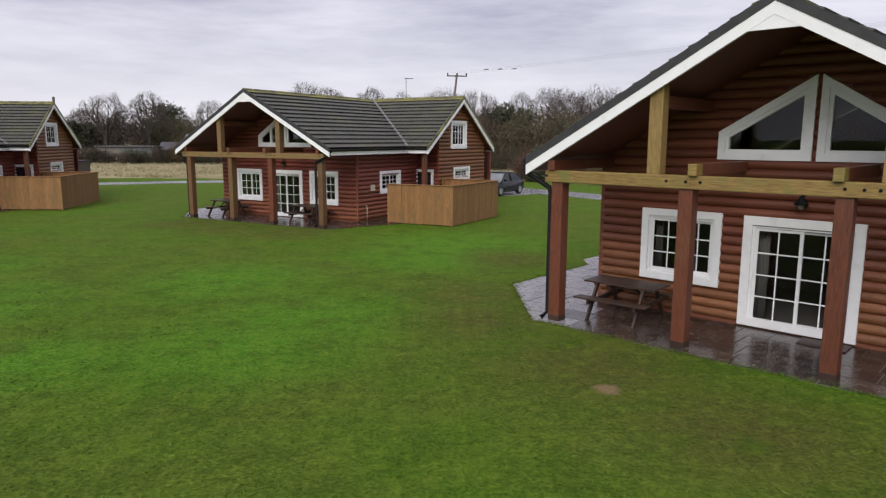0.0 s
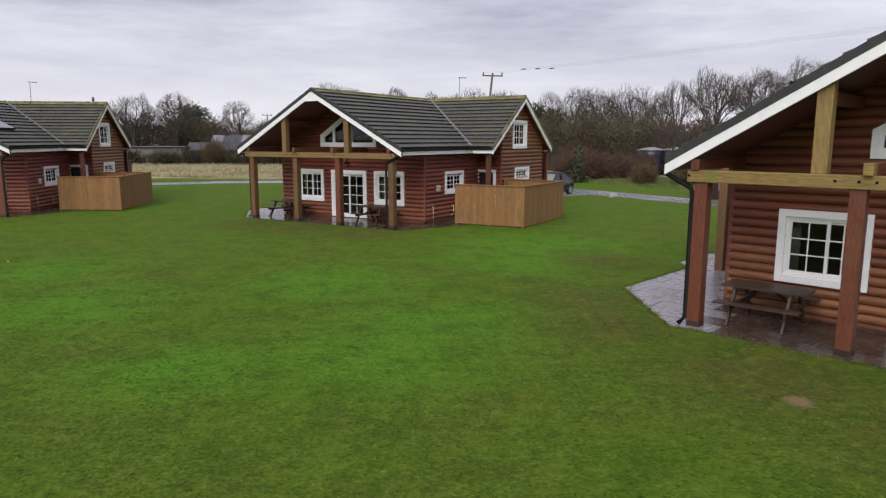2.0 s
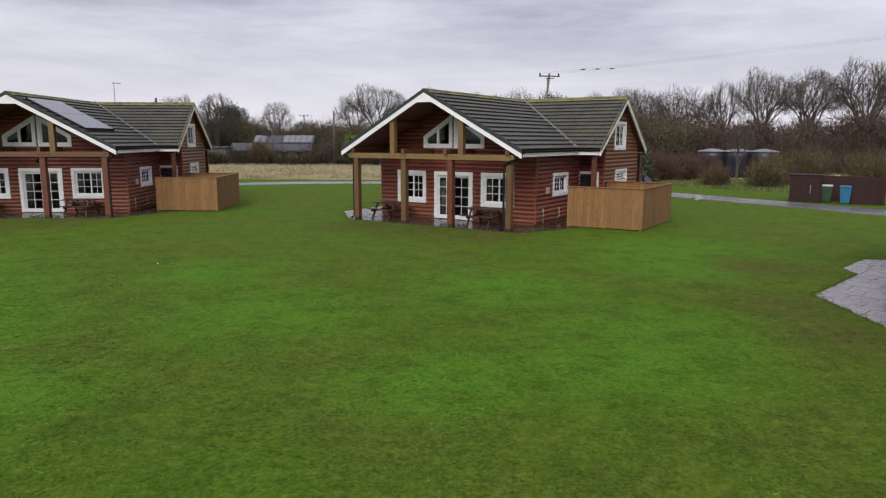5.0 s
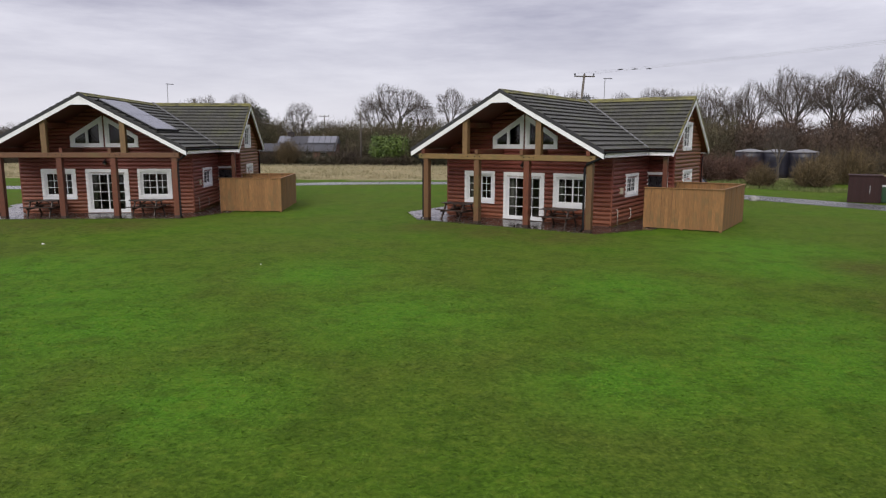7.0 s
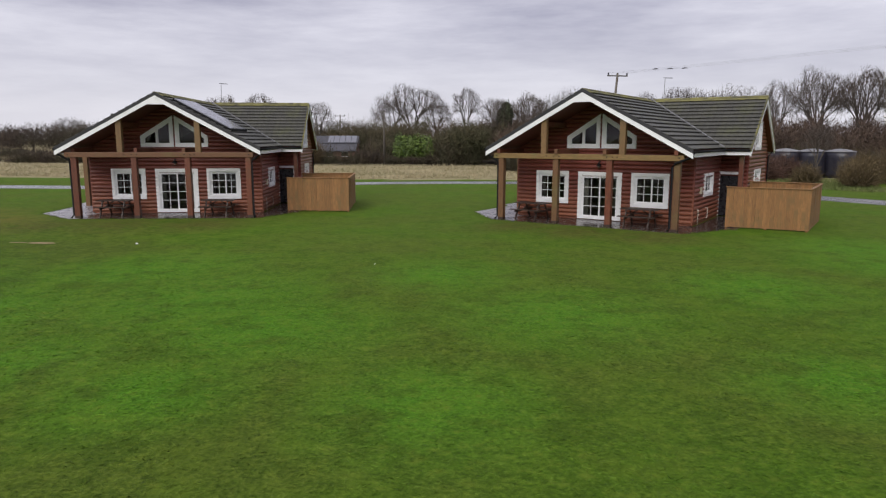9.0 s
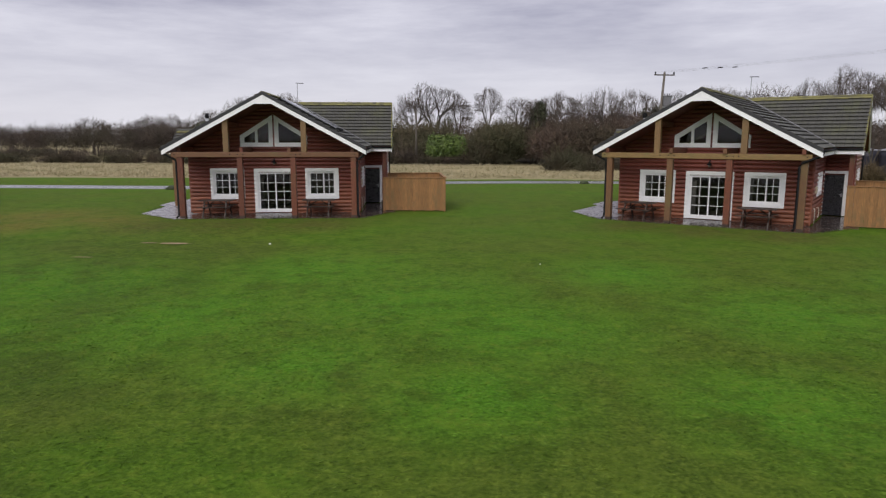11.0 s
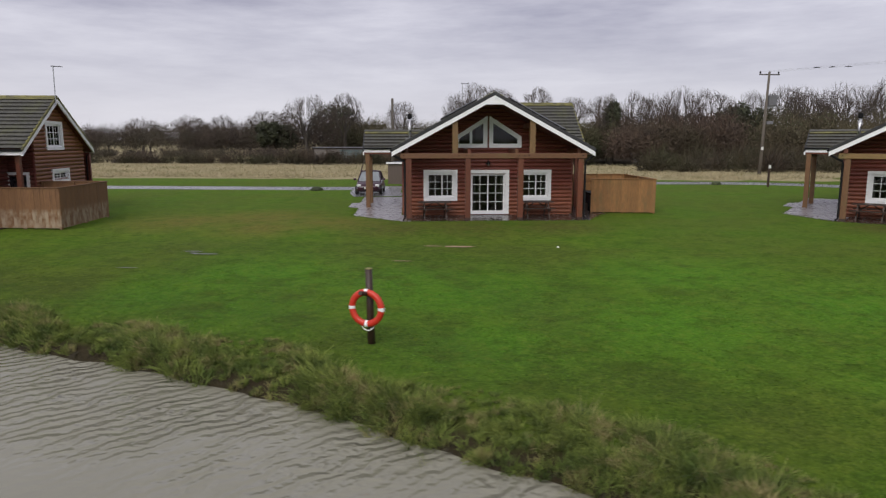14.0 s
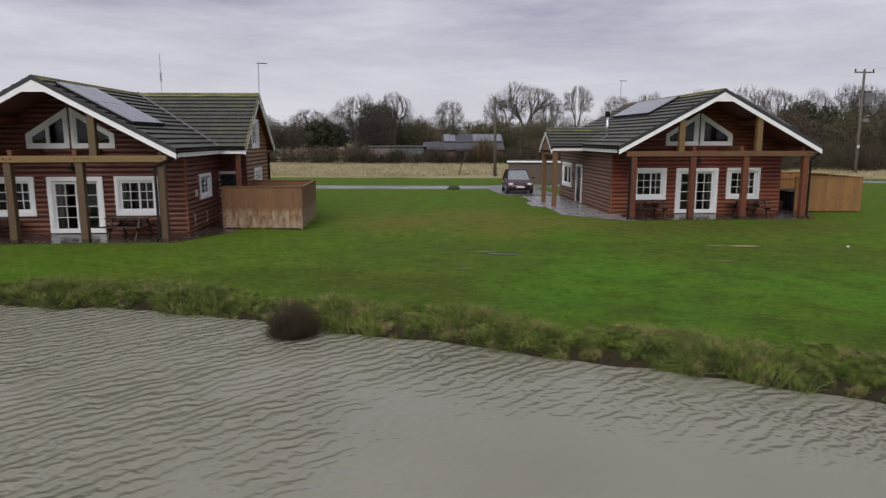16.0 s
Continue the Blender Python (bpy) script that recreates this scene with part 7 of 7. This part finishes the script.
# clump of dead rushes at the water's edge
n = 2600
a, r = g.uniform(0, 2 * np.pi, n), 0.36 * np.sqrt(g.uniform(0, 1, n))
base = np.stack([-42.12 + r * np.cos(a), 13.36 + r * np.sin(a) * 0.8, np.full(n, -0.62)], -1)
tip = base + np.stack([0.55 * r * np.cos(a) + g.normal(0, 0.12, n), 0.55 * r * np.sin(a) + g.normal(0, 0.12, n), g.uniform(0.30, 1.0, n) * (1.12 - 4.8 * r ** 2)], -1)
tagged(new("rush_clump", strips("rush_clump", base, tip, g.normal(0, 0.05, (n, 3)), g.uniform(0.004, 0.009, n), RUSH, 2, 14)), "dark brown clump of dead rushes at the water's edge", "rushes")

# mown blades over the nearer lawn
n = 260000
x = g.uniform(-52, 9, n)
y = 5.2 + 19 * (1 - np.sqrt(g.uniform(0, 1, n)))
s = bank_distance(x, y)
ca, sa = math.cos(radians(-43.287)), math.sin(radians(-43.287))
lx, ly = ca * (x - 5.025) + sa * (y - 10.608), -sa * (x - 5.025) + ca * (y - 10.608)
keep = (s > 0.8) & ~((ly > -0.25) & (lx > -7.4)) & (np.hypot(x - 2.45, y - 9.52) > 0.22)
x, y = x[keep], y[keep]
n = len(x)
base = np.stack([x, y, ground_height(x, y) - 0.004], -1)
tip = base + np.stack([g.normal(0, 0.045, n), g.normal(0, 0.045, n), g.uniform(0.008, 0.024, n)], -1)
stuff("lawn_blades", strips("lawn_blades", base, tip, g.normal(0, 0.008, (n, 3)), g.uniform(0.004, 0.009, n), TURF_BLADE, 1, 15), "short mown grass blades of the lawn", "grass")


# grass creeping over the patios' edges
rim = []
for site in "ABCD":
    for (ax, ay), (bx, by) in (((-4.25, -0.15), (4.5, -0.15)), ((4.5, -0.15), (5.75, 2.36)), ((-4.25, -0.15), (-6.64, 2.36)), ((-6.64, 2.36), (-6.64, 6.0)), ((5.96, 2.36), (5.96, 2.8))):
        m = int(math.hypot(bx - ax, by - ay) * (260 if site == "A" else 130))
        t = g.uniform(0, 1, m)
        spread = g.normal(0.0, 0.05, m) * (1 + 0.9 * np.sin(t * 40 + ax))
        ln = math.hypot(bx - ax, by - ay)
        px, py = ax + (bx - ax) * t + (by - ay) / ln * spread, ay + (by - ay) * t - (bx - ax) / ln * spread
        mat = np.array(POSES[site])
        rim.append(np.stack([px, py, np.zeros(m), np.ones(m)], -1) @ mat.T)
base = np.concatenate(rim)[:, :3]
n = len(base)
tip = base + np.stack([g.normal(0, 0.03, n), g.normal(0, 0.03, n), g.uniform(0.010, 0.055, n)], -1)
stuff("edge_grass", strips("edge_grass", base, tip, g.normal(0, 0.012, (n, 3)), g.uniform(0.004, 0.009, n), TURF_BLADE, 1, 17), "grass creeping over the edges of the patios", "grass")


# ---- paving: patios of single slabs ----
def clip(poly, area):
    """Cuts a convex outline by a convex, anticlockwise area."""
    for (ax, ay), (bx, by) in zip(area, area[1:] + area[:1]):
        out = []
        for i, q in enumerate(poly):
            p = poly[i - 1]
            dq, dp = (bx - ax) * (q[1] - ay) - (by - ay) * (q[0] - ax), (bx - ax) * (p[1] - ay) - (by - ay) * (p[0] - ax)
            if (dq >= 0) != (dp >= 0):
                t = dp / (dp - dq)
                out.append((p[0] + (q[0] - p[0]) * t, p[1] + (q[1] - p[1]) * t))
            if dq >= 0:
                out.append(q)
        poly = out
        if len(poly) < 3:
            return []
    return poly


AREAS = [[(-4.25, -0.14), (4.5, -0.14), (5.75, 2.36), (-6.66, 2.36)], [(-6.6, 2.36), (-4.25, 2.36), (-4.25, 6.0), (-6.62, 6.0)], [(-6.62, 6.0), (-4.25, 6.0), (-4.25, 9.12), (-6.75, 9.12), (-7.2, 8.75), (-7.2, 6.62)],
         [(-6.72, 9.12), (-4.25, 9.12), (-4.25, 12.96), (-6.72, 12.96)], [(4.25, 2.36), (5.95, 2.36), (5.95, 7.16), (4.25, 7.16)]]


def patio(site, label):
    bm = bmesh.new()
    for area in AREAS:
        prism(bm, area, "z", -0.05, 0.006)
    bed = solid("patio", bm, JOINT, label, "patio", "paved patios", "structure", POSES[site])
    rng = random.Random("slabs" + site)
    for k, area in enumerate(AREAS):
        ys = [q[1] for q in area]
        xs = [q[0] for q in area]
        y = min(ys)
        while y < max(ys) - 0.02:
            x = min(xs) - rng.uniform(0, 0.6)
            while x < max(xs):
                w = rng.choice((0.6, 0.75, 0.9, 0.9))
                q = clip([(x + 0.009, y + 0.009), (x + w - 0.009, y + 0.009), (x + w - 0.009, y + 0.591), (x + 0.009, y + 0.591)], area)
                if len(q) >= 3:
                    bm = bmesh.new()
                    prism(bm, q, "z", -0.03, 0.015 + rng.uniform(0, 0.007))
                    # slabs outside the porch roof take the colour with sky sheen painted in
                    part("slab", bm, SKYLIT_SLAB if k in (1, 2) or q[0][0] < -4.3 else SLAB, bed)
                x += w
            y += 0.6
    return bed


for site in "ABCD":
    patio(site, "wet grey-brown stone patio round the chalet")
